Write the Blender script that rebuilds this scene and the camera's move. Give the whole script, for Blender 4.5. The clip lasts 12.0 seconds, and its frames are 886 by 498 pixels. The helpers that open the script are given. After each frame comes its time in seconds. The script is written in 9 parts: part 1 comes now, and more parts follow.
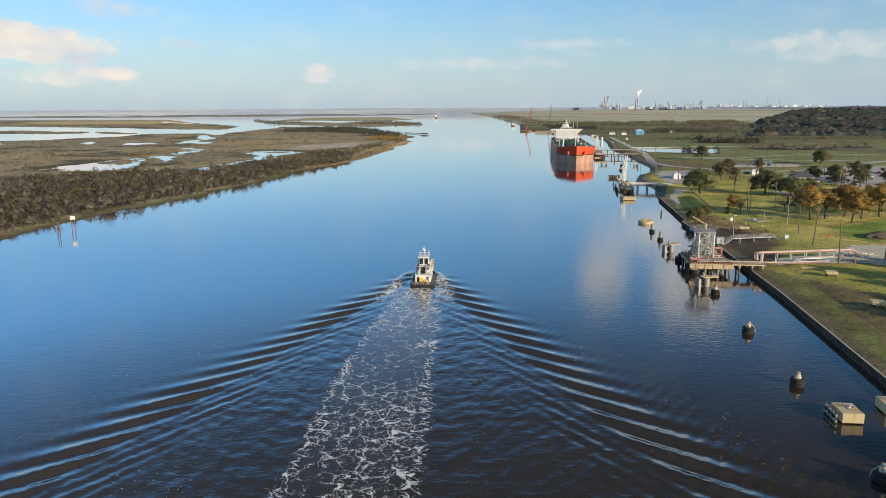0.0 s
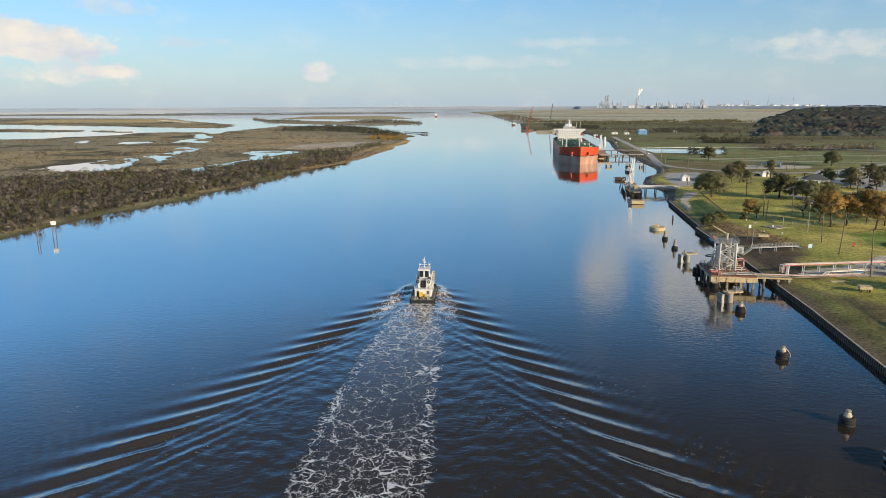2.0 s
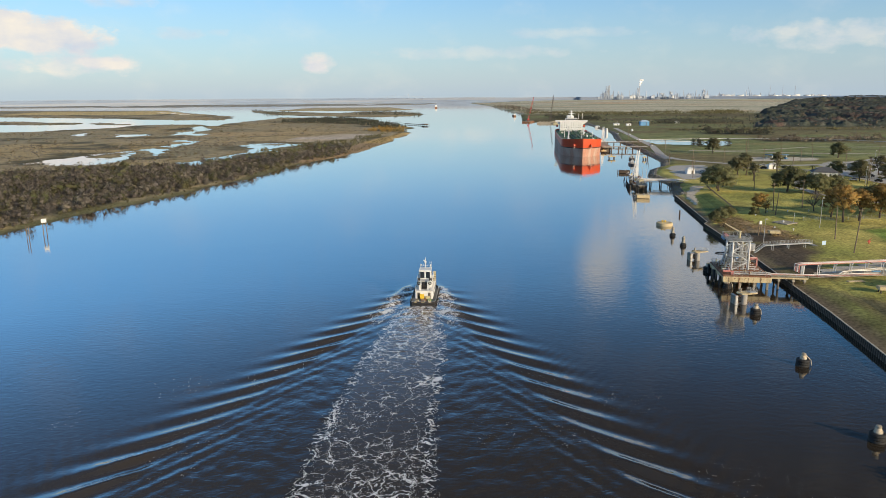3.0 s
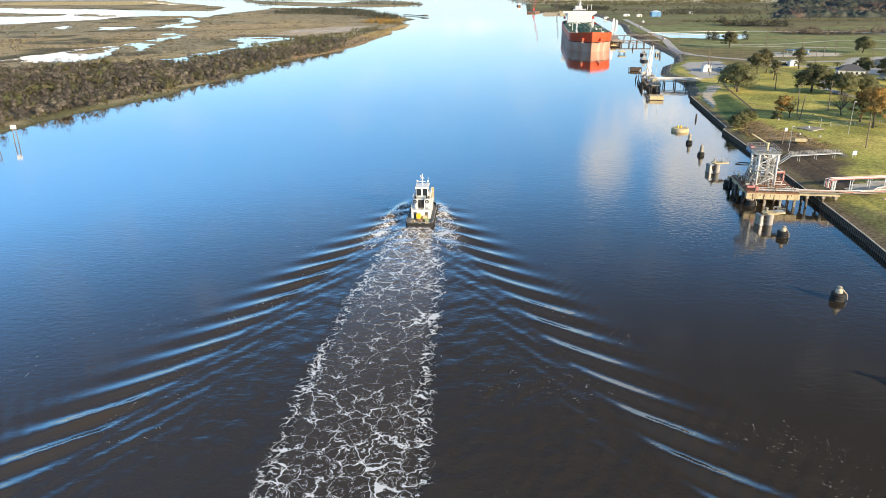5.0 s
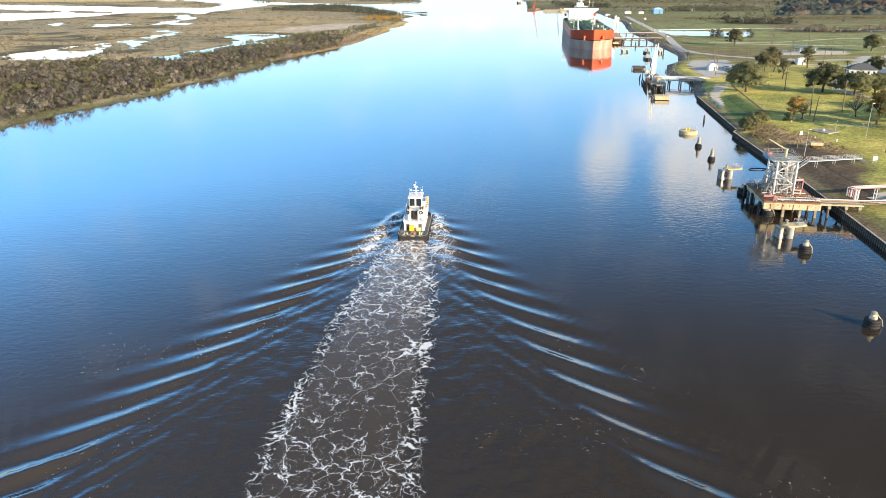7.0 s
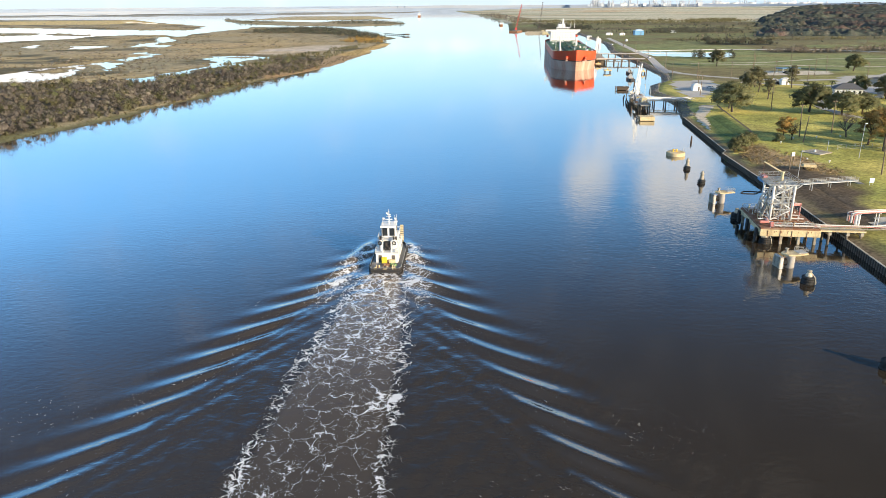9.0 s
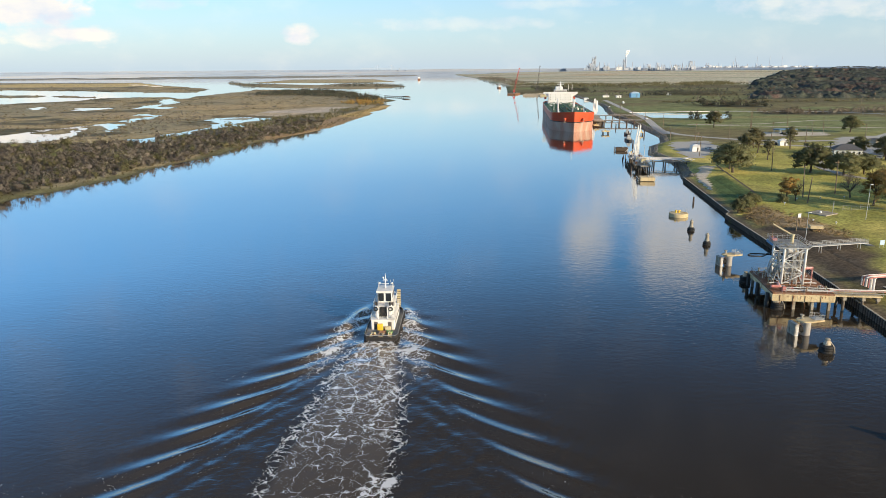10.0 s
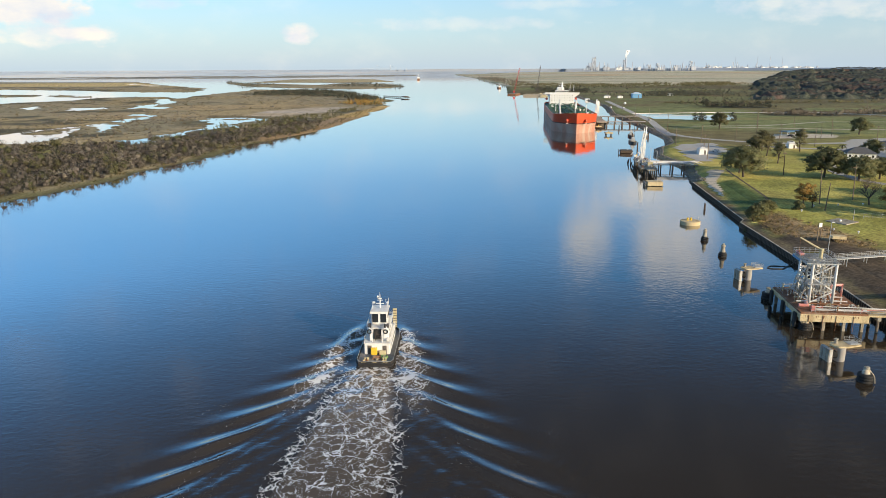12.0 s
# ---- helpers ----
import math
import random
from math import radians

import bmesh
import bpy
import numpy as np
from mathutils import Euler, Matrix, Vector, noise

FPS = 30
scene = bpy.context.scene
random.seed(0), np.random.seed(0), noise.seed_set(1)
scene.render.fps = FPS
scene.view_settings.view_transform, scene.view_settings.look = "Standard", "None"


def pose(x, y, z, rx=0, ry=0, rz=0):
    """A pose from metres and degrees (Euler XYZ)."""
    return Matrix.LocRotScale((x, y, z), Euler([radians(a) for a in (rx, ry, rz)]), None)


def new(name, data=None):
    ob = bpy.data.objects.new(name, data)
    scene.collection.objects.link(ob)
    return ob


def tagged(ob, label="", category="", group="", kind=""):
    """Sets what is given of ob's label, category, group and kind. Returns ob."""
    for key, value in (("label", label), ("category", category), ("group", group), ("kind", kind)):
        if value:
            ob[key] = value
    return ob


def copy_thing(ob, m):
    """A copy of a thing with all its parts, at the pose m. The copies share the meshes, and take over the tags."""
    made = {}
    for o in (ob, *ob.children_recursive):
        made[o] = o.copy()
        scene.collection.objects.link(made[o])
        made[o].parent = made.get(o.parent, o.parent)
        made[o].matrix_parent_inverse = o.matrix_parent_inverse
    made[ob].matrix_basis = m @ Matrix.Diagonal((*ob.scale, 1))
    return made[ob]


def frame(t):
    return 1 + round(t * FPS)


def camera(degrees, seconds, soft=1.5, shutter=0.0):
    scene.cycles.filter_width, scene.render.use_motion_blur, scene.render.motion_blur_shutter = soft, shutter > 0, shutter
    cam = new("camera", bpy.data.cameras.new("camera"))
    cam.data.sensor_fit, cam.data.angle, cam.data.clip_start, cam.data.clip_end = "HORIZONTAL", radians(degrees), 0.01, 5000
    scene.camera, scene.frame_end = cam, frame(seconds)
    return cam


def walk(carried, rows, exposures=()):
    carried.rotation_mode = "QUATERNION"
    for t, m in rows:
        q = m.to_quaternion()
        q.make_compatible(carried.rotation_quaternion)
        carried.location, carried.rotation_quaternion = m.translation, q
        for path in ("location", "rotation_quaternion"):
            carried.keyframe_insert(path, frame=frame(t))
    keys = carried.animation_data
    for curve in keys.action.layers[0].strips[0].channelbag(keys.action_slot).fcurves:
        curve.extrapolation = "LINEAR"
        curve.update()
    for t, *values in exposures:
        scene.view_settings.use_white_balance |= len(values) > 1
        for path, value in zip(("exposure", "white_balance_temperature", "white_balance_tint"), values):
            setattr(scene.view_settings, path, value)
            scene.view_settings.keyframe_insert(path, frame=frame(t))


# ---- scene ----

# The camera: a drone over the river, x across, y upstream, water at z = 0
cam = camera(64.65, 12.0, soft=0.55)
PATH = [
    (0.0, 0.00, -0.00, 55.00, 78.400, 0.265, -0.054),
    (0.5, -0.08, 3.98, 54.97, 78.344, 0.218, -0.069),
    (1.0, -0.25, 8.17, 55.06, 78.331, 0.178, -0.067),
    (1.5, -0.45, 12.53, 55.26, 78.315, 0.151, -0.069),
    (2.0, -0.64, 16.85, 55.48, 78.294, 0.156, -0.066),
    (2.5, -0.84, 21.09, 55.81, 78.339, 0.221, -0.071),
    (3.0, -0.99, 25.28, 56.24, 77.581, 0.324, -0.066),
    (3.5, -1.11, 29.50, 56.73, 75.537, 0.432, -0.058),
    (3.7, -1.15, 31.18, 56.93, 74.619, 0.474, -0.057),
    (5.3, -0.02, 44.75, 57.28, 68.827, 0.371, 0.049),
    (5.5, 0.06, 46.13, 57.23, 68.846, 0.367, 0.051),
    (6.0, 0.24, 49.51, 57.05, 68.885, 0.356, 0.041),
    (6.5, 0.51, 52.69, 56.83, 68.916, 0.345, 0.063),
    (7.0, 0.89, 55.78, 56.56, 68.933, 0.334, 0.024),
    (7.2, 1.04, 57.02, 56.46, 68.940, 0.329, 0.008),
    (8.8, 2.96, 67.25, 54.76, 69.632, 0.374, -1.273),
    (9.0, 3.06, 68.51, 54.61, 70.615, 0.374, -1.277),
    (9.5, 3.25, 71.69, 54.28, 73.437, 0.371, -1.315),
    (10.0, 3.35, 74.94, 54.04, 75.394, 0.360, -1.323),
    (10.5, 3.39, 78.28, 53.95, 75.414, 0.339, -1.332),
    (11.0, 3.37, 81.62, 53.93, 75.433, 0.317, -1.348),
    (11.5, 3.41, 84.83, 53.95, 75.442, 0.289, -1.354),
    (12.0, 3.49, 87.95, 54.01, 75.391, 0.255, -1.364),
]

walk(cam, [(t, pose(x, y, z, tilt, lean, turn)) for t, x, y, z, tilt, lean, turn in PATH], exposures=[(0.0, 0.0), (2.7, 0.0), (5.3, 0.8), (7.2, 0.97), (9.0, 0.76), (9.6, 0.44), (10.2, 0.28), (12.0, 0.25)])

# ---- sky and sun ----
SUN_AZ, SUN_EL = radians(135.0), radians(16.5)  # clockwise from +y, over the horizon
world = bpy.data.worlds.new("sky")
scene.world = world
world.use_nodes = True
wt = world.node_tree
wt.nodes.clear()


def wnode(kind, **kw):
    n = wt.nodes.new(kind)
    for k, v in kw.items():
        n.inputs[k].default_value = v
    return n


def wmath(op, a, b=None, clamp=False):
    n = wt.nodes.new("ShaderNodeMath")
    n.operation, n.use_clamp = op, clamp
    for i, v in enumerate((a, b)):
        if v is None:
            continue
        if isinstance(v, (int, float)):
            n.inputs[i].default_value = v
        else:
            wt.links.new(v, n.inputs[i])
    return n.outputs[0]


sky = wt.nodes.new("ShaderNodeTexSky")
sky.sky_type, sky.sun_disc = "NISHITA", False
sky.sun_elevation, sky.sun_rotation = SUN_EL, SUN_AZ
sky.air_density, sky.dust_density, sky.ozone_density = 1.0, 0.5, 1.4
geo = wt.nodes.new("ShaderNodeTexCoord")
sep = wt.nodes.new("ShaderNodeSeparateXYZ")
wt.links.new(geo.outputs["Generated"], sep.inputs[0])
az = wmath("ARCTAN2", sep.outputs[0], sep.outputs[1])          # clockwise from +y
el = wmath("ARCSINE", sep.outputs[2])
comb = wt.nodes.new("ShaderNodeCombineXYZ")
wt.links.new(az, comb.inputs[0])
wt.links.new(wmath("MULTIPLY", el, 1.7), comb.inputs[1])
puff = wnode("ShaderNodeTexNoise", Scale=30.0, Detail=7.0, Roughness=0.56)
wt.links.new(comb.outputs[0], puff.inputs["Vector"])
puff2 = wnode("ShaderNodeTexNoise", Scale=12.0, Detail=5.0, Roughness=0.55)
wt.links.new(comb.outputs[0], puff2.inputs["Vector"])


def cloud(a, e, wa, we, thick, rag=3.4):
    """One bank of cumulus: bearing, height, half widths (degrees), and how thick it is."""
    u = wmath("DIVIDE", wmath("SUBTRACT", az, radians(a)), radians(wa))
    v = wmath("DIVIDE", wmath("SUBTRACT", el, radians(e)), radians(we))
    r = wmath("ADD", wmath("MULTIPLY", u, u), wmath("MULTIPLY", v, v))
    body = wmath("SUBTRACT", 0.95, r)
    lump = wmath("MULTIPLY", wmath("SUBTRACT", puff.outputs["Fac"], 0.5), rag)
    return wmath("MULTIPLY", wmath("ADD", body, lump, True), thick, True)


CLOUDS = [(-28.6, 4.1, 4.6, 1.5, 1.9, 2.0), (-31.0, 4.7, 2.8, 1.4, 1.9, 2.0), (-25.0, 2.3, 2.6, 0.6, 1.5, 2.0), (-37, 3.0, 8, 1.6, 0.6), (-27, 2.2, 5, 0.9, 0.7), (-24, 6.8, 3.4, 0.8, 0.5), (-19.5, 4.6, 3.0, 0.5, 0.4),
          (-9.8, 2.5, 1.5, 0.9, 1.3, 2.0), (18, 9.9, 7.0, 1.9, 0.85), (26.5, 4.2, 5.0, 0.8, 0.5), (32, 3.8, 10, 1.1, 0.5), (3, 3.2, 9, 0.6, 0.35), (10, 4.6, 6, 0.5, 0.3),
          (13.2, 13.4, 2.6, 3.6, 0.8, 1.6), (20.2, 13.6, 4.0, 4.2, 1.0, 1.6), (52, 9, 9, 3, 0.6), (-60, 8, 10, 4, 0.6),
          (100, 12, 12, 4, 0.6), (-110, 9, 14, 4, 0.6), (170, 10, 16, 4, 0.5)]
mask = None
for c in CLOUDS:
    m = cloud(*c)
    mask = m if mask is None else wmath("MAXIMUM", mask, m)
veil = wmath("MULTIPLY", wmath("SUBTRACT", puff2.outputs["Fac"], 0.5), 0.6, True)
mask = wmath("MAXIMUM", mask, veil)
# haze thickens towards the horizon
haze = wmath("POWER", wmath("SUBTRACT", 1.0, wmath("DIVIDE", wmath("ABSOLUTE", el), radians(14)), True), 1.6)
sky_hz = wt.nodes.new("ShaderNodeMix")
sky_hz.data_type = "RGBA"
wt.links.new(wmath("MULTIPLY", haze, 0.75), sky_hz.inputs[0])
tint = wt.nodes.new("ShaderNodeMix")
tint.data_type, tint.blend_type = "RGBA", "MULTIPLY"
tint.inputs[0].default_value = 1.0
wt.links.new(sky.outputs[0], tint.inputs[6])
ramp = wt.nodes.new("ShaderNodeValToRGB")        # deeper blue above the haze, duller at mid height, brightened overhead to fill shadows
for i, (p, c) in enumerate(((0.0, (0.88, 1.0, 1.14)), (0.1, (0.62, 1.02, 1.42)), (0.17, (0.74, 1.36, 1.86)), (0.25, (0.46, 0.78, 1.04)), (0.3, (0.36, 0.5, 0.62)), (0.36, (0.36, 0.39, 0.44)), (0.5, (0.75, 0.78, 0.82)), (0.68, (1.5, 1.5, 1.5)))):
    e = ramp.color_ramp.elements[i] if i < 2 else ramp.color_ramp.elements.new(p)
    e.position, e.color = p, (*c, 1)
wt.links.new(wmath("DIVIDE", el, radians(90)), ramp.inputs[0])
lean_x = wmath("MULTIPLY", sep.outputs[0], wmath("DIVIDE", wmath("SUBTRACT", el, radians(11)), radians(14), True))
deep = wt.nodes.new("ShaderNodeVectorMath")          # above the haze the sky is paler away from the sun's side
deep.operation = "SCALE"
wt.links.new(ramp.outputs[0], deep.inputs[0])
wt.links.new(wmath("MAXIMUM", 0.35, wmath("SUBTRACT", 0.98, wmath("MULTIPLY", lean_x, 1.1))), deep.inputs["Scale"])
wt.links.new(deep.outputs[0], tint.inputs[7])
wt.links.new(tint.outputs[2], sky_hz.inputs[6])
sky_hz.inputs[7].default_value = (4.0, 5.1, 6.3, 1)
shade = wt.nodes.new("ShaderNodeMix")
shade.data_type = "RGBA"
wt.links.new(wmath("MULTIPLY", wmath("SUBTRACT", puff2.outputs["Fac"], 0.35), 3.0, True), shade.inputs[0])
shade.inputs[6].default_value, shade.inputs[7].default_value = (5.4, 5.8, 6.5, 1), (8.6, 7.7, 6.3, 1)
full = wt.nodes.new("ShaderNodeMix")
full.data_type = "RGBA"
wt.links.new(mask, full.inputs[0])
wt.links.new(sky_hz.outputs[2], full.inputs[6])
wt.links.new(shade.outputs[2], full.inputs[7])
bg = wnode("ShaderNodeBackground", Strength=0.118)
wt.links.new(full.outputs[2], bg.inputs["Color"])
wout = wt.nodes.new("ShaderNodeOutputWorld")
wt.links.new(bg.outputs[0], wout.inputs[0])

sun = new("sun", bpy.data.lights.new("sun", "SUN"))
sun.data.energy, sun.data.angle, sun.data.color = 5.0, radians(0.6), (1.0, 0.83, 0.6)
sd = Vector((math.sin(SUN_AZ) * math.cos(SUN_EL), math.cos(SUN_AZ) * math.cos(SUN_EL), math.sin(SUN_EL)))
sun.matrix_world = Matrix.Translation((300, -300, 200)) @ sd.to_track_quat("Z", "Y").to_matrix().to_4x4()


# ---- materials ----
def mat(name, color, rough=0.7, metal=0.0, var=0.25, size=1.0, bump=0.15, stain=None, stain_amt=0.4, streak=False, island=0.0, rnd=0.0, two=None):
    """A procedural surface: base colour with grain and broad mottling at real size, bump, and stains of another colour."""
    m = bpy.data.materials.new(name)
    m.use_nodes = True
    nt = m.node_tree
    b = nt.nodes["Principled BSDF"]
    b.inputs["Roughness"].default_value, b.inputs["Metallic"].default_value = rough, metal
    tc = nt.nodes.new("ShaderNodeTexCoord")
    vec = tc.outputs["Object"]
    if streak:
        mp = nt.nodes.new("ShaderNodeMapping")
        mp.inputs["Scale"].default_value = (1, 1, 0.12)
        nt.links.new(vec, mp.inputs[0])
        svec = mp.outputs[0]
    else:
        svec = vec
    fine = nt.nodes.new("ShaderNodeTexNoise")
    fine.inputs["Scale"].default_value, fine.inputs["Detail"].default_value = 6.0 / size, 5
    nt.links.new(vec, fine.inputs["Vector"])
    broad = nt.nodes.new("ShaderNodeTexNoise")
    broad.inputs["Scale"].default_value, broad.inputs["Detail"].default_value = 0.7 / size, 4
    nt.links.new(svec, broad.inputs["Vector"])

    def mix(fac, a, bcol, kind="MIX"):
        n = nt.nodes.new("ShaderNodeMix")
        n.data_type, n.blend_type = "RGBA", kind
        for sock, v in ((n.inputs[0], fac), (n.inputs[6], a), (n.inputs[7], bcol)):
            if isinstance(v, (tuple, list)):
                sock.default_value = (*v[:3], 1)
            elif isinstance(v, (int, float)):
                sock.default_value = v
            else:
                nt.links.new(v, sock)
        return n.outputs[2]

    def ramp(src, lo, hi):
        n = nt.nodes.new("ShaderNodeMapRange")
        n.inputs[1].default_value, n.inputs[2].default_value = lo, hi
        nt.links.new(src, n.inputs[0])
        return n.outputs[0]

    col = mix(ramp(fine.outputs["Fac"], 0.3, 0.7), tuple(c * (1 - var) for c in color), tuple(min(1, c * (1 + var)) for c in color))
    if two:
        col = mix(ramp(broad.outputs["Fac"], 0.4, 0.6), col, two)
    if stain:
        f = ramp(broad.outputs["Fac"], 0.5, 0.68)
        mm = nt.nodes.new("ShaderNodeMath")
        mm.operation = "MULTIPLY"
        mm.inputs[1].default_value = stain_amt
        nt.links.new(f, mm.inputs[0])
        col = mix(mm.outputs[0], col, stain)
    if island or rnd:
        src = nt.nodes.new("ShaderNodeNewGeometry").outputs["Random Per Island"] if island else nt.nodes.new("ShaderNodeObjectInfo").outputs["Random"]
        amt = island or rnd
        hsv = nt.nodes.new("ShaderNodeHueSaturation")
        mr = nt.nodes.new("ShaderNodeMapRange")
        mr.inputs[3].default_value, mr.inputs[4].default_value = 1 - amt, 1 + amt
        nt.links.new(src, mr.inputs[0])
        nt.links.new(mr.outputs[0], hsv.inputs["Value"])
        nt.links.new(col, hsv.inputs["Color"])
        col = hsv.outputs[0]
    nt.links.new(col, b.inputs["Base Color"])
    if bump:
        bp = nt.nodes.new("ShaderNodeBump")
        bp.inputs["Strength"].default_value, bp.inputs["Distance"].default_value = bump, 0.05 * size
        nt.links.new(fine.outputs["Fac"], bp.inputs["Height"])
        nt.links.new(bp.outputs[0], b.inputs["Normal"])
    return m


def attr_mat(name, attr, size, var, rough=0.9, bump=0.4, bump_d=0.1, broad_var=0.3):
    """A surface whose base colour is a cover map stored on the mesh, broken up by two scales of grain."""
    m = bpy.data.materials.new(name)
    m.use_nodes = True
    nt = m.node_tree
    b = nt.nodes["Principled BSDF"]
    b.inputs["Roughness"].default_value = rough
    b.inputs["Specular IOR Level"].default_value = 0.15
    at = nt.nodes.new("ShaderNodeAttribute")
    at.attribute_name = attr
    tc = nt.nodes.new("ShaderNodeTexCoord")
    val = None
    for sc, v, det in ((1 / size, var, 6), (0.09 / size, broad_var, 5)):
        n = nt.nodes.new("ShaderNodeTexNoise")
        n.inputs["Scale"].default_value, n.inputs["Detail"].default_value = sc, det
        nt.links.new(tc.outputs["Object"], n.inputs["Vector"])
        r = nt.nodes.new("ShaderNodeMapRange")
        r.inputs[1].default_value, r.inputs[2].default_value = 0.3, 0.7
        r.inputs[3].default_value, r.inputs[4].default_value = 1 - v, 1 + v
        nt.links.new(n.outputs["Fac"], r.inputs[0])
        if val is None:
            val, first = r.outputs[0], n
        else:
            mm = nt.nodes.new("ShaderNodeMath")
            mm.operation = "MULTIPLY"
            nt.links.new(val, mm.inputs[0])
            nt.links.new(r.outputs[0], mm.inputs[1])
            val = mm.outputs[0]
    h = nt.nodes.new("ShaderNodeHueSaturation")
    nt.links.new(at.outputs["Color"], h.inputs["Color"])
    nt.links.new(val, h.inputs["Value"])
    nt.links.new(h.outputs[0], b.inputs["Base Color"])
    bp = nt.nodes.new("ShaderNodeBump")
    bp.inputs["Strength"].default_value, bp.inputs["Distance"].default_value = bump, bump_d
    nt.links.new(first.outputs["Fac"], bp.inputs["Height"])
    nt.links.new(bp.outputs[0], b.inputs["Normal"])
    return m


M = {
    "concrete": mat("concrete", (0.36, 0.32, 0.25), 0.85, var=0.2, stain=(0.16, 0.12, 0.08), stain_amt=0.7),
    "concrete_tan": mat("concrete_tan", (0.6, 0.48, 0.28), 0.85, var=0.2, stain=(0.26, 0.16, 0.08), stain_amt=0.5, streak=True),
    "concrete_dark": mat("concrete_dark", (0.16, 0.13, 0.1), 0.9, var=0.3),
    "steel_grey": mat("galvanised_steel", (0.5, 0.5, 0.48), 0.5, 0.4, var=0.2, stain=(0.25, 0.16, 0.1), stain_amt=0.35),
    "paint_white": mat("white_paint", (0.74, 0.73, 0.7), 0.45, var=0.06, stain=(0.5, 0.45, 0.38), stain_amt=0.4, streak=True, bump=0.05),
    "paint_dark": mat("black_paint", (0.025, 0.025, 0.027), 0.5, var=0.3, stain=(0.1, 0.07, 0.05), stain_amt=0.4),
    "rust": mat("rusty_steel", (0.22, 0.1, 0.05), 0.8, 0.1, var=0.4, stain=(0.3, 0.24, 0.18), stain_amt=0.6),
    "pipe_white": mat("pale_pipe", (0.62, 0.58, 0.54), 0.5, var=0.1, stain=(0.4, 0.27, 0.2), stain_amt=0.4),
    "pipe_pink": mat("faded_red_pipe", (0.55, 0.2, 0.17), 0.5, var=0.15, stain=(0.6, 0.45, 0.4), stain_amt=0.6),
    "yellow": mat("yellow_paint", (0.75, 0.5, 0.04), 0.5, var=0.12),
    "buff": mat("buff_paint", (0.55, 0.47, 0.28), 0.55, var=0.12, stain=(0.3, 0.18, 0.1), stain_amt=0.4),
    "rubber": mat("tyre_rubber", (0.022, 0.021, 0.02), 0.8, var=0.3),
    "timber": mat("creosoted_timber", (0.09, 0.065, 0.045), 0.9, var=0.35, size=0.4, streak=True),
    "pole": mat("weathered_pole", (0.2, 0.15, 0.1), 0.9, var=0.3, size=0.3, streak=True),
    "pile": mat("sheet_pile_steel", (0.045, 0.036, 0.03), 0.75, 0.1, var=0.35, stain=(0.16, 0.1, 0.06), stain_amt=0.6, streak=True),
    "pile_cap": mat("concrete_cap", (0.5, 0.45, 0.34), 0.85, var=0.2, stain=(0.2, 0.16, 0.1), stain_amt=0.5),
    "asphalt": mat("worn_pale_asphalt", (0.44, 0.42, 0.385), 0.9, var=0.2, size=4, stain=(0.46, 0.42, 0.36), stain_amt=0.6),
    "gravel": mat("pale_gravel", (0.58, 0.51, 0.4), 0.95, var=0.22, size=3, stain=(0.34, 0.28, 0.2), stain_amt=0.5),
    "shell": mat("pale_shell_gravel", (0.68, 0.57, 0.42), 0.95, var=0.2, size=2, stain=(0.34, 0.28, 0.19), stain_amt=0.6),
    "bark": mat("tree_bark", (0.1, 0.075, 0.055), 0.95, var=0.35, size=0.5),
    "glass": mat("dark_window_glass", (0.02, 0.024, 0.028), 0.08, var=0.1, bump=0.0),
    "red_hull": mat("orange_red_hull_paint", (0.66, 0.09, 0.03), 0.5, var=0.08, size=8, stain=(0.5, 0.13, 0.07), stain_amt=0.5, streak=True, bump=0.03),
    "antifoul": mat("worn_boot_topping", (0.52, 0.25, 0.17), 0.7, var=0.25, size=5, two=(0.5, 0.34, 0.26), stain=(0.66, 0.5, 0.4), stain_amt=0.5, streak=True),
    "deck_green": mat("green_deck_paint", (0.06, 0.14, 0.09), 0.7, var=0.25, size=4, stain=(0.2, 0.1, 0.06), stain_amt=0.5),
    "deck_dark": mat("dark_deck", (0.09, 0.08, 0.075), 0.7, var=0.3, stain=(0.2, 0.14, 0.1), stain_amt=0.5),
    "red": mat("red_paint", (0.55, 0.06, 0.05), 0.5, var=0.15),
    "blue": mat("blue_paint", (0.12, 0.3, 0.5), 0.5, var=0.15),
    "roof_grey": mat("grey_shingle_roof", (0.1, 0.1, 0.105), 0.85, var=0.25, size=0.8),
    "rock": mat("riprap_stone", (0.25, 0.225, 0.19), 0.9, var=0.3, island=0.25),
    "green_rope": mat("green_hawser", (0.2, 0.36, 0.14), 0.8, var=0.2),
    "mud": mat("bare_soil", (0.12, 0.09, 0.06), 0.95, var=0.3, size=2),
}


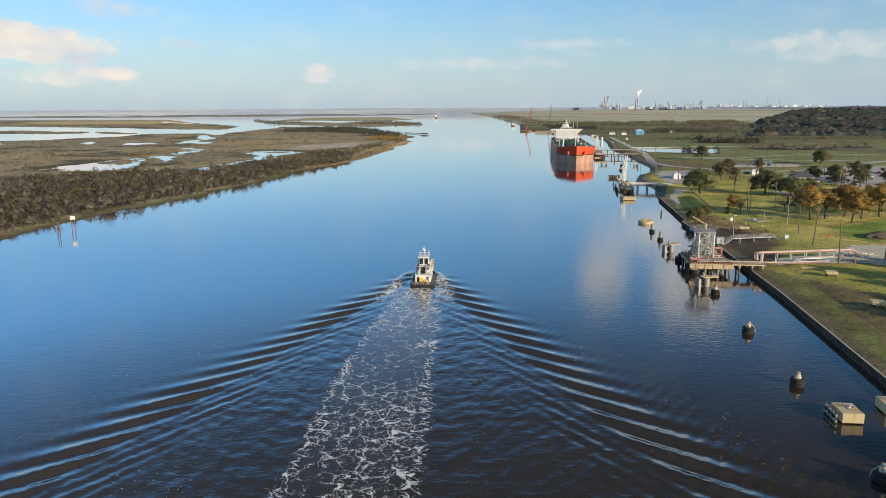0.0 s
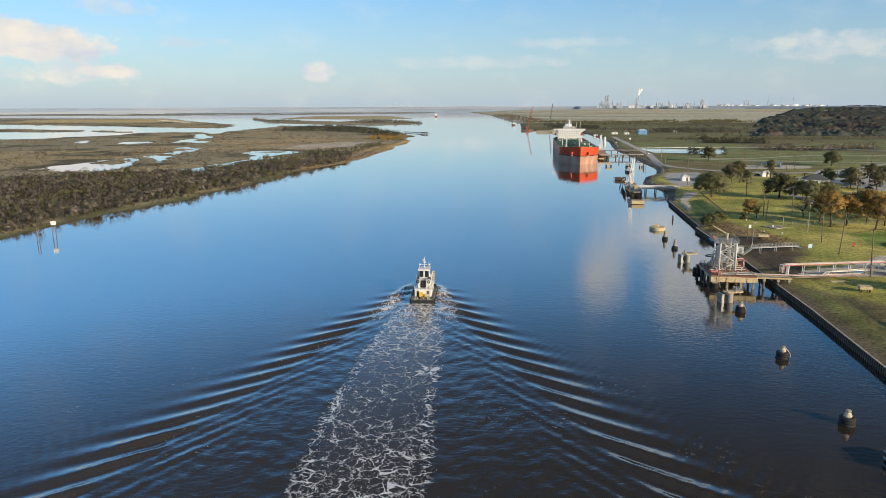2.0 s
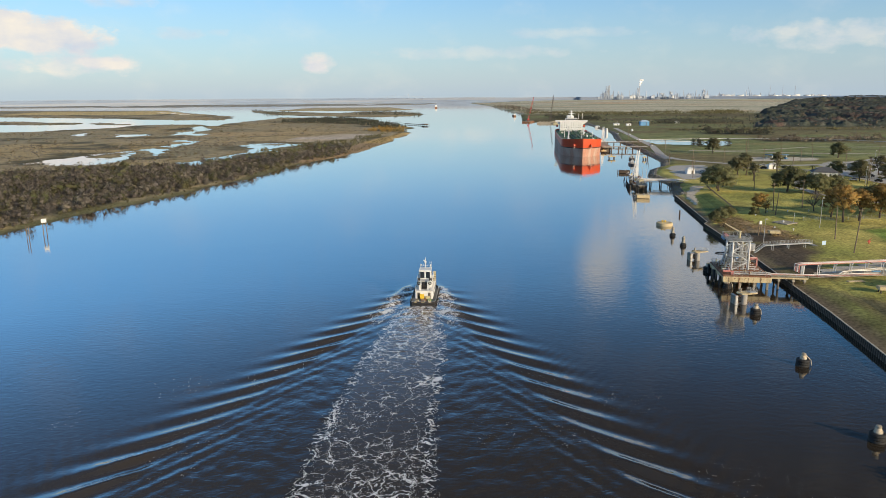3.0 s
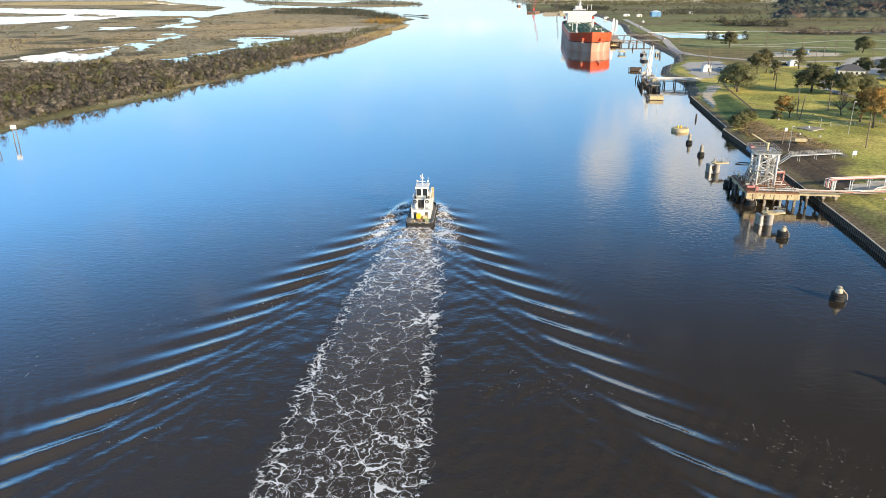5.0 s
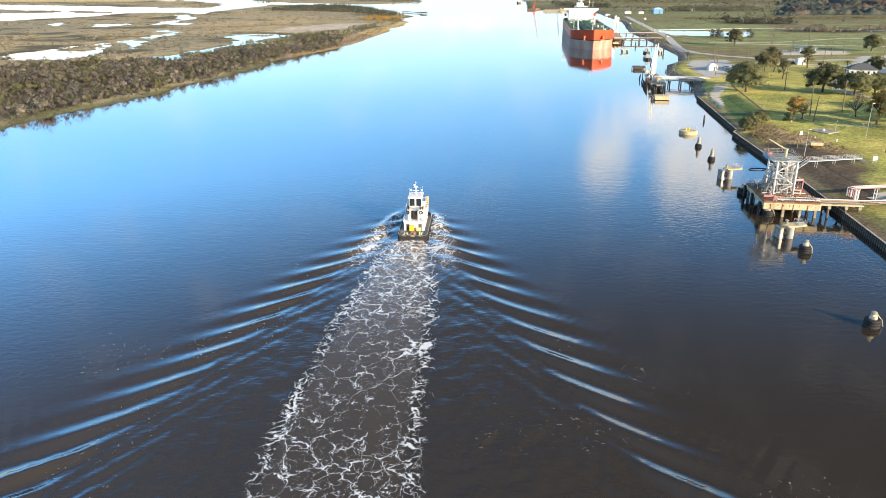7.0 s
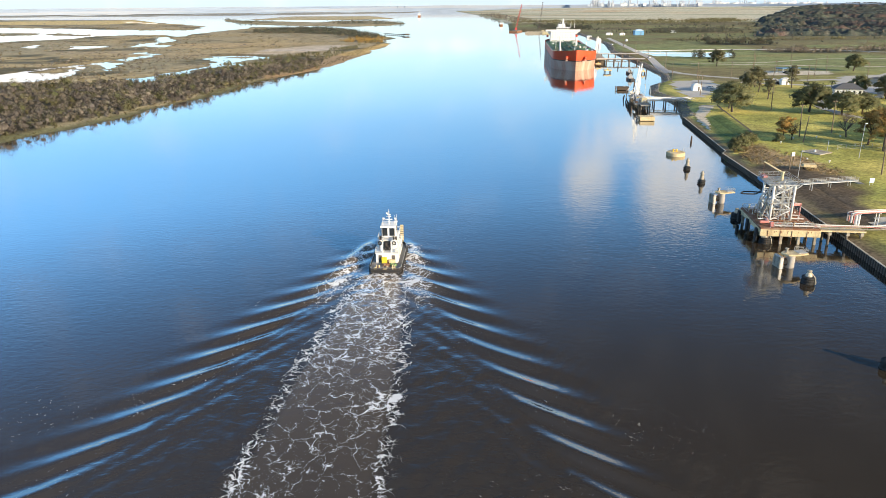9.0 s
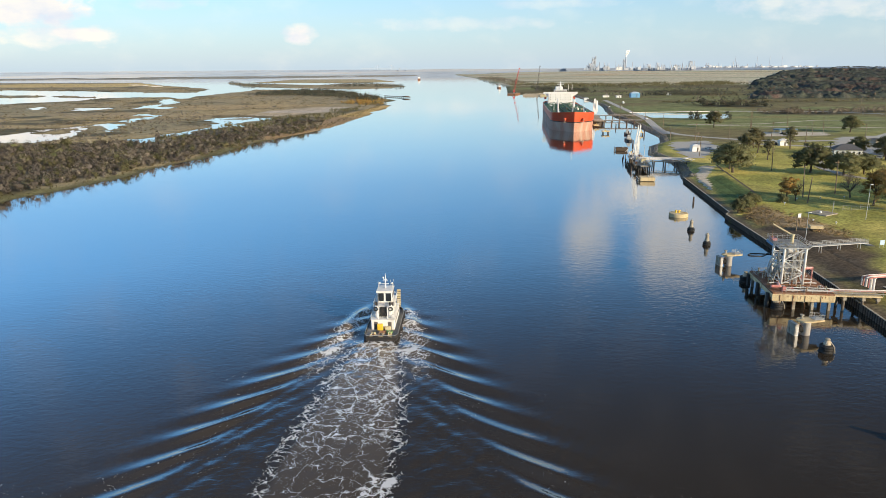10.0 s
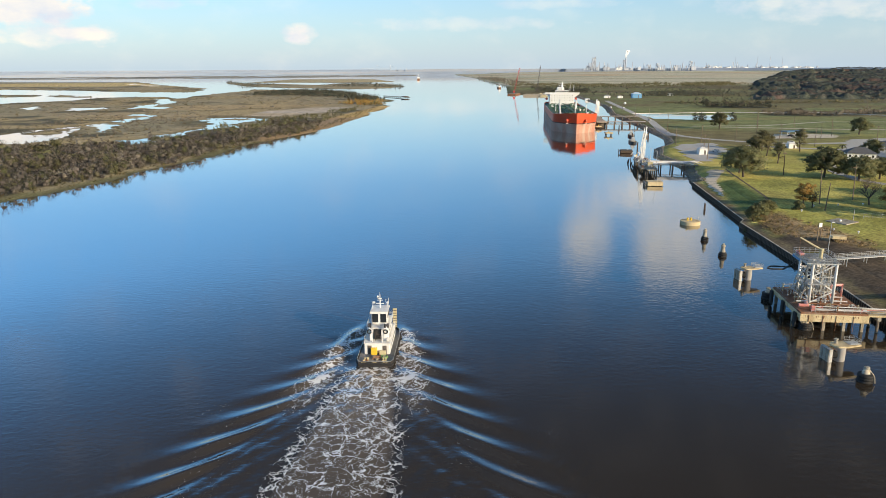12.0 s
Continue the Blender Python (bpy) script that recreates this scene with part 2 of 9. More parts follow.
def leaf_mat(name, a, b, c):
    """Foliage: three colours by leaf clump, thin enough to let some light through."""
    m = bpy.data.materials.new(name)
    m.use_nodes = True
    nt = m.node_tree
    p = nt.nodes["Principled BSDF"]
    p.inputs["Roughness"].default_value, p.inputs["Specular IOR Level"].default_value = 0.8, 0.2
    g = nt.nodes.new("ShaderNodeNewGeometry")
    r = nt.nodes.new("ShaderNodeValToRGB")
    for i, col in enumerate((a, b, c)):
        e = r.color_ramp.elements[i] if i < 2 else r.color_ramp.elements.new(1.0)
        e.position, e.color = (0.0, 0.55, 1.0)[i], (*col, 1)
    nt.links.new(g.outputs["Random Per Island"], r.inputs[0])
    o = nt.nodes.new("ShaderNodeObjectInfo")
    h = nt.nodes.new("ShaderNodeHueSaturation")
    mr = nt.nodes.new("ShaderNodeMapRange")
    mr.inputs[3].default_value, mr.inputs[4].default_value = 0.75, 1.25
    nt.links.new(o.outputs["Random"], mr.inputs[0])
    ti = nt.nodes.new("ShaderNodeAttribute")          # each plant a little paler or darker
    ti.attribute_name = "tint"
    mul = nt.nodes.new("ShaderNodeMath")
    mul.operation = "MULTIPLY"
    add = nt.nodes.new("ShaderNodeMath")
    add.inputs[1].default_value = 1.0
    nt.links.new(ti.outputs["Fac"], add.inputs[0])
    nt.links.new(mr.outputs[0], mul.inputs[0])
    nt.links.new(add.outputs[0], mul.inputs[1])
    tc = nt.nodes.new("ShaderNodeTexCoord")          # twigs and leaves within a crown
    gr = nt.nodes.new("ShaderNodeTexNoise")
    gr.inputs["Scale"].default_value, gr.inputs["Detail"].default_value, gr.inputs["Roughness"].default_value = 1.1, 5, 0.7
    nt.links.new(tc.outputs["Object"], gr.inputs["Vector"])
    gm = nt.nodes.new("ShaderNodeMapRange")
    gm.inputs[1].default_value, gm.inputs[2].default_value, gm.inputs[3].default_value, gm.inputs[4].default_value = 0.3, 0.7, 0.6, 1.35
    nt.links.new(gr.outputs["Fac"], gm.inputs[0])
    mul2 = nt.nodes.new("ShaderNodeMath")
    mul2.operation = "MULTIPLY"
    nt.links.new(mul.outputs[0], mul2.inputs[0])
    nt.links.new(gm.outputs[0], mul2.inputs[1])
    nt.links.new(mul2.outputs[0], h.inputs["Value"])
    bp = nt.nodes.new("ShaderNodeBump")
    bp.inputs["Strength"].default_value, bp.inputs["Distance"].default_value = 0.6, 0.5
    nt.links.new(gr.outputs["Fac"], bp.inputs["Height"])
    nt.links.new(bp.outputs[0], p.inputs["Normal"])
    nt.links.new(r.outputs[0], h.inputs["Color"])
    nt.links.new(h.outputs[0], p.inputs["Base Color"])
    tr = nt.nodes.new("ShaderNodeBsdfTranslucent")
    nt.links.new(h.outputs[0], tr.inputs["Color"])
    mx = nt.nodes.new("ShaderNodeMixShader")
    mx.inputs[0].default_value = 0.36
    nt.links.new(p.outputs[0], mx.inputs[1])
    nt.links.new(tr.outputs[0], mx.inputs[2])
    nt.links.new(mx.outputs[0], nt.nodes["Material Output"].inputs[0])
    return m


M["oak"] = leaf_mat("live_oak_leaves", (0.145, 0.155, 0.075), (0.185, 0.19, 0.09), (0.25, 0.235, 0.12))
M["pine"] = leaf_mat("pine_needles", (0.075, 0.1, 0.04), (0.115, 0.14, 0.055), (0.18, 0.18, 0.085))
M["cypress"] = leaf_mat("rusty_cypress_leaves", (0.36, 0.215, 0.075), (0.46, 0.285, 0.085), (0.34, 0.285, 0.11))
M["bare"] = leaf_mat("bare_twigs", (0.15, 0.13, 0.115), (0.2, 0.17, 0.145), (0.26, 0.22, 0.18))
M["olive"] = leaf_mat("brown_green_brush", (0.14, 0.135, 0.07), (0.18, 0.17, 0.085), (0.22, 0.19, 0.105))
M["scrub"] = leaf_mat("winter_brush", (0.185, 0.16, 0.13), (0.225, 0.19, 0.15), (0.24, 0.215, 0.15))
M["woods"] = leaf_mat("mixed_woods", (0.08, 0.092, 0.068), (0.098, 0.104, 0.076), (0.125, 0.105, 0.086))
M["russet"] = leaf_mat("russet_crowns", (0.12, 0.085, 0.07), (0.145, 0.1, 0.08), (0.15, 0.125, 0.095))
M["dry_grass"] = leaf_mat("dry_bank_grass", (0.42, 0.31, 0.16), (0.55, 0.42, 0.23), (0.32, 0.26, 0.13))
M["reed"] = leaf_mat("dry_reeds", (0.2, 0.15, 0.075), (0.27, 0.2, 0.1), (0.15, 0.14, 0.065))


# ---- building helpers ----
def box(bm, x, y, z, sx, sy, sz, rz=0.0, bevel=0.0, rx=0.0, ry=0.0):
    """A box with its middle at x, y, z."""
    m = Matrix.LocRotScale((x, y, z), Euler((radians(rx), radians(ry), radians(rz))), (sx, sy, sz))
    r = bmesh.ops.create_cube(bm, size=1.0, matrix=m)
    if bevel:
        es = list({e for v in r["verts"] for e in v.link_edges})
        bmesh.ops.bevel(bm, geom=es, offset=bevel, segments=1, affect="EDGES", profile=0.5)


def rod(bm, a, b, r, seg=8, r2=None):
    """A round bar from a to b."""
    a, b = Vector(a), Vector(b)
    d = b - a
    m = Matrix.Translation((a + b) / 2) @ d.to_track_quat("Z", "Y").to_matrix().to_4x4()
    bmesh.ops.create_cone(bm, cap_ends=True, segments=seg, radius1=r, radius2=r if r2 is None else r2, depth=d.length, matrix=m)


def pipe(bm, pts, r, seg=8):
    """A pipe through the points, with a ball at each bend."""
    for a, b in zip(pts, pts[1:]):
        rod(bm, a, b, r, seg)
    for p in pts[1:-1]:
        bmesh.ops.create_uvsphere(bm, u_segments=seg, v_segments=max(4, seg // 2), radius=r * 1.04, matrix=Matrix.Translation(p))


def lathe(bm, x, y, prof, seg=20):
    """A turned body: rings (radius, z) from below to the top, closed at both ends."""
    rings = []
    for r, z in prof:
        rings.append([bm.verts.new((x + r * math.cos(2 * math.pi * i / seg), y + r * math.sin(2 * math.pi * i / seg), z)) for i in range(seg)])
    for a, b in zip(rings, rings[1:]):
        for i in range(seg):
            bm.faces.new((a[i], a[(i + 1) % seg], b[(i + 1) % seg], b[i]))
    bm.faces.new(rings[0][::-1])
    bm.faces.new(rings[-1])


def ring(bm, x, y, z, r, t, seg=20, sec=8):
    """A lying torus."""
    rows = []
    for i in range(seg):
        a = 2 * math.pi * i / seg
        rows.append([bm.verts.new((x + (r + t * math.cos(2 * math.pi * j / sec)) * math.cos(a), y + (r + t * math.cos(2 * math.pi * j / sec)) * math.sin(a), z + t * math.sin(2 * math.pi * j / sec))) for j in range(sec)])
    for i in range(seg):
        for j in range(sec):
            bm.faces.new((rows[i][j], rows[(i + 1) % seg][j], rows[(i + 1) % seg][(j + 1) % sec], rows[i][(j + 1) % sec]))


def prism(bm, pts, z0, z1):
    """An upright block on an outline of (x, y)."""
    lo = [bm.verts.new((x, y, z0)) for x, y in pts]
    hi = [bm.verts.new((x, y, z1)) for x, y in pts]
    bm.faces.new(lo[::-1])
    bm.faces.new(hi)
    for i in range(len(pts)):
        j = (i + 1) % len(pts)
        bm.faces.new((lo[i], lo[j], hi[j], hi[i]))


def rail(bm, pts, h=1.05, step=2.0, r=0.035, bars=3):
    """A railing on a line of points: posts and level bars."""
    for a, b in zip(pts, pts[1:]):
        a, b = Vector(a), Vector(b)
        n = max(1, round((b - a).length / step))
        for i in range(n + 1):
            p = a.lerp(b, i / n)
            rod(bm, p, p + Vector((0, 0, h)), r, 5)
        for k in range(1, bars + 1):
            rod(bm, a + Vector((0, 0, h * k / bars)), b + Vector((0, 0, h * k / bars)), r * 0.9, 5)


def thing(name, label, category, m=None, group="", kind=""):
    """An empty at a thing's base, which carries its parts."""
    e = new(name)
    e.empty_display_size = 0.3
    if m is not None:
        e.matrix_world = m
    return tagged(e, label, category, group, kind)


def as_mesh(name, bm, material, smooth=False):
    bmesh.ops.recalc_face_normals(bm, faces=bm.faces)
    me = bpy.data.meshes.new(name)
    bm.to_mesh(me)
    bm.free()
    for mm in (material if isinstance(material, (list, tuple)) else [material]):
        me.materials.append(mm)
    if smooth:
        me.shade_smooth()
    return me


def part(name, bm, material, parent, label="", smooth=False):
    """One mesh under a thing or a part."""
    ob = new(name, as_mesh(name, bm, material, smooth))
    ob.parent = parent
    return tagged(ob, label)


def solo(name, bm, material, label, category, m=None, group="", kind="", smooth=False):
    """A thing that is one mesh."""
    ob = new(name, as_mesh(name, bm, material, smooth))
    if m is not None:
        ob.matrix_world = m
    return tagged(ob, label, category, group, kind)


def np_mesh(name, V, F, material, smooth=False):
    """A mesh out of arrays of corners and of faces with one number of sides."""
    me = bpy.data.meshes.new(name)
    V, F = np.asarray(V, np.float32), np.asarray(F, np.int32)
    k = F.shape[1]
    me.vertices.add(len(V))
    me.vertices.foreach_set("co", V.ravel())
    me.loops.add(F.size)
    me.loops.foreach_set("vertex_index", F.ravel())
    me.polygons.add(len(F))
    me.polygons.foreach_set("loop_start", np.arange(0, F.size, k, dtype=np.int32))
    me.update(calc_edges=True)
    me.materials.append(material)
    if smooth:
        me.shade_smooth()
    return me


def grid_faces(ny, nx):
    i = (np.arange(ny - 1)[:, None] * nx + np.arange(nx - 1)[None, :]).ravel()
    return np.stack([i, i + 1, i + nx + 1, i + nx], 1)


def vnoise(x, y, s, seed=0):
    """Smooth value noise, about -1 to 1, with features s metres wide."""
    rs = np.random.RandomState(seed)
    g = rs.rand(64, 64) * 2 - 1
    u, v = x / s, y / s
    i, j = np.floor(u).astype(int), np.floor(v).astype(int)
    fu, fv = u - i, v - j
    fu, fv = fu * fu * (3 - 2 * fu), fv * fv * (3 - 2 * fv)
    a, b, c, d = g[i % 64, j % 64], g[(i + 1) % 64, j % 64], g[i % 64, (j + 1) % 64], g[(i + 1) % 64, (j + 1) % 64]
    return (a * (1 - fu) + b * fu) * (1 - fv) + (c * (1 - fu) + d * fu) * fv


def inside(x, y, poly):
    """Signed distance to an outline, positive within."""
    x, y = np.asarray(x, float), np.asarray(y, float)
    d = np.full(x.shape, 1e18)
    s = np.zeros(x.shape, bool)
    n = len(poly)
    for i in range(n):
        ax, ay = poly[i]
        bx, by = poly[(i + 1) % n]
        ex, ey = bx - ax, by - ay
        t = np.clip(((x - ax) * ex + (y - ay) * ey) / (ex * ex + ey * ey), 0, 1)
        d = np.minimum(d, (x - ax - t * ex) ** 2 + (y - ay - t * ey) ** 2)
        if ey:
            s ^= ((ay > y) != (by > y)) & (x < ax + (y - ay) / ey * ex)
    return np.where(s, 1, -1) * np.sqrt(d)


# ---- the plan of the land ----
BULKHEAD = [(50.6, -100), (66.6, 0), (87.6, 130), (97.6, 195.5), (106.6, 270), (111.3, 321), (114.1, 325), (126.6, 406.5)]
RIGHT_BANK = BULKHEAD + [(135.5, 438), (142, 467), (141, 508), (156, 553), (171, 576), (183, 616), (191, 682), (201, 768), (211, 883), (223, 939), (246, 1059),
                         (275, 1400), (233, 1481), (170, 1540), (226, 2079), (228, 2601), (238, 3469), (215, 4400), (190, 4990), (4990, 4990), (4990, -100)]
LEFT_BANK = [(-215, -100), (-200, 150), (-186, 290), (-187, 318), (-177, 372), (-163, 408), (-153, 440), (-150, 462), (-139, 495), (-130, 550), (-116, 630),
             (-90, 700), (-80, 790), (-72, 867), (-65, 930), (-56, 1020), (-46, 1096), (-67, 1175), (-51, 1265), (-80, 1350), (-119, 1458), (-177, 1683), (-259, 1811), (-340, 1860), (-423, 1881),
             (-430, 1652), (-450, 1503), (-430, 1400), (-445, 1378), (-488, 1455), (-560, 1465), (-604, 1421), (-613, 1333), (-640, 1277), (-681, 1194), (-900, 1150), (-1500, 1250), (-4990, 1800), (-4990, -100)]
ISLAND = [(-687, 2603), (-740, 2800), (-608, 2600), (-470, 2475), (-332, 2330), (-289, 2480), (-200, 2540), (-91, 2321), (-57, 2121), (-91, 1985), (-183, 1893), (-279, 1969), (-417, 2059), (-542, 2245)]
ISLAND_2 = [(-643, 2756), (-605, 3400), (-239, 3380), (-115, 2780), (-230, 2640), (-420, 2700)]
ISLET = [(-1500, 1730), (-1000, 1690), (-858, 1618), (-790, 1578), (-763, 1518), (-825, 1500), (-1500, 1580)]
ISLET_2 = [(-753, 1544), (-741, 1571), (-664, 1505), (-614, 1447), (-674, 1470), (-714, 1480)]
FAR_MARSH = [(-1300, 3700), (-700, 3900), (-280, 4150), (-90, 4400), (-30, 4990), (-4990, 4990), (-4990, 3700)]
PONDS = [
    [(-360, 665), (-351, 701), (-344, 722), (-342, 758), (-332, 790), (-321, 769), (-309, 731), (-293, 681), (-287, 631), (-293, 610), (-320, 612), (-360, 630)],
    [(-323, 782), (-336, 819), (-329, 849), (-319, 891), (-306, 899), (-302, 863), (-303, 824), (-291, 780), (-285, 741), (-273, 701), (-286, 718), (-310, 761)],
    [(-229, 615), (-228, 635), (-219, 645), (-208, 654), (-205, 634), (-207, 606), (-219, 602)],
    [(-219, 665), (-210, 678), (-205, 723), (-206, 760), (-207, 801), (-230, 841), (-230, 885), (-196, 893), (-163, 860), (-175, 836), (-183, 799), (-183, 758), (-188, 722), (-196, 700), (-201, 661), (-211, 652)],
    [(-404, 1075), (-424, 1150), (-413, 1180), (-468, 1336), (-464, 1410), (-420, 1290), (-394, 1179), (-380, 1130), (-355, 1098), (-350, 1057), (-387, 1070)],
    [(-480, 1052), (-500, 1117), (-447, 1112), (-436, 1066), (-442, 1024), (-465, 1026)],
    [(-540, 1058), (-580, 1170), (-546, 1122), (-522, 1057)],
    [(-690, 1040), (-760, 1130), (-700, 1120), (-650, 1060)],
]
POND_ISLET = [(-340, 700), (-333, 745), (-318, 735), (-308, 700), (-318, 680)]
STRAW = [(-2600, 3100), (-1867, 3061), (-1555, 2988), (-1110, 2900), (-788, 2325), (-576, 2001), (-524, 1730), (-652, 1766), (-929, 1931), (-1245, 2077), (-2600, 2500)]
STRAW_FIELD = [(-1400, 2300), (-1125, 2250), (-917, 2200), (-870, 2414), (-1037, 2770), (-1500, 2700)]
CANAL = [(234, 795), (238, 862), (325, 840), (315, 800), (292, 765)]


def ground_z(x, y):
    """Height of the ground: banks, levees and marsh; under water where the river and the ponds lie."""
    x, y = np.asarray(x, float), np.asarray(y, float)
    far = np.clip(y / 600, 0.5, 4)
    wob = vnoise(x, y, 9, 1) * 1.6 + vnoise(x, y, 31, 2) * 4.5 * np.clip(far, 0.5, 2)
    r = inside(x, y, RIGHT_BANK)
    zr = np.where(y < 414, np.where(r > 3.2, 2.25 + np.clip(r / 14, 0, 1) ** 1.5 * 0.95, -1.5), np.clip((r + wob * 0.3) / 3, -1.2, 2.6) + 0.1)
    zr = zr + np.clip((r - 40) / 60, 0, 1) * vnoise(x, y, 60, 5) * 0.35
    l = inside(x, y, LEFT_BANK) + wob
    shore = l
    qx = x + vnoise(x, y, 38, 14) * 9 + vnoise(x, y, 13, 15) * 7 + vnoise(x, y, 6, 115) * 3
    qy = y + vnoise(x, y, 34, 16) * 12 + vnoise(x, y, 12, 17) * 9 + vnoise(x, y, 6, 117) * 4
    for p in PONDS:
        l = np.minimum(l, -inside(qx, qy, p) + vnoise(x, y, 17, 9) * 4)
    pool = vnoise(x, y, 85, 18) + 0.55 * vnoise(x, y, 31, 19) + 0.25 * vnoise(x, y, 14, 20)
    wet = np.clip((shore - 160) / 80, 0, 1) * np.clip((y - 600) / 200, 0, 1)
    l = np.where(wet > 0, np.minimum(l, (0.86 - pool) * 30 + (1 - wet) * 40), l)
    islet = (vnoise(x * 0.3, y, 26, 201) + 0.5 * vnoise(x * 0.5, y, 11, 202) - 0.78) * 26
    l = np.where((shore > 40) & (y > 560), np.maximum(l, islet - 3), l)
    l = np.maximum(l, inside(qx, qy, POND_ISLET))
    far_islet = (vnoise(x * 0.12, y, 70, 203) + 0.4 * vnoise(x * 0.3, y, 30, 204) - 0.55) * 40
    l = np.where((shore > -700) & (x < -380) & (y > 2900), np.maximum(l, far_islet), l)
    l = np.maximum(l, inside(x, y, STRAW) + wob * 2)
    for p in (ISLAND, ISLAND_2, ISLET, ISLET_2):
        l = np.maximum(l, inside(x, y, p) + wob * 1.2)
    mud = vnoise(x, y * 0.35, 160, 7) * 40 + vnoise(x, y * 0.5, 55, 8) * 22
    l = np.maximum(l, np.minimum(inside(x, y, FAR_MARSH) + wob * 3, mud + 18))
    zl = np.clip(l / 7, -1.2, 1) * 0.75 + np.clip(l / 60, 0, 1) * 0.3 + vnoise(x, y, 40, 3) * 0.15
    z = np.where(x > 20, zr, zl)
    z = np.where(z > 0.2, z + 36 * np.clip((y - 3500) / 1400, 0, 1) ** 1.3 * np.clip((r - 120) / 520, 0, 1), z)
    c = inside(x, y, CANAL) + wob * 0.4
    z = np.where(c > -3, np.minimum(z, 2.75 - np.clip((c + 3) / 5, 0, 1) * 1.0), z)
    return z


def gz(x, y):
    return float(ground_z(np.array([x]), np.array([y]))[0])


def blend(c, col, w):
    w = np.clip(w, 0, 1)[:, None]
    return c * (1 - w) + np.array(col)[None] * w


ys = [-100.0]
while ys[-1] < 4985:
    ys.append(ys[-1] + max(2.2, min(40, abs(ys[-1]) * 0.0075)))
ys = np.array(ys)
us = np.linspace(-1, 1, 520)
us = us * (0.55 + 0.45 * np.abs(us))
gx = (us[None, :] * (420 + np.maximum(ys, 0))[:, None]).ravel()
gy = np.repeat(ys, len(us))
z = ground_z(gx, gy)
cov = np.tile(np.array([[0.36, 0.29, 0.17]]), (len(gx), 1))
lb = inside(gx, gy, LEFT_BANK)
cov = blend(cov, (0.3, 0.255, 0.15), vnoise(gx, gy, 90, 11) * 1.2 + 0.3)
cov = blend(cov, (0.42, 0.32, 0.16), vnoise(gx, gy * 0.6, 120, 12) * 1.7 - 0.2)
cov = blend(cov, (0.12, 0.105, 0.06), (vnoise(gx, gy, 45, 13) * 2.2 - 0.5 + vnoise(gx, gy, 14, 113)) * 0.85)
cov = blend(cov, (0.56, 0.43, 0.19), inside(gx, gy, STRAW_FIELD) / 60 + 0.5 + vnoise(gx * 0.3, gy, 60, 118) * 0.5)
cov = blend(cov, (0.55, 0.42, 0.2), inside(gx, gy, ISLAND_2) / 60 + 0.4)
cov = blend(cov, (0.085, 0.07, 0.045), np.clip((np.where(gy < 600, 170, 75) - lb) / 25, 0, 1) * np.clip((lb - 9) / 6, 0, 1) * np.clip((780 - gy) / 60, 0, 1) * 0.9)
cov = blend(cov, (0.15, 0.145, 0.07), np.clip((8 - lb + vnoise(gx, gy, 9, 123) * 4) / 5, 0, 1) * np.clip((lb + 12) / 5, 0, 1) * 0.9)
cov = blend(cov, (0.07, 0.065, 0.04), np.clip(1 - z / 0.3, 0, 1) * 0.8)
SAND = [(-205, 900), (-196, 985), (-150, 1060), (-90, 1060), (-84, 1015), (-128, 935), (-160, 885)]
cov = blend(cov, (0.55, 0.46, 0.36), inside(gx, gy, SAND) / 10 + 0.5 + vnoise(gx, gy, 12, 126) * 0.4)
GOLD = [(-140, 670), (-118, 760), (-104, 850), (-84, 950), (-62, 1090), (-44, 1098), (-60, 985), (-70, 850), (-80, 760), (-92, 690), (-120, 620)]
cov = blend(cov, (0.36, 0.25, 0.14), inside(gx, gy, GOLD) / 6 + 0.6)
cov = blend(cov, (0.55, 0.38, 0.15), (inside(gx, gy, GOLD) / 6 + 0.4) * np.clip((gy - 850) / 60, 0, 1))
cov = blend(cov, (0.45, 0.33, 0.17), (0.5 + vnoise(gx * 0.4, gy, 40, 127)) * np.clip((gy - 860) / 60, 0, 1) * np.clip((1250 - gy) / 150, 0, 1) * np.clip((-120 - gx) / 30, 0, 1) * np.clip((gx + 420) / 80, 0, 1))
# marsh fades to pale grey with distance: haze put into the cover
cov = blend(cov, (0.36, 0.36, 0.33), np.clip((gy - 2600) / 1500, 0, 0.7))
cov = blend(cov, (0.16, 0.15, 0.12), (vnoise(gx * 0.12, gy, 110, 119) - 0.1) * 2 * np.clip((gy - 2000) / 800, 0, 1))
cov = blend(cov, (0.6, 0.45, 0.2), inside(gx, gy, STRAW_FIELD) / 60 + 0.3 + vnoise(gx * 0.3, gy, 60, 118) * 0.6)
rb = inside(gx, gy, RIGHT_BANK)
right = gx > 20


ROUGH = [(164, 297), (212, 322), (230, 300), (200, 262), (164, 262), (158, 272)]
SOIL = [(101, 222), (108, 285), (113, 318), (126, 318), (134, 290), (129, 262), (122, 240), (114, 225)]
SOIL2 = [(92, 222), (106, 223), (110, 206), (117, 195), (124, 184), (127, 150), (122, 105), (60, 105)]
WOODLAND = [[(352, 975), (430, 945), (440, 985), (362, 1015)], [(362, 822), (432, 815), (520, 850), (530, 885), (440, 862), (372, 865)],
            [(515, 1171), (707, 1160), (1300, 1150), (2600, 2300), (4000, 4700), (2900, 4800), (1900, 3900), (1034, 2285), (787, 1784)]]
LEVEE_SHADE = [(133, 398), (144, 404), (138, 352), (128, 334), (120, 336), (121, 352)]
DRY = [(112, 300), (118, 335), (128, 330), (133, 305), (136, 285), (130, 275), (120, 292)]
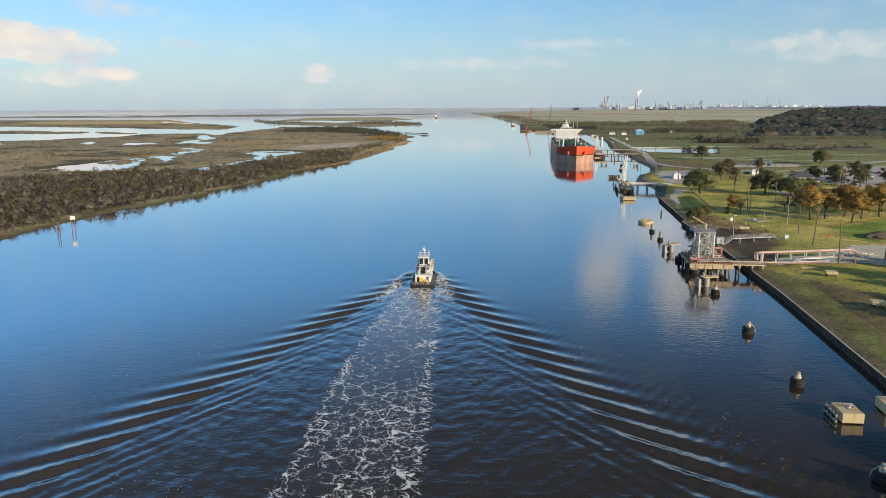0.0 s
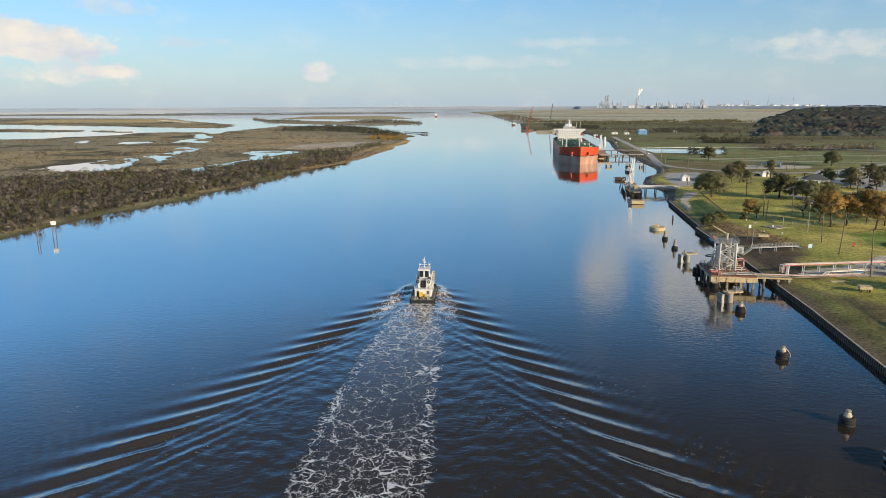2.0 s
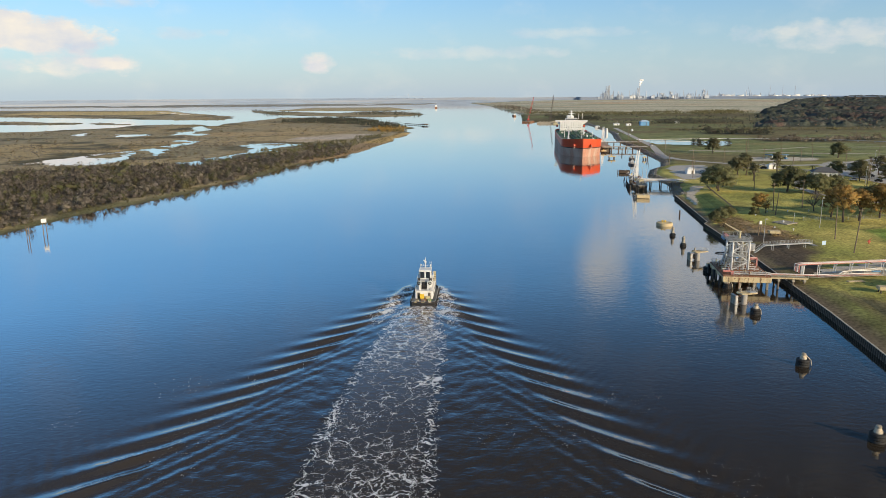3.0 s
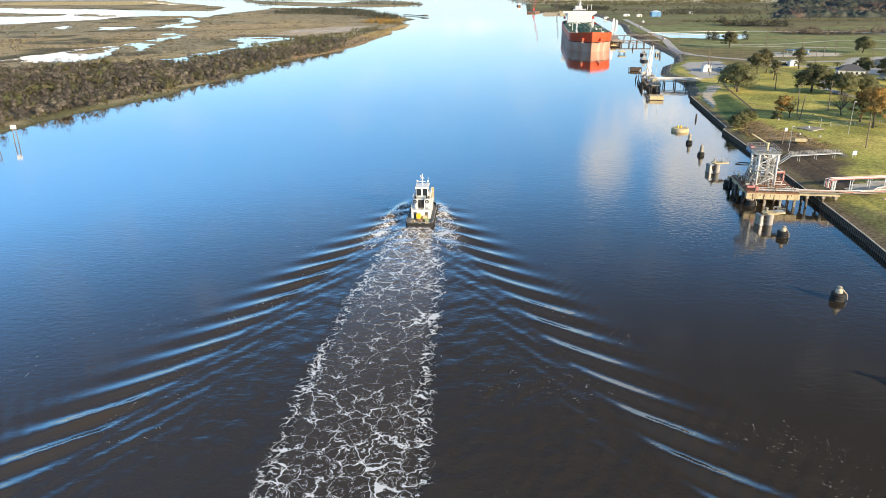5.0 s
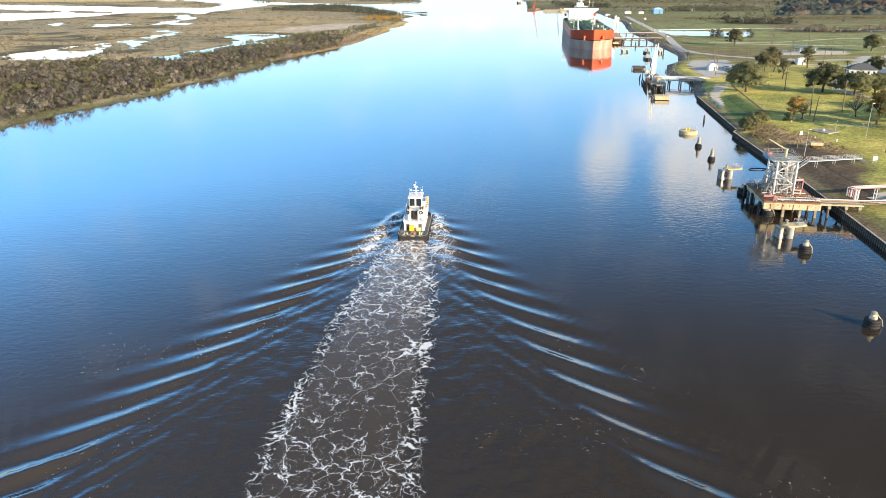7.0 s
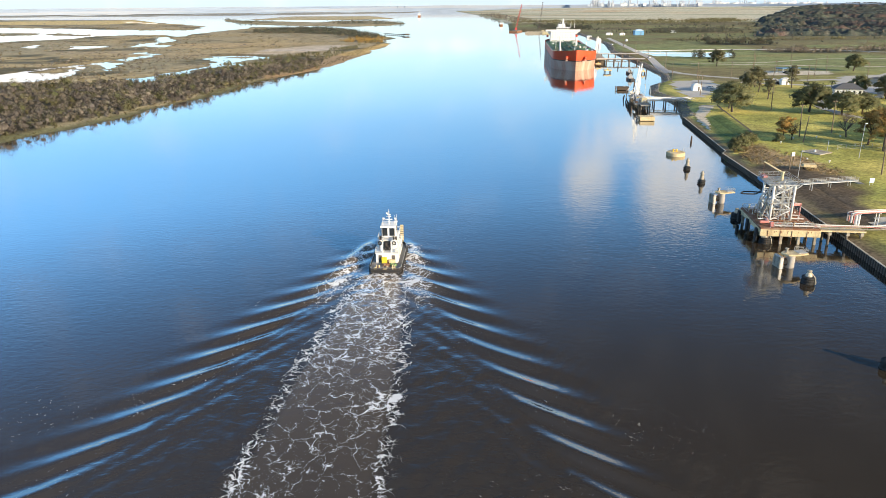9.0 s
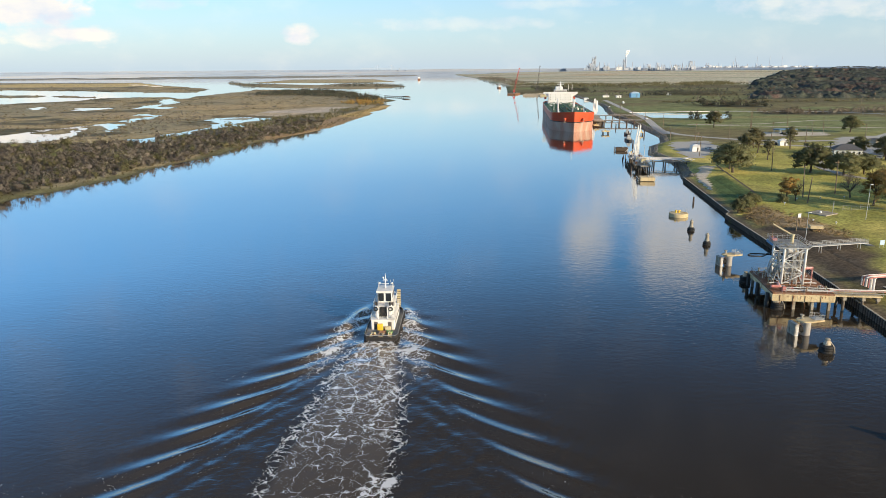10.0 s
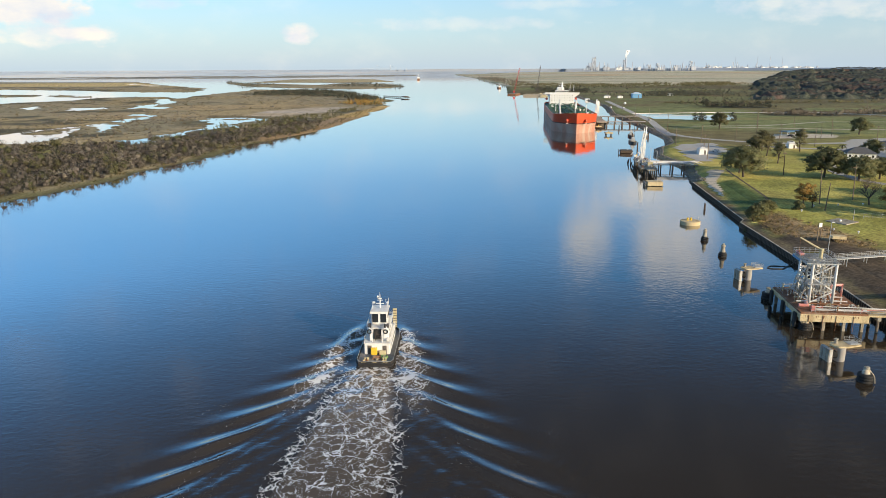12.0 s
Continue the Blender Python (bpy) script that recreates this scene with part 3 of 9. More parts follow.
def right_cover(gx, gy, rb):
    """Base colours of the right bank: lawns, bare soil, fields, dry flats paled by painted haze."""
    cr = np.tile(np.array([[0.365, 0.345, 0.085]]), (len(gx), 1))
    cr = blend(cr, (0.54, 0.455, 0.13), vnoise(gx, gy, 26, 21) * 1.1 + 0.5)
    cr = blend(cr, (0.18, 0.21, 0.095), np.clip((gy - 540) / 100, 0, 0.85))
    cr = blend(cr, (0.27, 0.24, 0.1), (vnoise(gx * 0.25, gy, 18, 29) - 0.15) * 1.3 * np.clip((gy - 430) / 150, 0, 1))
    cr = blend(cr, (0.09, 0.12, 0.04), (vnoise(gx, gy, 16, 30) - 0.25) * 0.6)
    cr = blend(cr, (0.2, 0.17, 0.08), (vnoise(gx, gy, 70, 22) - 0.05) * 2 * np.clip((gy - 480) / 150, 0, 1))
    cr = blend(cr, (0.15, 0.125, 0.065), np.clip((gy - 1000) / 60, 0, 1) * (0.55 + 0.6 * vnoise(gx * 0.5, gy, 90, 120)))
    # dry straw flats, their colour also paled and greyed to stand for haze
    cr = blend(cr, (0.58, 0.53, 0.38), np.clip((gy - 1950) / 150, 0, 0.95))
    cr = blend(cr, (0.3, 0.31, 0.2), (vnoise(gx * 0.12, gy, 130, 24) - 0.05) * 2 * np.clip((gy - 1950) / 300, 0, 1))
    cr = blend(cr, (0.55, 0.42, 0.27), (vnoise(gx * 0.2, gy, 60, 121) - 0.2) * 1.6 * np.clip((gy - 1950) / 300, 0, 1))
    cr = blend(cr, (0.36, 0.34, 0.12), (np.sin((gx * 0.96 - gy * 0.16) * 1.35) * 0.5 + vnoise(gx, gy, 12, 122) * 0.6 - 0.1) * 0.5 * np.clip((420 - gy) / 40, 0, 1))
    for p in WOODLAND:
        cr = blend(cr, (0.075, 0.075, 0.05), (inside(gx, gy, p) / 12 + 0.5) * 0.85)
    # shaded levee slope painted as a darker green patch on near-flat ground
    cr = blend(cr, (0.1, 0.145, 0.05), inside(gx, gy, LEVEE_SHADE) / 3 + 0.5)
    rim = inside(gx, gy, ROUGH)
    cr = blend(cr, (0.2, 0.27, 0.06), (rim / 3 + vnoise(gx, gy, 4, 125) * 0.6) * 0.8)
    cr = blend(cr, (0.09, 0.085, 0.04), (1 - np.abs(rim) / 1.6) * 0.7)
    cr = blend(cr, (0.12, 0.09, 0.06), (inside(gx, gy, SOIL) / 6 + 0.3 + vnoise(gx, gy, 6, 25) * 0.8) * 0.9)
    strip_in = np.clip(inside(gx, gy, SOIL2) / 3 + 0.3 + vnoise(gx, gy, 7, 26) * 0.5, 0, 1)
    cr = blend(cr, (0.15, 0.115, 0.065), strip_in * (0.86 + 0.14 * vnoise(gx, gy, 3, 28)))
    cr = blend(cr, (0.25, 0.25, 0.075), strip_in * np.exp(-((rb - 6.5 + 2 * vnoise(gx, gy, 14, 126)) / 3.2) ** 2) * (0.75 + 0.5 * vnoise(gx * 1.0, gy * 0.3, 5, 127)))
    cr = blend(cr, (0.2, 0.17, 0.08), strip_in * (vnoise(gx * 1.6, gy * 0.5, 6, 128)) * 0.9)
    cr = blend(cr, (0.4, 0.28, 0.15), (inside(gx, gy, DRY) / 4 + 0.2 + vnoise(gx, gy, 5, 27) * 0.8) * 0.8)
    cr = blend(cr, (0.3, 0.25, 0.18), np.where((gy > 405) & (gy < 1450), 1 - rb / 7, 0) * 0.9)
    return cr


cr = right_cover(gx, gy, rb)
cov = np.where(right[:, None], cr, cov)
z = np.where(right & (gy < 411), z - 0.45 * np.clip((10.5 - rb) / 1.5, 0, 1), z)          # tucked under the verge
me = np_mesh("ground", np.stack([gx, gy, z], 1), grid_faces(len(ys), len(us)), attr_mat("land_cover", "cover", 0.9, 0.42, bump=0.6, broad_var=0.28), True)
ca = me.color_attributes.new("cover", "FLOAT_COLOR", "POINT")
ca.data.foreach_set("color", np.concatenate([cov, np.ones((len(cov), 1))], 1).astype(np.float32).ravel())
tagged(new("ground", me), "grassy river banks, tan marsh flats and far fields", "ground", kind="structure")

# Far land beyond the flats, to the horizon: marsh, fields, woods to the right, paled by painted haze
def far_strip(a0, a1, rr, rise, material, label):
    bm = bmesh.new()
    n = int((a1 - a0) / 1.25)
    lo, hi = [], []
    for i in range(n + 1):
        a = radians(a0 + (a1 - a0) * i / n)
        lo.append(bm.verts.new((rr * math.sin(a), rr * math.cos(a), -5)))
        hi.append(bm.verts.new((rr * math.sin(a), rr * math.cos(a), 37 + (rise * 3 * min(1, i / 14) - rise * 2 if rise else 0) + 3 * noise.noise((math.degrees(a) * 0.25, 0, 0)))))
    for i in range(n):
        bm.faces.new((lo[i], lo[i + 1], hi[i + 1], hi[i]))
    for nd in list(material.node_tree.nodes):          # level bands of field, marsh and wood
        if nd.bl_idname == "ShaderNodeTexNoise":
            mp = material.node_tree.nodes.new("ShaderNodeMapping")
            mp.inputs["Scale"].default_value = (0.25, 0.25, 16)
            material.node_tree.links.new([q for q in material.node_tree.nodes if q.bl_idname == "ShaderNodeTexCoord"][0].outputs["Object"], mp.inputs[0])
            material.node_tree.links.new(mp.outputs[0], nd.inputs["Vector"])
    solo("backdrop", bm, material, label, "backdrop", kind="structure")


# both base colours carry the distance haze as pale blue-grey
far_strip(-100, 100, 4910, 0, mat("hazy_distant_land", (0.24, 0.3, 0.4), 1.0, var=0.22, size=200, two=(0.33, 0.36, 0.42)), "pale hazy strip of distant flat land")
far_strip(23, 100, 4890, 6, mat("hazy_distant_woods", (0.17, 0.22, 0.29), 1.0, var=0.2, size=200, two=(0.21, 0.25, 0.3)), "blue-grey hazy line of distant woods")

# ---- the river ----
TUG = (-6.6, 208.5, 3.2)          # stern on the centreline, and the heading in degrees to the right
WAVE = 9.0                       # length of the wake's following waves


def axis_steps(lo, hi, fine_lo, fine_hi, step, grow=1.13):
    mid = np.arange(fine_lo, fine_hi + step, step)
    a, s = [fine_lo], step
    while a[-1] > lo:
        s *= grow
        a.append(max(lo, a[-1] - s))
    b, s = [mid[-1]], step
    while b[-1] < hi:
        s *= grow
        b.append(min(hi, b[-1] + s))
    return np.array(a[:0:-1] + list(mid) + b[1:])


wx, wy = axis_steps(-4990, 4990, -84, 72, 0.5), axis_steps(-600, 4990, 42, 238, 0.5)
WX, WY = [a.ravel() for a in np.meshgrid(wx, wy)]
ha = radians(TUG[2])
dx, dy = WX - TUG[0], WY - (TUG[1] + 19)
back = -(dx * math.sin(ha) + dy * math.cos(ha))          # metres behind the bow
side = dx * math.cos(ha) - dy * math.sin(ha)             # metres to starboard
fine = (np.abs(side) < 0.62 * np.maximum(back, 0) + 14) & (back > -8) & (back < 235)
h = np.zeros(len(WX))
k0 = 2 * math.pi / WAVE
bk, sd_ = back[fine], side[fine]
wv = bk + 5.0
sw = sd_ / np.where(sd_ > 0, 1.2, 1.06)          # the arms spread a little wider than in deep water
acc = np.zeros(len(bk))
th = np.linspace(-1.15, 1.15, 231)
for q in th:
    k = k0 / math.cos(q) ** 2
    w = math.exp(-(k / (k0 * 3.3)) ** 2) * math.cos(q) ** -1.6 * (0.1 + abs(math.sin(q)))
    for s0, amp in ((0.0, 1.0), (17.0, -0.55)):
        acc += amp * w * np.sin(k * ((wv - s0) * math.cos(q) + sw * math.sin(q)))
acc *= (th[1] - th[0]) * 1.35
out = np.clip(1 - (np.abs(sw) - 0.39 * np.maximum(wv, 0) - 5) / 5, 0, 1)
grow = np.clip((bk + 1) / 6, 0, 1) * np.clip((225 - bk) / 60, 0, 1) * np.clip(1.9 - bk / 45, 1.25, 1.9)
inner = np.clip((np.abs(sd_) - 2 - 0.05 * bk) / 4, 0.25, 1)
cusp = 0.3 + 0.75 * np.exp(-((np.abs(sw) - 0.34 * np.maximum(wv, 0) - 3) / (4 + 0.07 * np.maximum(bk, 0))) ** 2)
short = 0.85 + 0.35 * vnoise(sd_ * 1.2, bk, 13, 39)
wave = acc * out * grow * inner * 0.4 * cusp * short
h[fine] = wave + 0.8 * wave * wave          # crests sharper than troughs
chop = np.clip((np.abs(sd_) - 7) / 4, 0, 1) * np.clip((0.38 * bk + 2 - np.abs(sd_)) / 6, 0, 1) * np.clip((225 - bk) / 60, 0, 1)
lee_x = np.abs(sd_) * 0.9 + bk * 0.45
lee_y = np.abs(sd_) * 0.45 - bk * 0.9
h[fine] += chop * (0.05 * vnoise(lee_x, lee_y * 0.6, 2.0, 40) + 0.05 * vnoise(lee_x, lee_y * 0.6, 1.1, 41))
bowwave = 0.55 * np.exp(-((np.abs(sd_) - 4.6 - 0.3 * bk) / 1.1) ** 2) * np.exp(-((bk - 4) / 5) ** 2)
h[fine] += bowwave
sb = bk - 19
churn = np.clip(sb / 2, 0, 1) * np.exp(-np.maximum(sb, 0) / 14) * np.exp(-(sd_ / 4.5) ** 2)
h[fine] += churn * (0.35 + 0.35 * vnoise(sd_ * 1.0, bk, 1.6, 31) + 0.2 * vnoise(sd_, bk, 0.8, 32))
half = 4.0 + 5.6 * (1 - np.exp(-np.maximum(sb, 0) / 34))
wander = vnoise(bk, bk * 0, 23, 33) * 0.8
e = np.abs(sd_ + wander) - half
trail = np.clip(-e / 1.5, 0, 1)
edge = np.exp(-(e / 1.7) ** 2)
foam_in = np.clip(sb + 1, 0, 1) * np.clip((230 - sb) / 90, 0.0, 1) * np.maximum(edge * (0.66 + 0.2 * vnoise(sd_, bk, 7, 35)), trail * np.clip(0.43 + 0.18 * vnoise(sd_ * 1.5, bk, 9, 34) + 0.75 * np.exp(-sb / 15), 0, 1))
hullside = np.exp(-((np.abs(sd_) - 5.0 - 0.14 * bk) / (2.0 + 0.05 * bk)) ** 2) * np.clip((bk + 1) / 2, 0, 1) * np.clip((40 - bk) / 16, 0, 1)
bowfoam = np.exp(-((np.abs(sd_) - 4.4 - 0.28 * bk) / 1.2) ** 2) * np.clip((bk + 1) / 2, 0, 1) * np.clip((15 - bk) / 8, 0, 1)
foam = np.zeros(len(WX))
foam[fine] = np.maximum(foam_in, np.maximum(hullside * 0.95, bowfoam * 1.1))
fleck = np.zeros(len(WX))
fleck[fine] = np.clip((vnoise(sd_, bk, 15, 36) + 0.5 * vnoise(sd_, bk, 6, 37) - 0.22) * 2.5, 0, 1) * np.clip((np.abs(sd_) - 14) / 6, 0, 1) * np.clip((bk - 20) / 20, 0, 1) * np.clip((0.58 * bk + 10 - np.abs(sd_)) / 8, 0, 1)
stirred = np.zeros(len(WX))
stirred[fine] = np.maximum(chop, trail * np.clip(sb / 3, 0, 1) * np.clip((235 - sb) / 80, 0, 1))
warm = np.zeros(len(WX))
warm[fine] = np.maximum(np.clip(sb / 2, 0, 1) * np.exp(-np.maximum(sb, 0) / 34) * trail, 0.5 * hullside)


def water_mat():
    m = bpy.data.materials.new("river_water")
    m.use_nodes = True
    nt = m.node_tree
    b = nt.nodes["Principled BSDF"]
    b.inputs["IOR"].default_value = 1.33
    b.inputs["Coat Weight"].default_value, b.inputs["Coat Roughness"].default_value, b.inputs["Coat IOR"].default_value = 1.0, 0.03, 1.36
    tc = nt.nodes.new("ShaderNodeTexCoord")

    def tex(scale, detail, sx=1.0, sy=1.0, rough=0.55, dist=0.0):
        mp = nt.nodes.new("ShaderNodeMapping")
        mp.inputs["Scale"].default_value = (sx, sy, 1)
        nt.links.new(tc.outputs["Object"], mp.inputs[0])
        n = nt.nodes.new("ShaderNodeTexNoise")
        n.inputs["Scale"].default_value, n.inputs["Detail"].default_value = scale, detail
        n.inputs["Roughness"].default_value, n.inputs["Distortion"].default_value = rough, dist
        nt.links.new(mp.outputs[0], n.inputs["Vector"])
        return n

    def op(kind, a, c=None, clamp=False):
        n = nt.nodes.new("ShaderNodeMath")
        n.operation, n.use_clamp = kind, clamp
        for i, v in enumerate((a, c)):
            if v is None:
                continue
            if isinstance(v, (int, float)):
                n.inputs[i].default_value = v
            else:
                nt.links.new(v, n.inputs[i])
        return n.outputs[0]

    fo = nt.nodes.new("ShaderNodeAttribute")
    fo.attribute_name = "foam"
    wa = nt.nodes.new("ShaderNodeAttribute")
    wa.attribute_name = "churn"
    # strands of foam: cell walls bent by noise, at two sizes
    bend = tex(0.55, 4)
    mixv = nt.nodes.new("ShaderNodeVectorMath")
    mixv.operation = "MULTIPLY_ADD"
    nt.links.new(bend.outputs["Color"], mixv.inputs[0])
    mixv.inputs[1].default_value = (4.0, 4.0, 0)
    nt.links.new(tc.outputs["Object"], mixv.inputs[2])
    walls = []
    for sc, w in ((0.3, 0.05), (0.85, 0.07)):
        mp = nt.nodes.new("ShaderNodeMapping")
        mp.inputs["Scale"].default_value = (1.0, 0.75, 0)
        nt.links.new(mixv.outputs[0], mp.inputs[0])
        v = nt.nodes.new("ShaderNodeTexVoronoi")
        v.feature = "DISTANCE_TO_EDGE"
        v.inputs["Scale"].default_value = sc
        nt.links.new(mp.outputs[0], v.inputs["Vector"])
        walls.append(op("SUBTRACT", 1.0, op("DIVIDE", v.outputs["Distance"], w), True))
    patch = tex(0.5, 5, rough=0.6)
    broken = tex(3.4, 5, rough=0.75)
    strand = op("MAXIMUM", walls[0], op("MULTIPLY", walls[1], 0.82))
    dens = op("ADD", op("MULTIPLY", fo.outputs["Fac"], 1.25), op("MULTIPLY", op("SUBTRACT", patch.outputs["Fac"], 0.5), 1.7))
    dens = op("MINIMUM", dens, 1.22)
    line = op("SUBTRACT", op("ADD", op("MULTIPLY", strand, 0.9), op("MULTIPLY", broken.outputs["Fac"], 0.5)), op("SUBTRACT", 1.3, op("MULTIPLY", dens, 0.8)))
    cover = op("MULTIPLY", op("MULTIPLY", line, 4.5, True), op("MULTIPLY", fo.outputs["Fac"], 5.0, True))
    fl = nt.nodes.new("ShaderNodeAttribute")
    fl.attribute_name = "fleck"
    vd = nt.nodes.new("ShaderNodeTexVoronoi")
    vd.inputs["Scale"].default_value = 1.7
    nt.links.new(mixv.outputs[0], vd.inputs["Vector"])
    dot = op("MULTIPLY", op("LESS_THAN", vd.outputs["Distance"], 0.1), op("GREATER_THAN", broken.outputs["Fac"], 0.44))
    cover = op("MAXIMUM", cover, op("MULTIPLY", dot, op("MULTIPLY", fl.outputs["Fac"], 0.75)))
    # muddy water, paler where the screws stir it
    col = nt.nodes.new("ShaderNodeMix")
    col.data_type = "RGBA"
    nt.links.new(op("MULTIPLY", wa.outputs["Fac"], 0.9), col.inputs[0])
    col.inputs[6].default_value, col.inputs[7].default_value = (0.037, 0.029, 0.02, 1), (0.26, 0.2, 0.135, 1)
    full = nt.nodes.new("ShaderNodeMix")
    full.data_type = "RGBA"
    nt.links.new(op("MULTIPLY", cover, 0.95), full.inputs[0])
    nt.links.new(col.outputs[2], full.inputs[6])
    full.inputs[7].default_value = (0.78, 0.77, 0.76, 1)
    nt.links.new(full.outputs[2], b.inputs["Base Color"])
    ro = op("ADD", 0.03, op("MULTIPLY", cover, 0.6))
    nt.links.new(ro, b.inputs["Roughness"])
    # ripples of two sizes, uneven from place to place
    r1, r2, r3 = tex(0.95, 4, 0.7, 1.0, 0.5, 0.6), tex(0.2, 3, 0.6, 1.0), tex(0.02, 3)
    sp = nt.nodes.new("ShaderNodeSeparateXYZ")
    nt.links.new(tc.outputs["Object"], sp.inputs[0])
    lee = op("SUBTRACT", 1.0, op("MULTIPLY", op("DIVIDE", op("SUBTRACT", sp.outputs[1], 260.0), 300.0, True), 0.62))      # less wind upstream
    lee = op("MULTIPLY", lee, op("ADD", 0.62, op("MULTIPLY", op("DIVIDE", op("SUBTRACT", sp.outputs[0], 30.0), 45.0, True), 0.15)))      # livelier where the sea wall throws it back
    calm = op("MULTIPLY", lee, op("ADD", 0.35, op("MULTIPLY", r3.outputs["Fac"], 1.1)))
    su = nt.nodes.new("ShaderNodeAttribute")
    su.attribute_name = "stirred"
    calm = op("ADD", calm, op("MULTIPLY", su.outputs["Fac"], 1.1))          # short chop inside the wake
    hgt = op("ADD", op("MULTIPLY", op("MULTIPLY", r1.outputs["Fac"], 0.075), calm), op("MULTIPLY", lee, op("MULTIPLY", r2.outputs["Fac"], 0.05)))
    hgt = op("ADD", hgt, op("MULTIPLY", cover, 0.05))
    bp = nt.nodes.new("ShaderNodeBump")
    bp.inputs["Strength"].default_value, bp.inputs["Distance"].default_value = 0.5, 1.0
    nt.links.new(hgt, bp.inputs["Height"])
    nt.links.new(bp.outputs[0], b.inputs["Normal"])
    nt.links.new(bp.outputs[0], b.inputs["Coat Normal"])
    return m


me = np_mesh("river", np.stack([WX, WY, h], 1), grid_faces(len(wy), len(wx)), water_mat(), True)
for name, val in (("foam", foam), ("churn", warm), ("fleck", fleck), ("stirred", stirred)):
    at = me.attributes.new(name, "FLOAT", "POINT")
    at.data.foreach_set("value", val.astype(np.float32))
WATER = me.materials[0]
tagged(new("river", me), "dark brown river water with a spreading foamy boat wake", "water", kind="structure")


# ---- the tug under way ----
def build_tug():
    T = thing("tug_boat", "white push tug with black hull under way on the river", "tug", pose(TUG[0], TUG[1], -0.2, 0, 0, -TUG[2]) @ Matrix.Scale(0.9, 4))
    bm = bmesh.new()
    out = [(-3.3, 0), (3.3, 0), (3.8, 1.2), (3.85, 15), (3.4, 18.6), (2.6, 20), (-2.6, 20), (-3.4, 18.6), (-3.85, 15), (-3.8, 1.2)]
    prism(bm, out, -1.2, 1.0)
    hull = part("hull", bm, M["paint_dark"], T, "black steel hull")
    bm = bmesh.new()
    prism(bm, [(x * 0.96, 0.2 + y * 0.98) for x, y in out], 1.0, 1.06)
    part("deck", bm, mat("grey_tug_deck", (0.26, 0.255, 0.24), 0.75, var=0.25, stain=(0.14, 0.1, 0.08), stain_amt=0.5), T, "worn grey deck")
    bm = bmesh.new()
    for a, b in zip(out, out[1:] + out[:1]):
        a, b = Vector((*a, 1.0)), Vector((*b, 1.0))
        mid, d = (a + b) / 2, b - a
        box(bm, mid.x, mid.y, 1.27, d.length + 0.1, 0.12, 0.55, math.degrees(math.atan2(d.y, d.x)))
    part("bulwark", bm, M["paint_dark"], hull)
    bm = bmesh.new()
    for a, b in zip(out, out[1:] + out[:1]):
        rod(bm, (*a, 1.55), (*b, 1.55), 0.06, 6)
    part("bulwark_rail", bm, M["steel_grey"], hull, "worn grey top rail")
    bm = bmesh.new()
    for a, b in zip(out, out[1:] + out[:1]):
        rod(bm, (a[0] * 1.02, a[1], 0.75), (b[0] * 1.02, b[1], 0.75), 0.16, 8)
    part("rub_rail", bm, M["rubber"], hull)
    for x in (-2.2, 0, 2.2):
        bm = bmesh.new()
        box(bm, x, -0.03, 1.35, 1.0, 0.06, 0.28)
        part("name_board", bm, M["buff"], hull, "illegible pale lettering bars on the stern")
    W = M["paint_white"]
    bm = bmesh.new()
    box(bm, 0, 10.6, 2.25, 5.5, 11.6, 2.4, bevel=0.12)
    house = part("deckhouse", bm, W, T, "cream-white main deckhouse")
    bm = bmesh.new()
    box(bm, 0, 10.7, 3.53, 5.7, 11.9, 0.12, bevel=0.03)
    part("boat_deck", bm, M["paint_white"], T)
    for sx in (-1, 1):
        for y in (7, 9.3, 11.6, 13.9):
            bm = bmesh.new()
            box(bm, sx * 2.76, y, 2.5, 0.06, 0.6, 0.6, bevel=0.02)
            part("window", bm, M["glass"], house, "dark square window")
        bm = bmesh.new()
        box(bm, sx * 1.6, 4.77, 2.1, 0.85, 0.08, 1.9, bevel=0.02)
        part("door", bm, M["deck_dark"], house, "dark open steel door")
    bm = bmesh.new()
    box(bm, 0, 11.6, 4.75, 4.3, 7.4, 2.3, bevel=0.1)
    upper = part("upper_house", bm, W, T)
    for sx in (-1, 1):
        for y in (9.5, 11.6, 13.7):
            bm = bmesh.new()
            box(bm, sx * 2.17, y, 5.0, 0.05, 0.6, 0.6)
            part("window", bm, M["glass"], upper, "dark square window")
    bm = bmesh.new()
    box(bm, 0, 11.4, 5.96, 4.9, 8.4, 0.12, bevel=0.03)
    part("bridge_deck", bm, M["paint_white"], T)
    bm = bmesh.new()
    box(bm, 0, 11.7, 7.4, 3.5, 3.8, 2.8, bevel=0.12)
    wheel = part("wheelhouse", bm, W, T, "tall white wheelhouse")
    for sx in (-0.88, 0.88):
        bm = bmesh.new()
        box(bm, sx, 9.78, 7.5, 1.3, 0.08, 2.2, bevel=0.02)
        part("window", bm, M["glass"], wheel, "large dark rear window")
    for sx in (-1, 1):
        for y in (10.9, 12.5):
            bm = bmesh.new()
            box(bm, sx * 1.77, y, 7.75, 0.06, 1.25, 1.2)
            part("window", bm, M["glass"], wheel)
    for x in (-1.05, 0, 1.05):
        bm = bmesh.new()
        box(bm, x, 13.62, 7.75, 0.9, 0.06, 1.2)
        part("window", bm, M["glass"], wheel)
    bm = bmesh.new()
    box(bm, 0, 11.6, 8.92, 3.9, 4.6, 0.22, bevel=0.06)
    box(bm, 0, 9.35, 8.72, 3.9, 0.12, 0.35)
    part("wheelhouse_roof", bm, W, T)
    bm = bmesh.new()
    rod(bm, (0, 11.9, 9), (0, 11.9, 12.2), 0.16, 8, 0.08)
    rod(bm, (-0.6, 11.9, 10.8), (0.6, 11.9, 10.8), 0.07, 6)
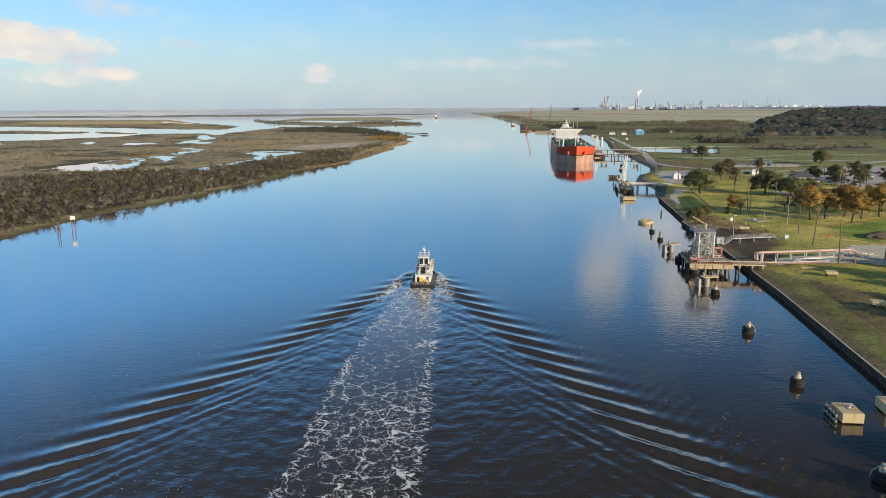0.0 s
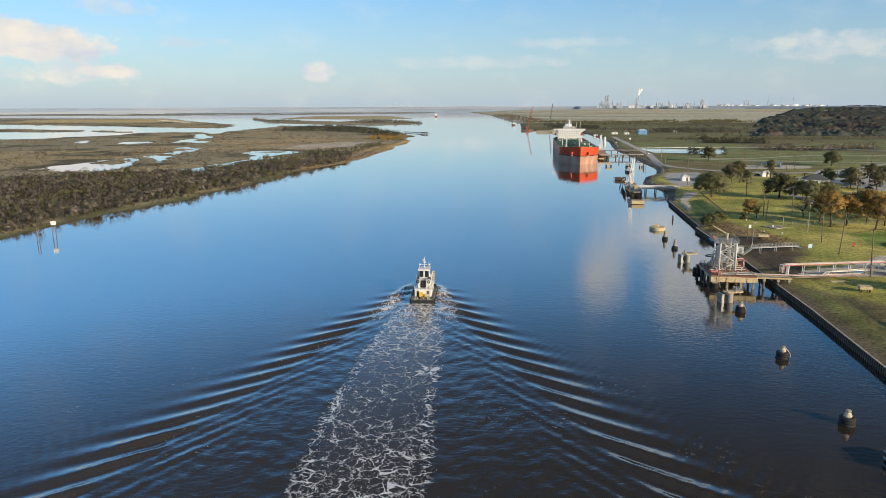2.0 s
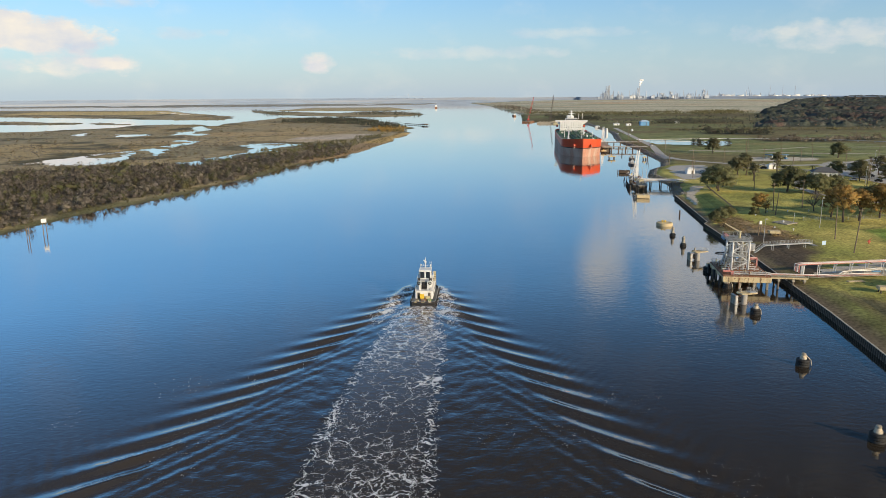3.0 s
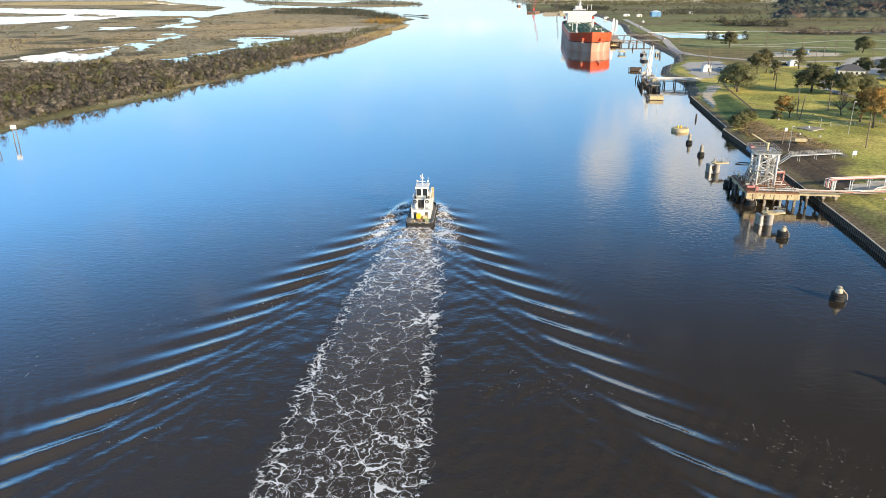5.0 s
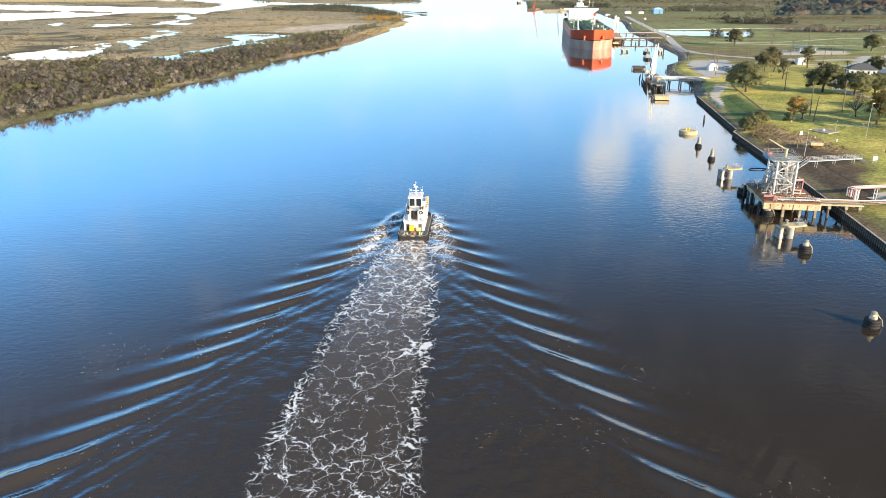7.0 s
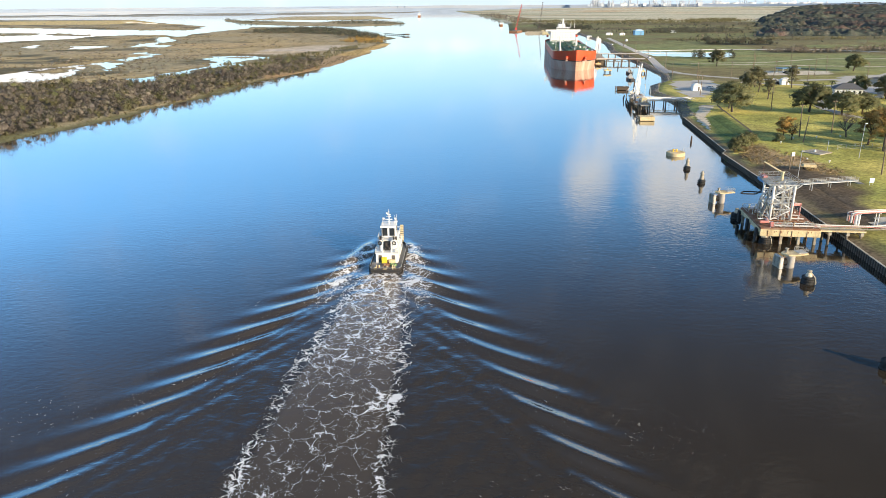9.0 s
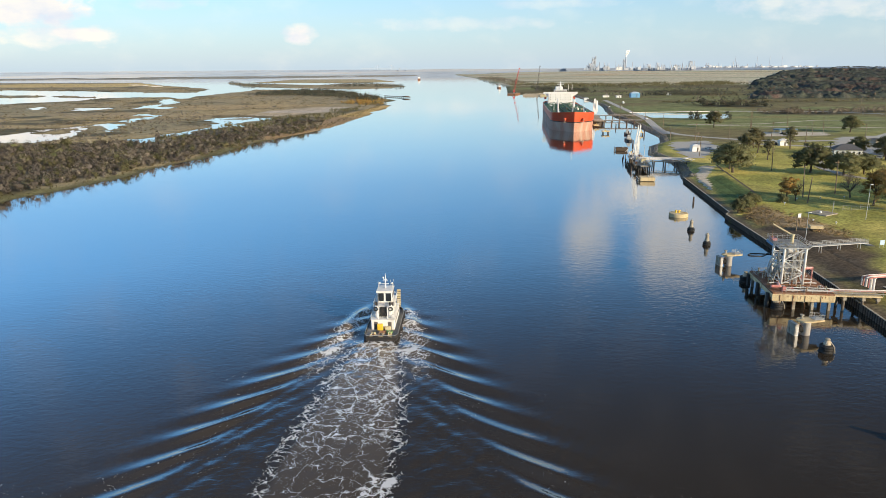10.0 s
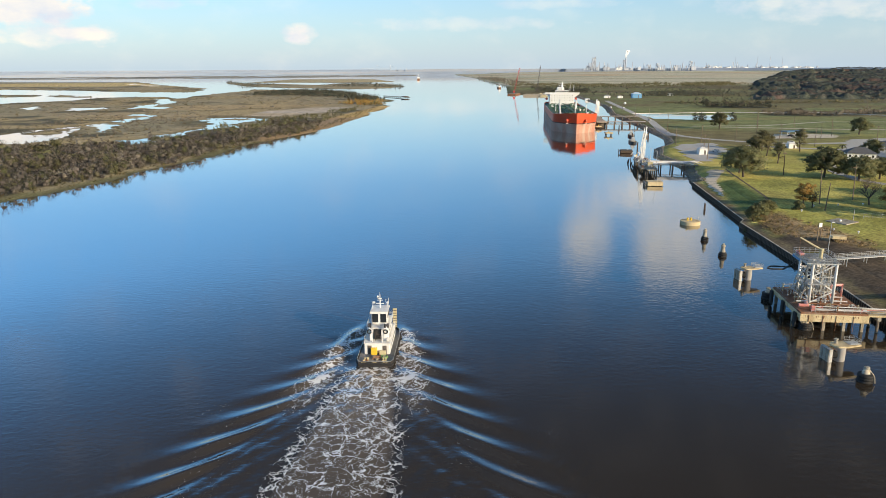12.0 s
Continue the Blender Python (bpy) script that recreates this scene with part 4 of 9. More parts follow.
    box(bm, 0, 11.9, 11.2, 0.9, 0.3, 0.15)
    rod(bm, (0, 11.9, 12.1), (0, 11.9, 12.6), 0.04, 5)
    bmesh.ops.create_uvsphere(bm, u_segments=10, v_segments=6, radius=0.24, matrix=Matrix.Translation((-0.5, 11.9, 11.6)))
    mast = part("mast", bm, W, T, "white signal mast")
    bm = bmesh.new()
    box(bm, 0.0, 11.6, 10.15, 1.8, 0.22, 0.16, bevel=0.04)
    part("radar_scanner", bm, W, mast)
    for x, y, hgt in ((-1.6, 11, 1.9), (1.5, 10.2, 2.6), (1.8, 12.4, 2.2), (-1.2, 13, 1.2)):
        bm = bmesh.new()
        rod(bm, (x, y, 9), (x, y, 9 + hgt), 0.035, 5)
        part("whip_aerial", bm, W, T)
    for x in (-1.5, 1.5):
        bm = bmesh.new()
        bmesh.ops.create_uvsphere(bm, u_segments=12, v_segments=8, radius=0.28, matrix=Matrix.Translation((x, 12.9, 9.9)))
        rod(bm, (x, 12.9, 9), (x, 12.9, 9.7), 0.06, 6)
        part("searchlight", bm, W, T)
    for x in (-1.55, 1.55):
        bm = bmesh.new()
        box(bm, x, 6.9, 4.95, 0.8, 1.3, 2.8, bevel=0.12)
        st = part("exhaust_stack", bm, W, T, "white funnel casing")
        bm = bmesh.new()
        rod(bm, (x, 6.9, 6.2), (x, 6.7, 7.2), 0.2, 10)
        part("exhaust_pipe", bm, M["paint_dark"], st, "sooty black exhaust pipe")
        bm = bmesh.new()
        ring(bm, 0, 0, 0, 0.42, 0.13, 16, 8)
        bmesh.ops.transform(bm, matrix=pose(x * 1.12, 6.1, 5.7, 90), verts=bm.verts)
        part("tyre_fender", bm, M["rubber"], T, "black tyre hung on the casing")
    bm = bmesh.new()
    for sx in (-0.5, 0.5):
        rod(bm, (sx, 4.6, 1.1), (sx, 8.0, 6.0), 0.07, 5)
    for i in range(13):
        f = (i + 0.5) / 13
        box(bm, 0, 4.6 + 3.4 * f, 1.1 + 4.9 * f, 1.0, 0.28, 0.05)
    part("stair", bm, M["paint_dark"], T, "dark steep steel stair")
    bm = bmesh.new()
    box(bm, 0, 7.2, 4.7, 1.7, 0.1, 2.2)
    part("engine_casing_grille", bm, M["paint_dark"], T, "dark louvred casing")
    for pts in ([(-2.75, 4.9, 3.6), (-2.75, 16.5, 3.6), (2.75, 16.5, 3.6), (2.75, 4.9, 3.6)], [(-2.4, 7.3, 6.0), (-2.4, 15.5, 6.0), (2.4, 15.5, 6.0), (2.4, 7.3, 6.0)]):
        bm = bmesh.new()
        rail(bm, pts, 1.0, 1.5, 0.03)
        part("railing", bm, W, T)
    for sx in (-1, 1):
        k = None
        bm = bmesh.new()
        box(bm, sx * 2.3, 20.1, 2.6, 0.9, 0.5, 6.8, bevel=0.06)
        k = part("push_knee", bm, M["buff"], T, "tall buff push knee at the bow")
        for i in range(9):
            bm = bmesh.new()
            box(bm, sx * 2.3, 19.8, 0.6 + i * 0.62, 1.0, 0.16, 0.14)
            part("rung", bm, M["deck_dark"], k)
    bm = bmesh.new()
    box(bm, -0.6, 4.35, 1.95, 1.3, 0.7, 1.5, bevel=0.08)
    part("deck_locker", bm, M["yellow"], T, "bright yellow deck locker")
    bm = bmesh.new()
    box(bm, 1.2, 4.4, 1.6, 1.4, 0.6, 1.0, bevel=0.08)
    part("deck_box", bm, M["buff"], T)
    for x in (-1.9, 1.9):
        bm = bmesh.new()
        for d in (-0.28, 0.28):
            rod(bm, (x + d, 1.6, 1.0), (x + d, 1.6, 1.75), 0.13, 8)
        box(bm, x, 1.6, 1.1, 1.1, 0.4, 0.14)
        part("bitts", bm, M["buff"], T, "buff double mooring bitts")
    bm = bmesh.new()
    for i in range(3):
        ring(bm, 1.7, 3.1, 1.15 + 0.13 * i, 0.75 - 0.06 * i, 0.08, 16, 6)
    part("coiled_hawser", bm, M["green_rope"], T, "green coiled hawser")
    bm = bmesh.new()
    rod(bm, (-0.5, 2.4, 1.5), (0.7, 2.4, 1.5), 0.35, 12)
    box(bm, 0.1, 2.4, 1.2, 1.7, 0.8, 0.3)
    part("winch", bm, M["rust"], T)
    for sx in (-1, 1):
        for y in (3.2, 7.5, 12, 16):
            bm = bmesh.new()
            ring(bm, 0, 0, 0, 0.5, 0.17, 16, 8)
            bmesh.ops.transform(bm, matrix=pose(sx * 3.98, y, 0.8, 0, 90), verts=bm.verts)
            part("tyre_fender", bm, M["rubber"], T)
    for sx in (-1, 1):
        bm = bmesh.new()
        box(bm, sx * 1.05, 5.55, 4.9, 0.22, 0.22, 2.9)
        rod(bm, (sx * 1.05, 5.55, 6.3), (sx * 1.05, 9.6, 6.3), 0.06, 6)
        part("gantry_post", bm, W, T)
    rt = random.Random(4)
    for i in range(12):
        bm = bmesh.new()
        x, y = rt.uniform(-2.6, 2.6), rt.uniform(1.0, 3.9)
        if i % 3:
            box(bm, x, y, 1.06 + 0.18, rt.uniform(0.25, 0.7), rt.uniform(0.25, 0.6), 0.36, rt.uniform(0, 60), bevel=0.04)
        else:
            ring(bm, x, y, 1.14, rt.uniform(0.2, 0.4), 0.07, 12, 6)
        part("deck_gear", bm, (M["concrete"], M["rust"], M["paint_dark"], M["buff"])[i % 4], T)
    for x, y, z in ((-2.3, 7.5, 3.6), (2.2, 6.2, 3.6), (-1.9, 8.2, 6.0), (2.0, 8.0, 6.0)):
        bm = bmesh.new()
        box(bm, x, y, z + 0.35, 0.6, 0.9, 0.7, bevel=0.06)
        part("vent_box", bm, W if y < 8 else M["deck_dark"], T)
    return T


build_tug()


# ---- the moored tanker ----
def build_tanker():
    S = thing("tanker", "orange-red oil tanker with worn boot topping, moored high in the water", "ship", pose(126.8, 667, 0, 0, 0, -6.9) @ Matrix.Diagonal((0.9, 1, 1, 1)))
    L, B = 232.0, 20.6
    st = np.array([0, 0.6, 1.6, 3.2, 5.5, 8.5, 12, 17, 23, 30, 40, 60, 100, 150, 190, 205, 218, 226, 232])

    def half(s, z):
        f = 35 - 0.9 * z
        fore = (1 - np.clip(1 - s / f, 0, 1) ** 2.25)
        aft = np.clip(1 - np.clip((s - 188) / 46, 0, 1) ** 2.2 * (0.75 if z < 7 else 0.25), 0, 1)
        return B * np.maximum(fore, 0.012) * aft

    def band(z_list, name, material, label):
        V, F = [], []
        nz = len(z_list)
        for s in st:
            for z in z_list:
                rake = -0.24 * max(0, z - 4) * math.exp(-s / 14)
                sheer = 2.2 * math.exp(-s / 15) if z > 13 else 0
                for sx in (-1, 1):
                    V.append((sx * float(half(s, z)), s + rake, z + sheer))
        n = len(st)
        idx = lambda i, j, k: (i * nz + j) * 2 + k
        for i in range(n - 1):
            for j in range(nz - 1):
                F.append((idx(i, j, 0), idx(i, j + 1, 0), idx(i + 1, j + 1, 0), idx(i + 1, j, 0)))
                F.append((idx(i, j, 1), idx(i + 1, j, 1), idx(i + 1, j + 1, 1), idx(i, j + 1, 1)))
        for i in (0, n - 1):
            for j in range(nz - 1):
                F.append((idx(i, j, 0), idx(i, j, 1), idx(i, j + 1, 1), idx(i, j + 1, 0)))
        ob = new(name, np_mesh(name, V, F, material, True))
        ob.parent = S
        return tagged(ob, label)

    band([-3, 0, 2, 4.5, 7.6], "lower_hull", M["antifoul"], "scraped pinkish-grey boot topping")
    band([7.6, 8.3], "draught_line", M["paint_dark"], "thin dark line above the boot topping")
    hull = band([8.3, 10, 12, 14.6], "upper_hull", M["red_hull"], "bright orange-red topsides")
    V = [(sx * float(half(s, 14)) * 0.985, s + 0.4, 13.2 + 1.4 * math.exp(-s / 15)) for s in st for sx in (-1, 1)]
    F = [(2 * i, 2 * i + 1, 2 * i + 3, 2 * i + 2) for i in range(len(st) - 1)]
    ob = new("main_deck", np_mesh("main_deck", V, F, M["deck_green"]))
    ob.parent = S
    tagged(ob, "dull green main deck")
    W = M["paint_white"]
    # anchors on their bolsters
    for sx in (-1, 1):
        bm = bmesh.new()
        bmesh.ops.create_uvsphere(bm, u_segments=14, v_segments=10, radius=1.35, matrix=Matrix.LocRotScale((sx * 8.6, 2.6, 10.4), None, (1, 0.9, 1)))
        bo = part("anchor_bolster", bm, M["red_hull"], hull, "", True)
        bm = bmesh.new()
        rod(bm, (sx * 8.6, 1.2, 10.6), (sx * 8.6, 1.0, 8.2), 0.22, 8)
        box(bm, sx * 8.6, 1.0, 8.2, 2.2, 0.5, 0.6, bevel=0.1)
        part("anchor", bm, M["antifoul"], bo)
    # forecastle gear
    for sx in (-1, 1):
        bm = bmesh.new()
        box(bm, sx * 4.5, 12, 15.2, 3.2, 2.4, 1.3, bevel=0.1)
        rod(bm, (sx * 4.5 - 2, 12, 15.6), (sx * 4.5 + 2, 12, 15.6), 0.8, 12)
        part("windlass", bm, M["deck_green"], S)
    bm = bmesh.new()
    rod(bm, (0.0, 19, 14), (0, 19, 23.5), 0.35, 10, 0.2)
    rod(bm, (-1.5, 19, 22), (1.5, 19, 22), 0.12, 6)
    box(bm, 0, 19, 23, 1.2, 1.2, 0.3)
    part("foremast", bm, W, S, "white foremast")
    bm = bmesh.new()
    rail(bm, [(-16, 26, 13.7), (-19.8, 36, 13.4), (-20.2, 60, 13.3), (-20.2, 150, 13.3), (-20.2, 186, 13.3)], 1.2, 6, 0.07)
    part("port_railing", bm, W, S)
    bm = bmesh.new()
    rail(bm, [(16, 26, 13.7), (19.8, 36, 13.4), (20.2, 60, 13.3), (20.2, 150, 13.3), (20.2, 186, 13.3)], 1.2, 6, 0.07)
    part("starboard_railing", bm, W, S)
    # cargo piping
    for i, x in enumerate((-6.5, -4.5, -2.5, 2.5, 4.5, 6.5)):
        bm = bmesh.new()
        pipe(bm, [(x, 30, 15.0 + 0.2 * (i % 2)), (x, 178, 15.0 + 0.2 * (i % 2))], 0.42, 8)
        part("cargo_pipe", bm, M["deck_green"], S)
    bm = bmesh.new()
    box(bm, 0, 104, 15.9, 1.6, 148, 0.2)
    part("catwalk", bm, M["deck_green"], S)
    rd = random.Random(77)
    for i in range(46):
        x, y, hh = rd.uniform(-17, 17), rd.uniform(30, 180), rd.uniform(0.7, 2.6)
        bm = bmesh.new()
        if i % 3:
            box(bm, x, y, 13.2 + hh / 2, rd.uniform(0.8, 3.0), rd.uniform(0.8, 3.5), hh, rd.uniform(0, 20), bevel=0.08)
        else:
            pipe(bm, [(x, y, 13.2), (x, y, 14 + hh), (x * 0.6, y, 14 + hh), (x * 0.6, y + 2, 13.6)], 0.28, 6)
        part("deck_fitting", bm, M["deck_green"] if i % 5 else M["concrete"], S)
    for y in range(40, 180, 14):
        bm = bmesh.new()
        box(bm, 0, y, 14.5, 16, 0.5, 0.5)
        for x in (-7.5, 0, 7.5):
            box(bm, x, y, 14.0, 0.4, 0.4, 1.6)
        part("pipe_support", bm, M["deck_green"], S)
    for y in (96, 99, 102, 105):
        bm = bmesh.new()
        pipe(bm, [(-17.5, y, 15.4), (17.5, y, 15.4)], 0.4, 8)
        part("manifold_pipe", bm, M["deck_green"], S)
    rs = random.Random(5)
    for y in range(34, 176, 12):
        for x in (-13, 12):
            bm = bmesh.new()
            lathe(bm, x + rs.uniform(-2, 2), y, [(0.9, 13.2), (0.9, 15.0), (1.1, 15.1), (1.1, 15.3)], 10)
            part("tank_hatch", bm, M["deck_green"] if rs.random() < 0.6 else W, S)
    for sx, jib in ((-9, 20), (8, 22)):
        bm = bmesh.new()
        lathe(bm, sx, 92, [(0.9, 13.2), (0.75, 20), (1.1, 20.2), (1.1, 22.2), (0.3, 22.6)], 12)
        box(bm, sx, 92, 21.2, 1.9, 2.6, 1.7, bevel=0.2)
        hc = part("hose_crane", bm, W, S, "white hose-handling crane")
        bm = bmesh.new()
        rod(bm, (sx, 93, 22), (sx, 93 + jib, 23.2), 0.35, 8, 0.2)
        part("jib", bm, W, hc)
    for x in (-15.5, -11, 13):
        bm = bmesh.new()
        lathe(bm, x, 44 if x > 0 else 58, [(0.32, 13.2), (0.28, 20), (0.45, 20.2), (0.4, 20.8)], 10)
        part("vent_post", bm, W, S)
    # accommodation block: one white face with rows of small windows, and wings to the full beam
    bm = bmesh.new()
    box(bm, 0, 194, 18.9, 29, 17, 11.6, bevel=0.2)
    acc = part("accommodation_block", bm, W, S, "white accommodation block")
    for k, z in enumerate((15.6, 18.3, 21.0, 23.4)):
        n = 9 if k else 6
        for i in range(n):
            bm = bmesh.new()
            box(bm, (i - (n - 1) / 2) * 3.0, 185.46, z, 0.6, 0.1, 0.75)
            part("window", bm, M["glass"], acc)
        bm = bmesh.new()
        box(bm, 0, 194, z + 1.25, 29.5, 17.5, 0.14)
        part("deck_edge", bm, W, acc)
    bm = bmesh.new()
    box(bm, 0, 189, 25.0, 41, 4.5, 0.6, bevel=0.08)
    box(bm, 0, 186.9, 25.9, 41, 0.3, 1.3)
    wing = part("bridge_wings", bm, W, S, "white bridge wings to the full beam")
    for sx in (-1, 1):
        bm = bmesh.new()
        prof = [(sx * 14.4, 21.2), (sx * 20.3, 24.7), (sx * 14.4, 24.7)]
        lo = [bm.verts.new((x, 188, z)) for x, z in prof]
        hi = [bm.verts.new((x, 190, z)) for x, z in prof]
        bm.faces.new(lo)
        bm.faces.new(hi[::-1])
        for i in range(3):
            bm.faces.new((lo[i], hi[i], hi[(i + 1) % 3], lo[(i + 1) % 3]))
        part("wing_bracket", bm, W, wing)
    bm = bmesh.new()
    box(bm, 0, 193, 26.9, 15, 10, 3.4, bevel=0.3)
    br = part("wheelhouse", bm, W, S)
    for i in range(7):
        bm = bmesh.new()
        box(bm, (i - 3) * 2.0, 187.96, 27.3, 1.6, 0.1, 1.1)
        part("window", bm, M["glass"], br)
    bm = bmesh.new()
    box(bm, 0, 193, 28.65, 16, 11, 0.25)
    part("monkey_island", bm, W, S)
    bm = bmesh.new()
    lathe(bm, 0, 193, [(1.6, 28), (1.0, 33), (0.5, 36.5), (0.2, 38)], 8)
    rod(bm, (-4, 193, 34), (4, 193, 34), 0.25, 6)
    rod(bm, (-2.5, 193, 36), (2.5, 193, 36), 0.2, 6)
    box(bm, 0, 191.5, 31.5, 4.2, 0.6, 0.7)
    part("radar_mast", bm, W, S, "white radar mast")
    bm = bmesh.new()
    box(bm, 0, 217, 24, 9, 8, 15, bevel=0.8)
    fn = part("funnel", bm, W, S, "white funnel behind the bridge")
    bm = bmesh.new()
    for x in (-2, 0, 2):
        rod(bm, (x, 217, 31), (x, 217.5, 33.5), 0.6, 8)
    part("exhaust_pipes", bm, M["paint_dark"], fn)
    for x in (9, 13.5):
        bm = bmesh.new()
        rod(bm, (x, 187, 28), (x, 187, 34.5), 0.3, 8)
        part("aerial_post", bm, W, S)
    for sx in (-1, 1):
        bm = bmesh.new()
        bmesh.ops.create_uvsphere(bm, u_segments=10, v_segments=8, radius=1.0, matrix=Matrix.LocRotScale((sx * 17.5, 200, 19.5), None, (1.5, 4.2, 1.4)))
        part("lifeboat", bm, M["red_hull"], S, "orange enclosed lifeboat", True)
    return S


build_tanker()


# ---- mooring dolphins in the water ----
def build_dolphin(m, group="mooring dolphins", seed=1):
    rs = random.Random(seed)
    D = thing("mooring_dolphin", "squat pile dolphin stacked with black tyres, rope on its bollard", "mooring dolphin", m, group)
    bm = bmesh.new()
    lathe(bm, 0, 0, [(0.85, -3), (0.85, 1.45), (0.8, 1.5), (0.2, 1.52)], 18)
    part("pile", bm, M["paint_dark"], D)
    for i in range(3):
        bm = bmesh.new()
        ring(bm, rs.uniform(-0.08, 0.08), rs.uniform(-0.08, 0.08), 0.12 + 0.54 * i, 1.02, 0.33, 22, 8)
        for dz in (-0.12, 0.0, 0.12):          # tread ribs
            ring(bm, 0, 0, 0.12 + 0.54 * i + dz, 1.32 - abs(dz) * 0.35, 0.035, 22, 5)
        part("tyre", bm, M["rubber"], D)
    bm = bmesh.new()
    lathe(bm, 0, 0, [(0.7, 1.5), (0.62, 1.62), (0.4, 1.9), (0.34, 2.4), (0.5, 2.52), (0.48, 2.72), (0.15, 2.8)], 14)
    box(bm, 0.35, 0.1, 1.85, 0.5, 0.36, 0.7, 30, bevel=0.06)
    box(bm, -0.4, -0.2, 1.75, 0.4, 0.4, 0.5, 10, bevel=0.06)
    part("bollard", bm, M["concrete"], D, "pale worn bollard with cleats")
    bm = bmesh.new()
    for i in range(5):
        ring(bm, rs.uniform(-0.05, 0.05), rs.uniform(-0.05, 0.05), 1.7 + 0.13 * i, 0.6 - 0.05 * i, 0.08, 14, 6)
    pipe(bm, [(0.3, -0.45, 2.3), (0.75, -0.85, 1.6), (0.8, -1.2, 1.35), (0.85, -1.45, 0.2)], 0.07, 6)
    part("rope", bm, M["shell"], D, "pale coiled rope")
    return D


first = build_dolphin(pose(80.3, 199.7, 0))
for x, y, r in ((74.8, 164.3, 40), (70.5, 131.3, 110), (65.2, 95.0, 200), (84.6, 245.2, 70), (83.0, 225.0, 10)):
    copy_thing(first, pose(x, y, 0, 0, 0, r))


def build_pile_bollard(x, y, s=1.0):
    D = thing("bollard_pile", "single dark tyre-ringed pile with a tall pale bollard", "mooring dolphin", pose(x, y, -0.75), "bollard piles")
    bm = bmesh.new()
    lathe(bm, 0, 0, [(1.05 * s, -3), (1.05 * s, 1.7), (1.15 * s, 1.8), (1.1 * s, 2.0), (0.3, 2.05)], 18)
    part("pile", bm, M["paint_dark"], D)
    for i in range(3):
        bm = bmesh.new()
        ring(bm, 0, 0, 0.25 + 0.55 * i, 1.15 * s, 0.26, 20, 8)
        part("tyre", bm, M["rubber"], D, "", True)
    bm = bmesh.new()
    lathe(bm, 0, 0, [(0.75, 2.0), (0.55, 2.9), (0.5, 3.6), (0.65, 3.7), (0.6, 4.0), (0.35, 4.1), (0.3, 4.5), (0.1, 4.6)], 14)
    part("bollard", bm, M["concrete"], D, "pale tapering bollard")
    return D


build_pile_bollard(89.7, 283.7, 0.85)
build_pile_bollard(91.9, 303.0, 0.85)


def build_breasting(m):
    D = thing("breasting_dolphin", "pale monopile breasting dolphin with fender panel and railed top", "breasting dolphin", m, "breasting dolphins")
    bm = bmesh.new()
    lathe(bm, 0, 0, [(1.0, -3), (1.0, 3.7), (1.05, 3.72), (1.05, 3.8)], 22)
    part("monopile", bm, M["pipe_white"], D, "pale rust-stained steel monopile", True)
    bm = bmesh.new()
    prism(bm, [(-1.9, -0.5), (-1.2, -1.3), (0.6, -1.5), (3.5, -0.9), (3.5, 1.3), (0.6, 1.5), (-1.2, 1.3), (-1.9, 0.5)], 3.8, 4.12)
    part("cap", bm, M["concrete_tan"], D, "tan concrete platform cap")
    bm = bmesh.new()
    box(bm, 2.4, 0.2, 4.17, 2.1, 1.9, 0.08)
    part("platform", bm, M["steel_grey"], D)
    bm = bmesh.new()
    rail(bm, [(1.4, -0.8, 4.1), (3.45, -0.8, 4.1), (3.45, 1.2, 4.1), (1.4, 1.2, 4.1)], 1.0, 1.0, 0.035)
    part("railing", bm, M["steel_grey"], D)
    bm = bmesh.new()
    box(bm, -2.5, 0.5, 1.9, 0.22, 2.8, 3.0, bevel=0.05)
    for y in (-0.8, 0.5, 1.8):
        box(bm, -2.2, y, 1.9, 0.5, 0.16, 3.0)
    for z in (0.5, 3.3):
        box(bm, -2.2, 0.5, z, 0.5, 2.6, 0.16)
    fp = part("fender_panel", bm, M["steel_grey"], D, "scuffed pale fender panel")
    bm = bmesh.new()
    for y in (-0.7, 0.2, 1.2):
        box(bm, -2.67, y + 0.25, 1.9, 0.1, 0.75, 2.8)
    part("facing_strips", bm, M["concrete"], fp)
    bm = bmesh.new()
    rod(bm, (-2.2, 0.2, 2.1), (-0.8, 0, 2.1), 0.5, 16, 0.85)
    part("cone_fender", bm, M["rubber"], D, "black rubber cone fender")
    bm = bmesh.new()
    for z in (0.6, 3.2):
        rod(bm, (-2.4, -0.6, z), (-0.5, -0.4, 3.4), 0.05, 5)
        rod(bm, (-2.4, 1.4, z), (-0.5, 0.5, 3.4), 0.05, 5)
    part("chains", bm, M["rust"], D)
    bm = bmesh.new()
    lathe(bm, -0.9, 0.2, [(0.4, 4.26), (0.25, 4.5), (0.25, 4.9), (0.42, 5.0), (0.4, 5.15)], 12)
    part("bollard", bm, M["concrete"], D)
    return D


bd = build_breasting(pose(80.9, 208.9, -0.85, 0, 0, 4))
copy_thing(bd, pose(86.6, 260.5, -0.85, 0, 0, 4))


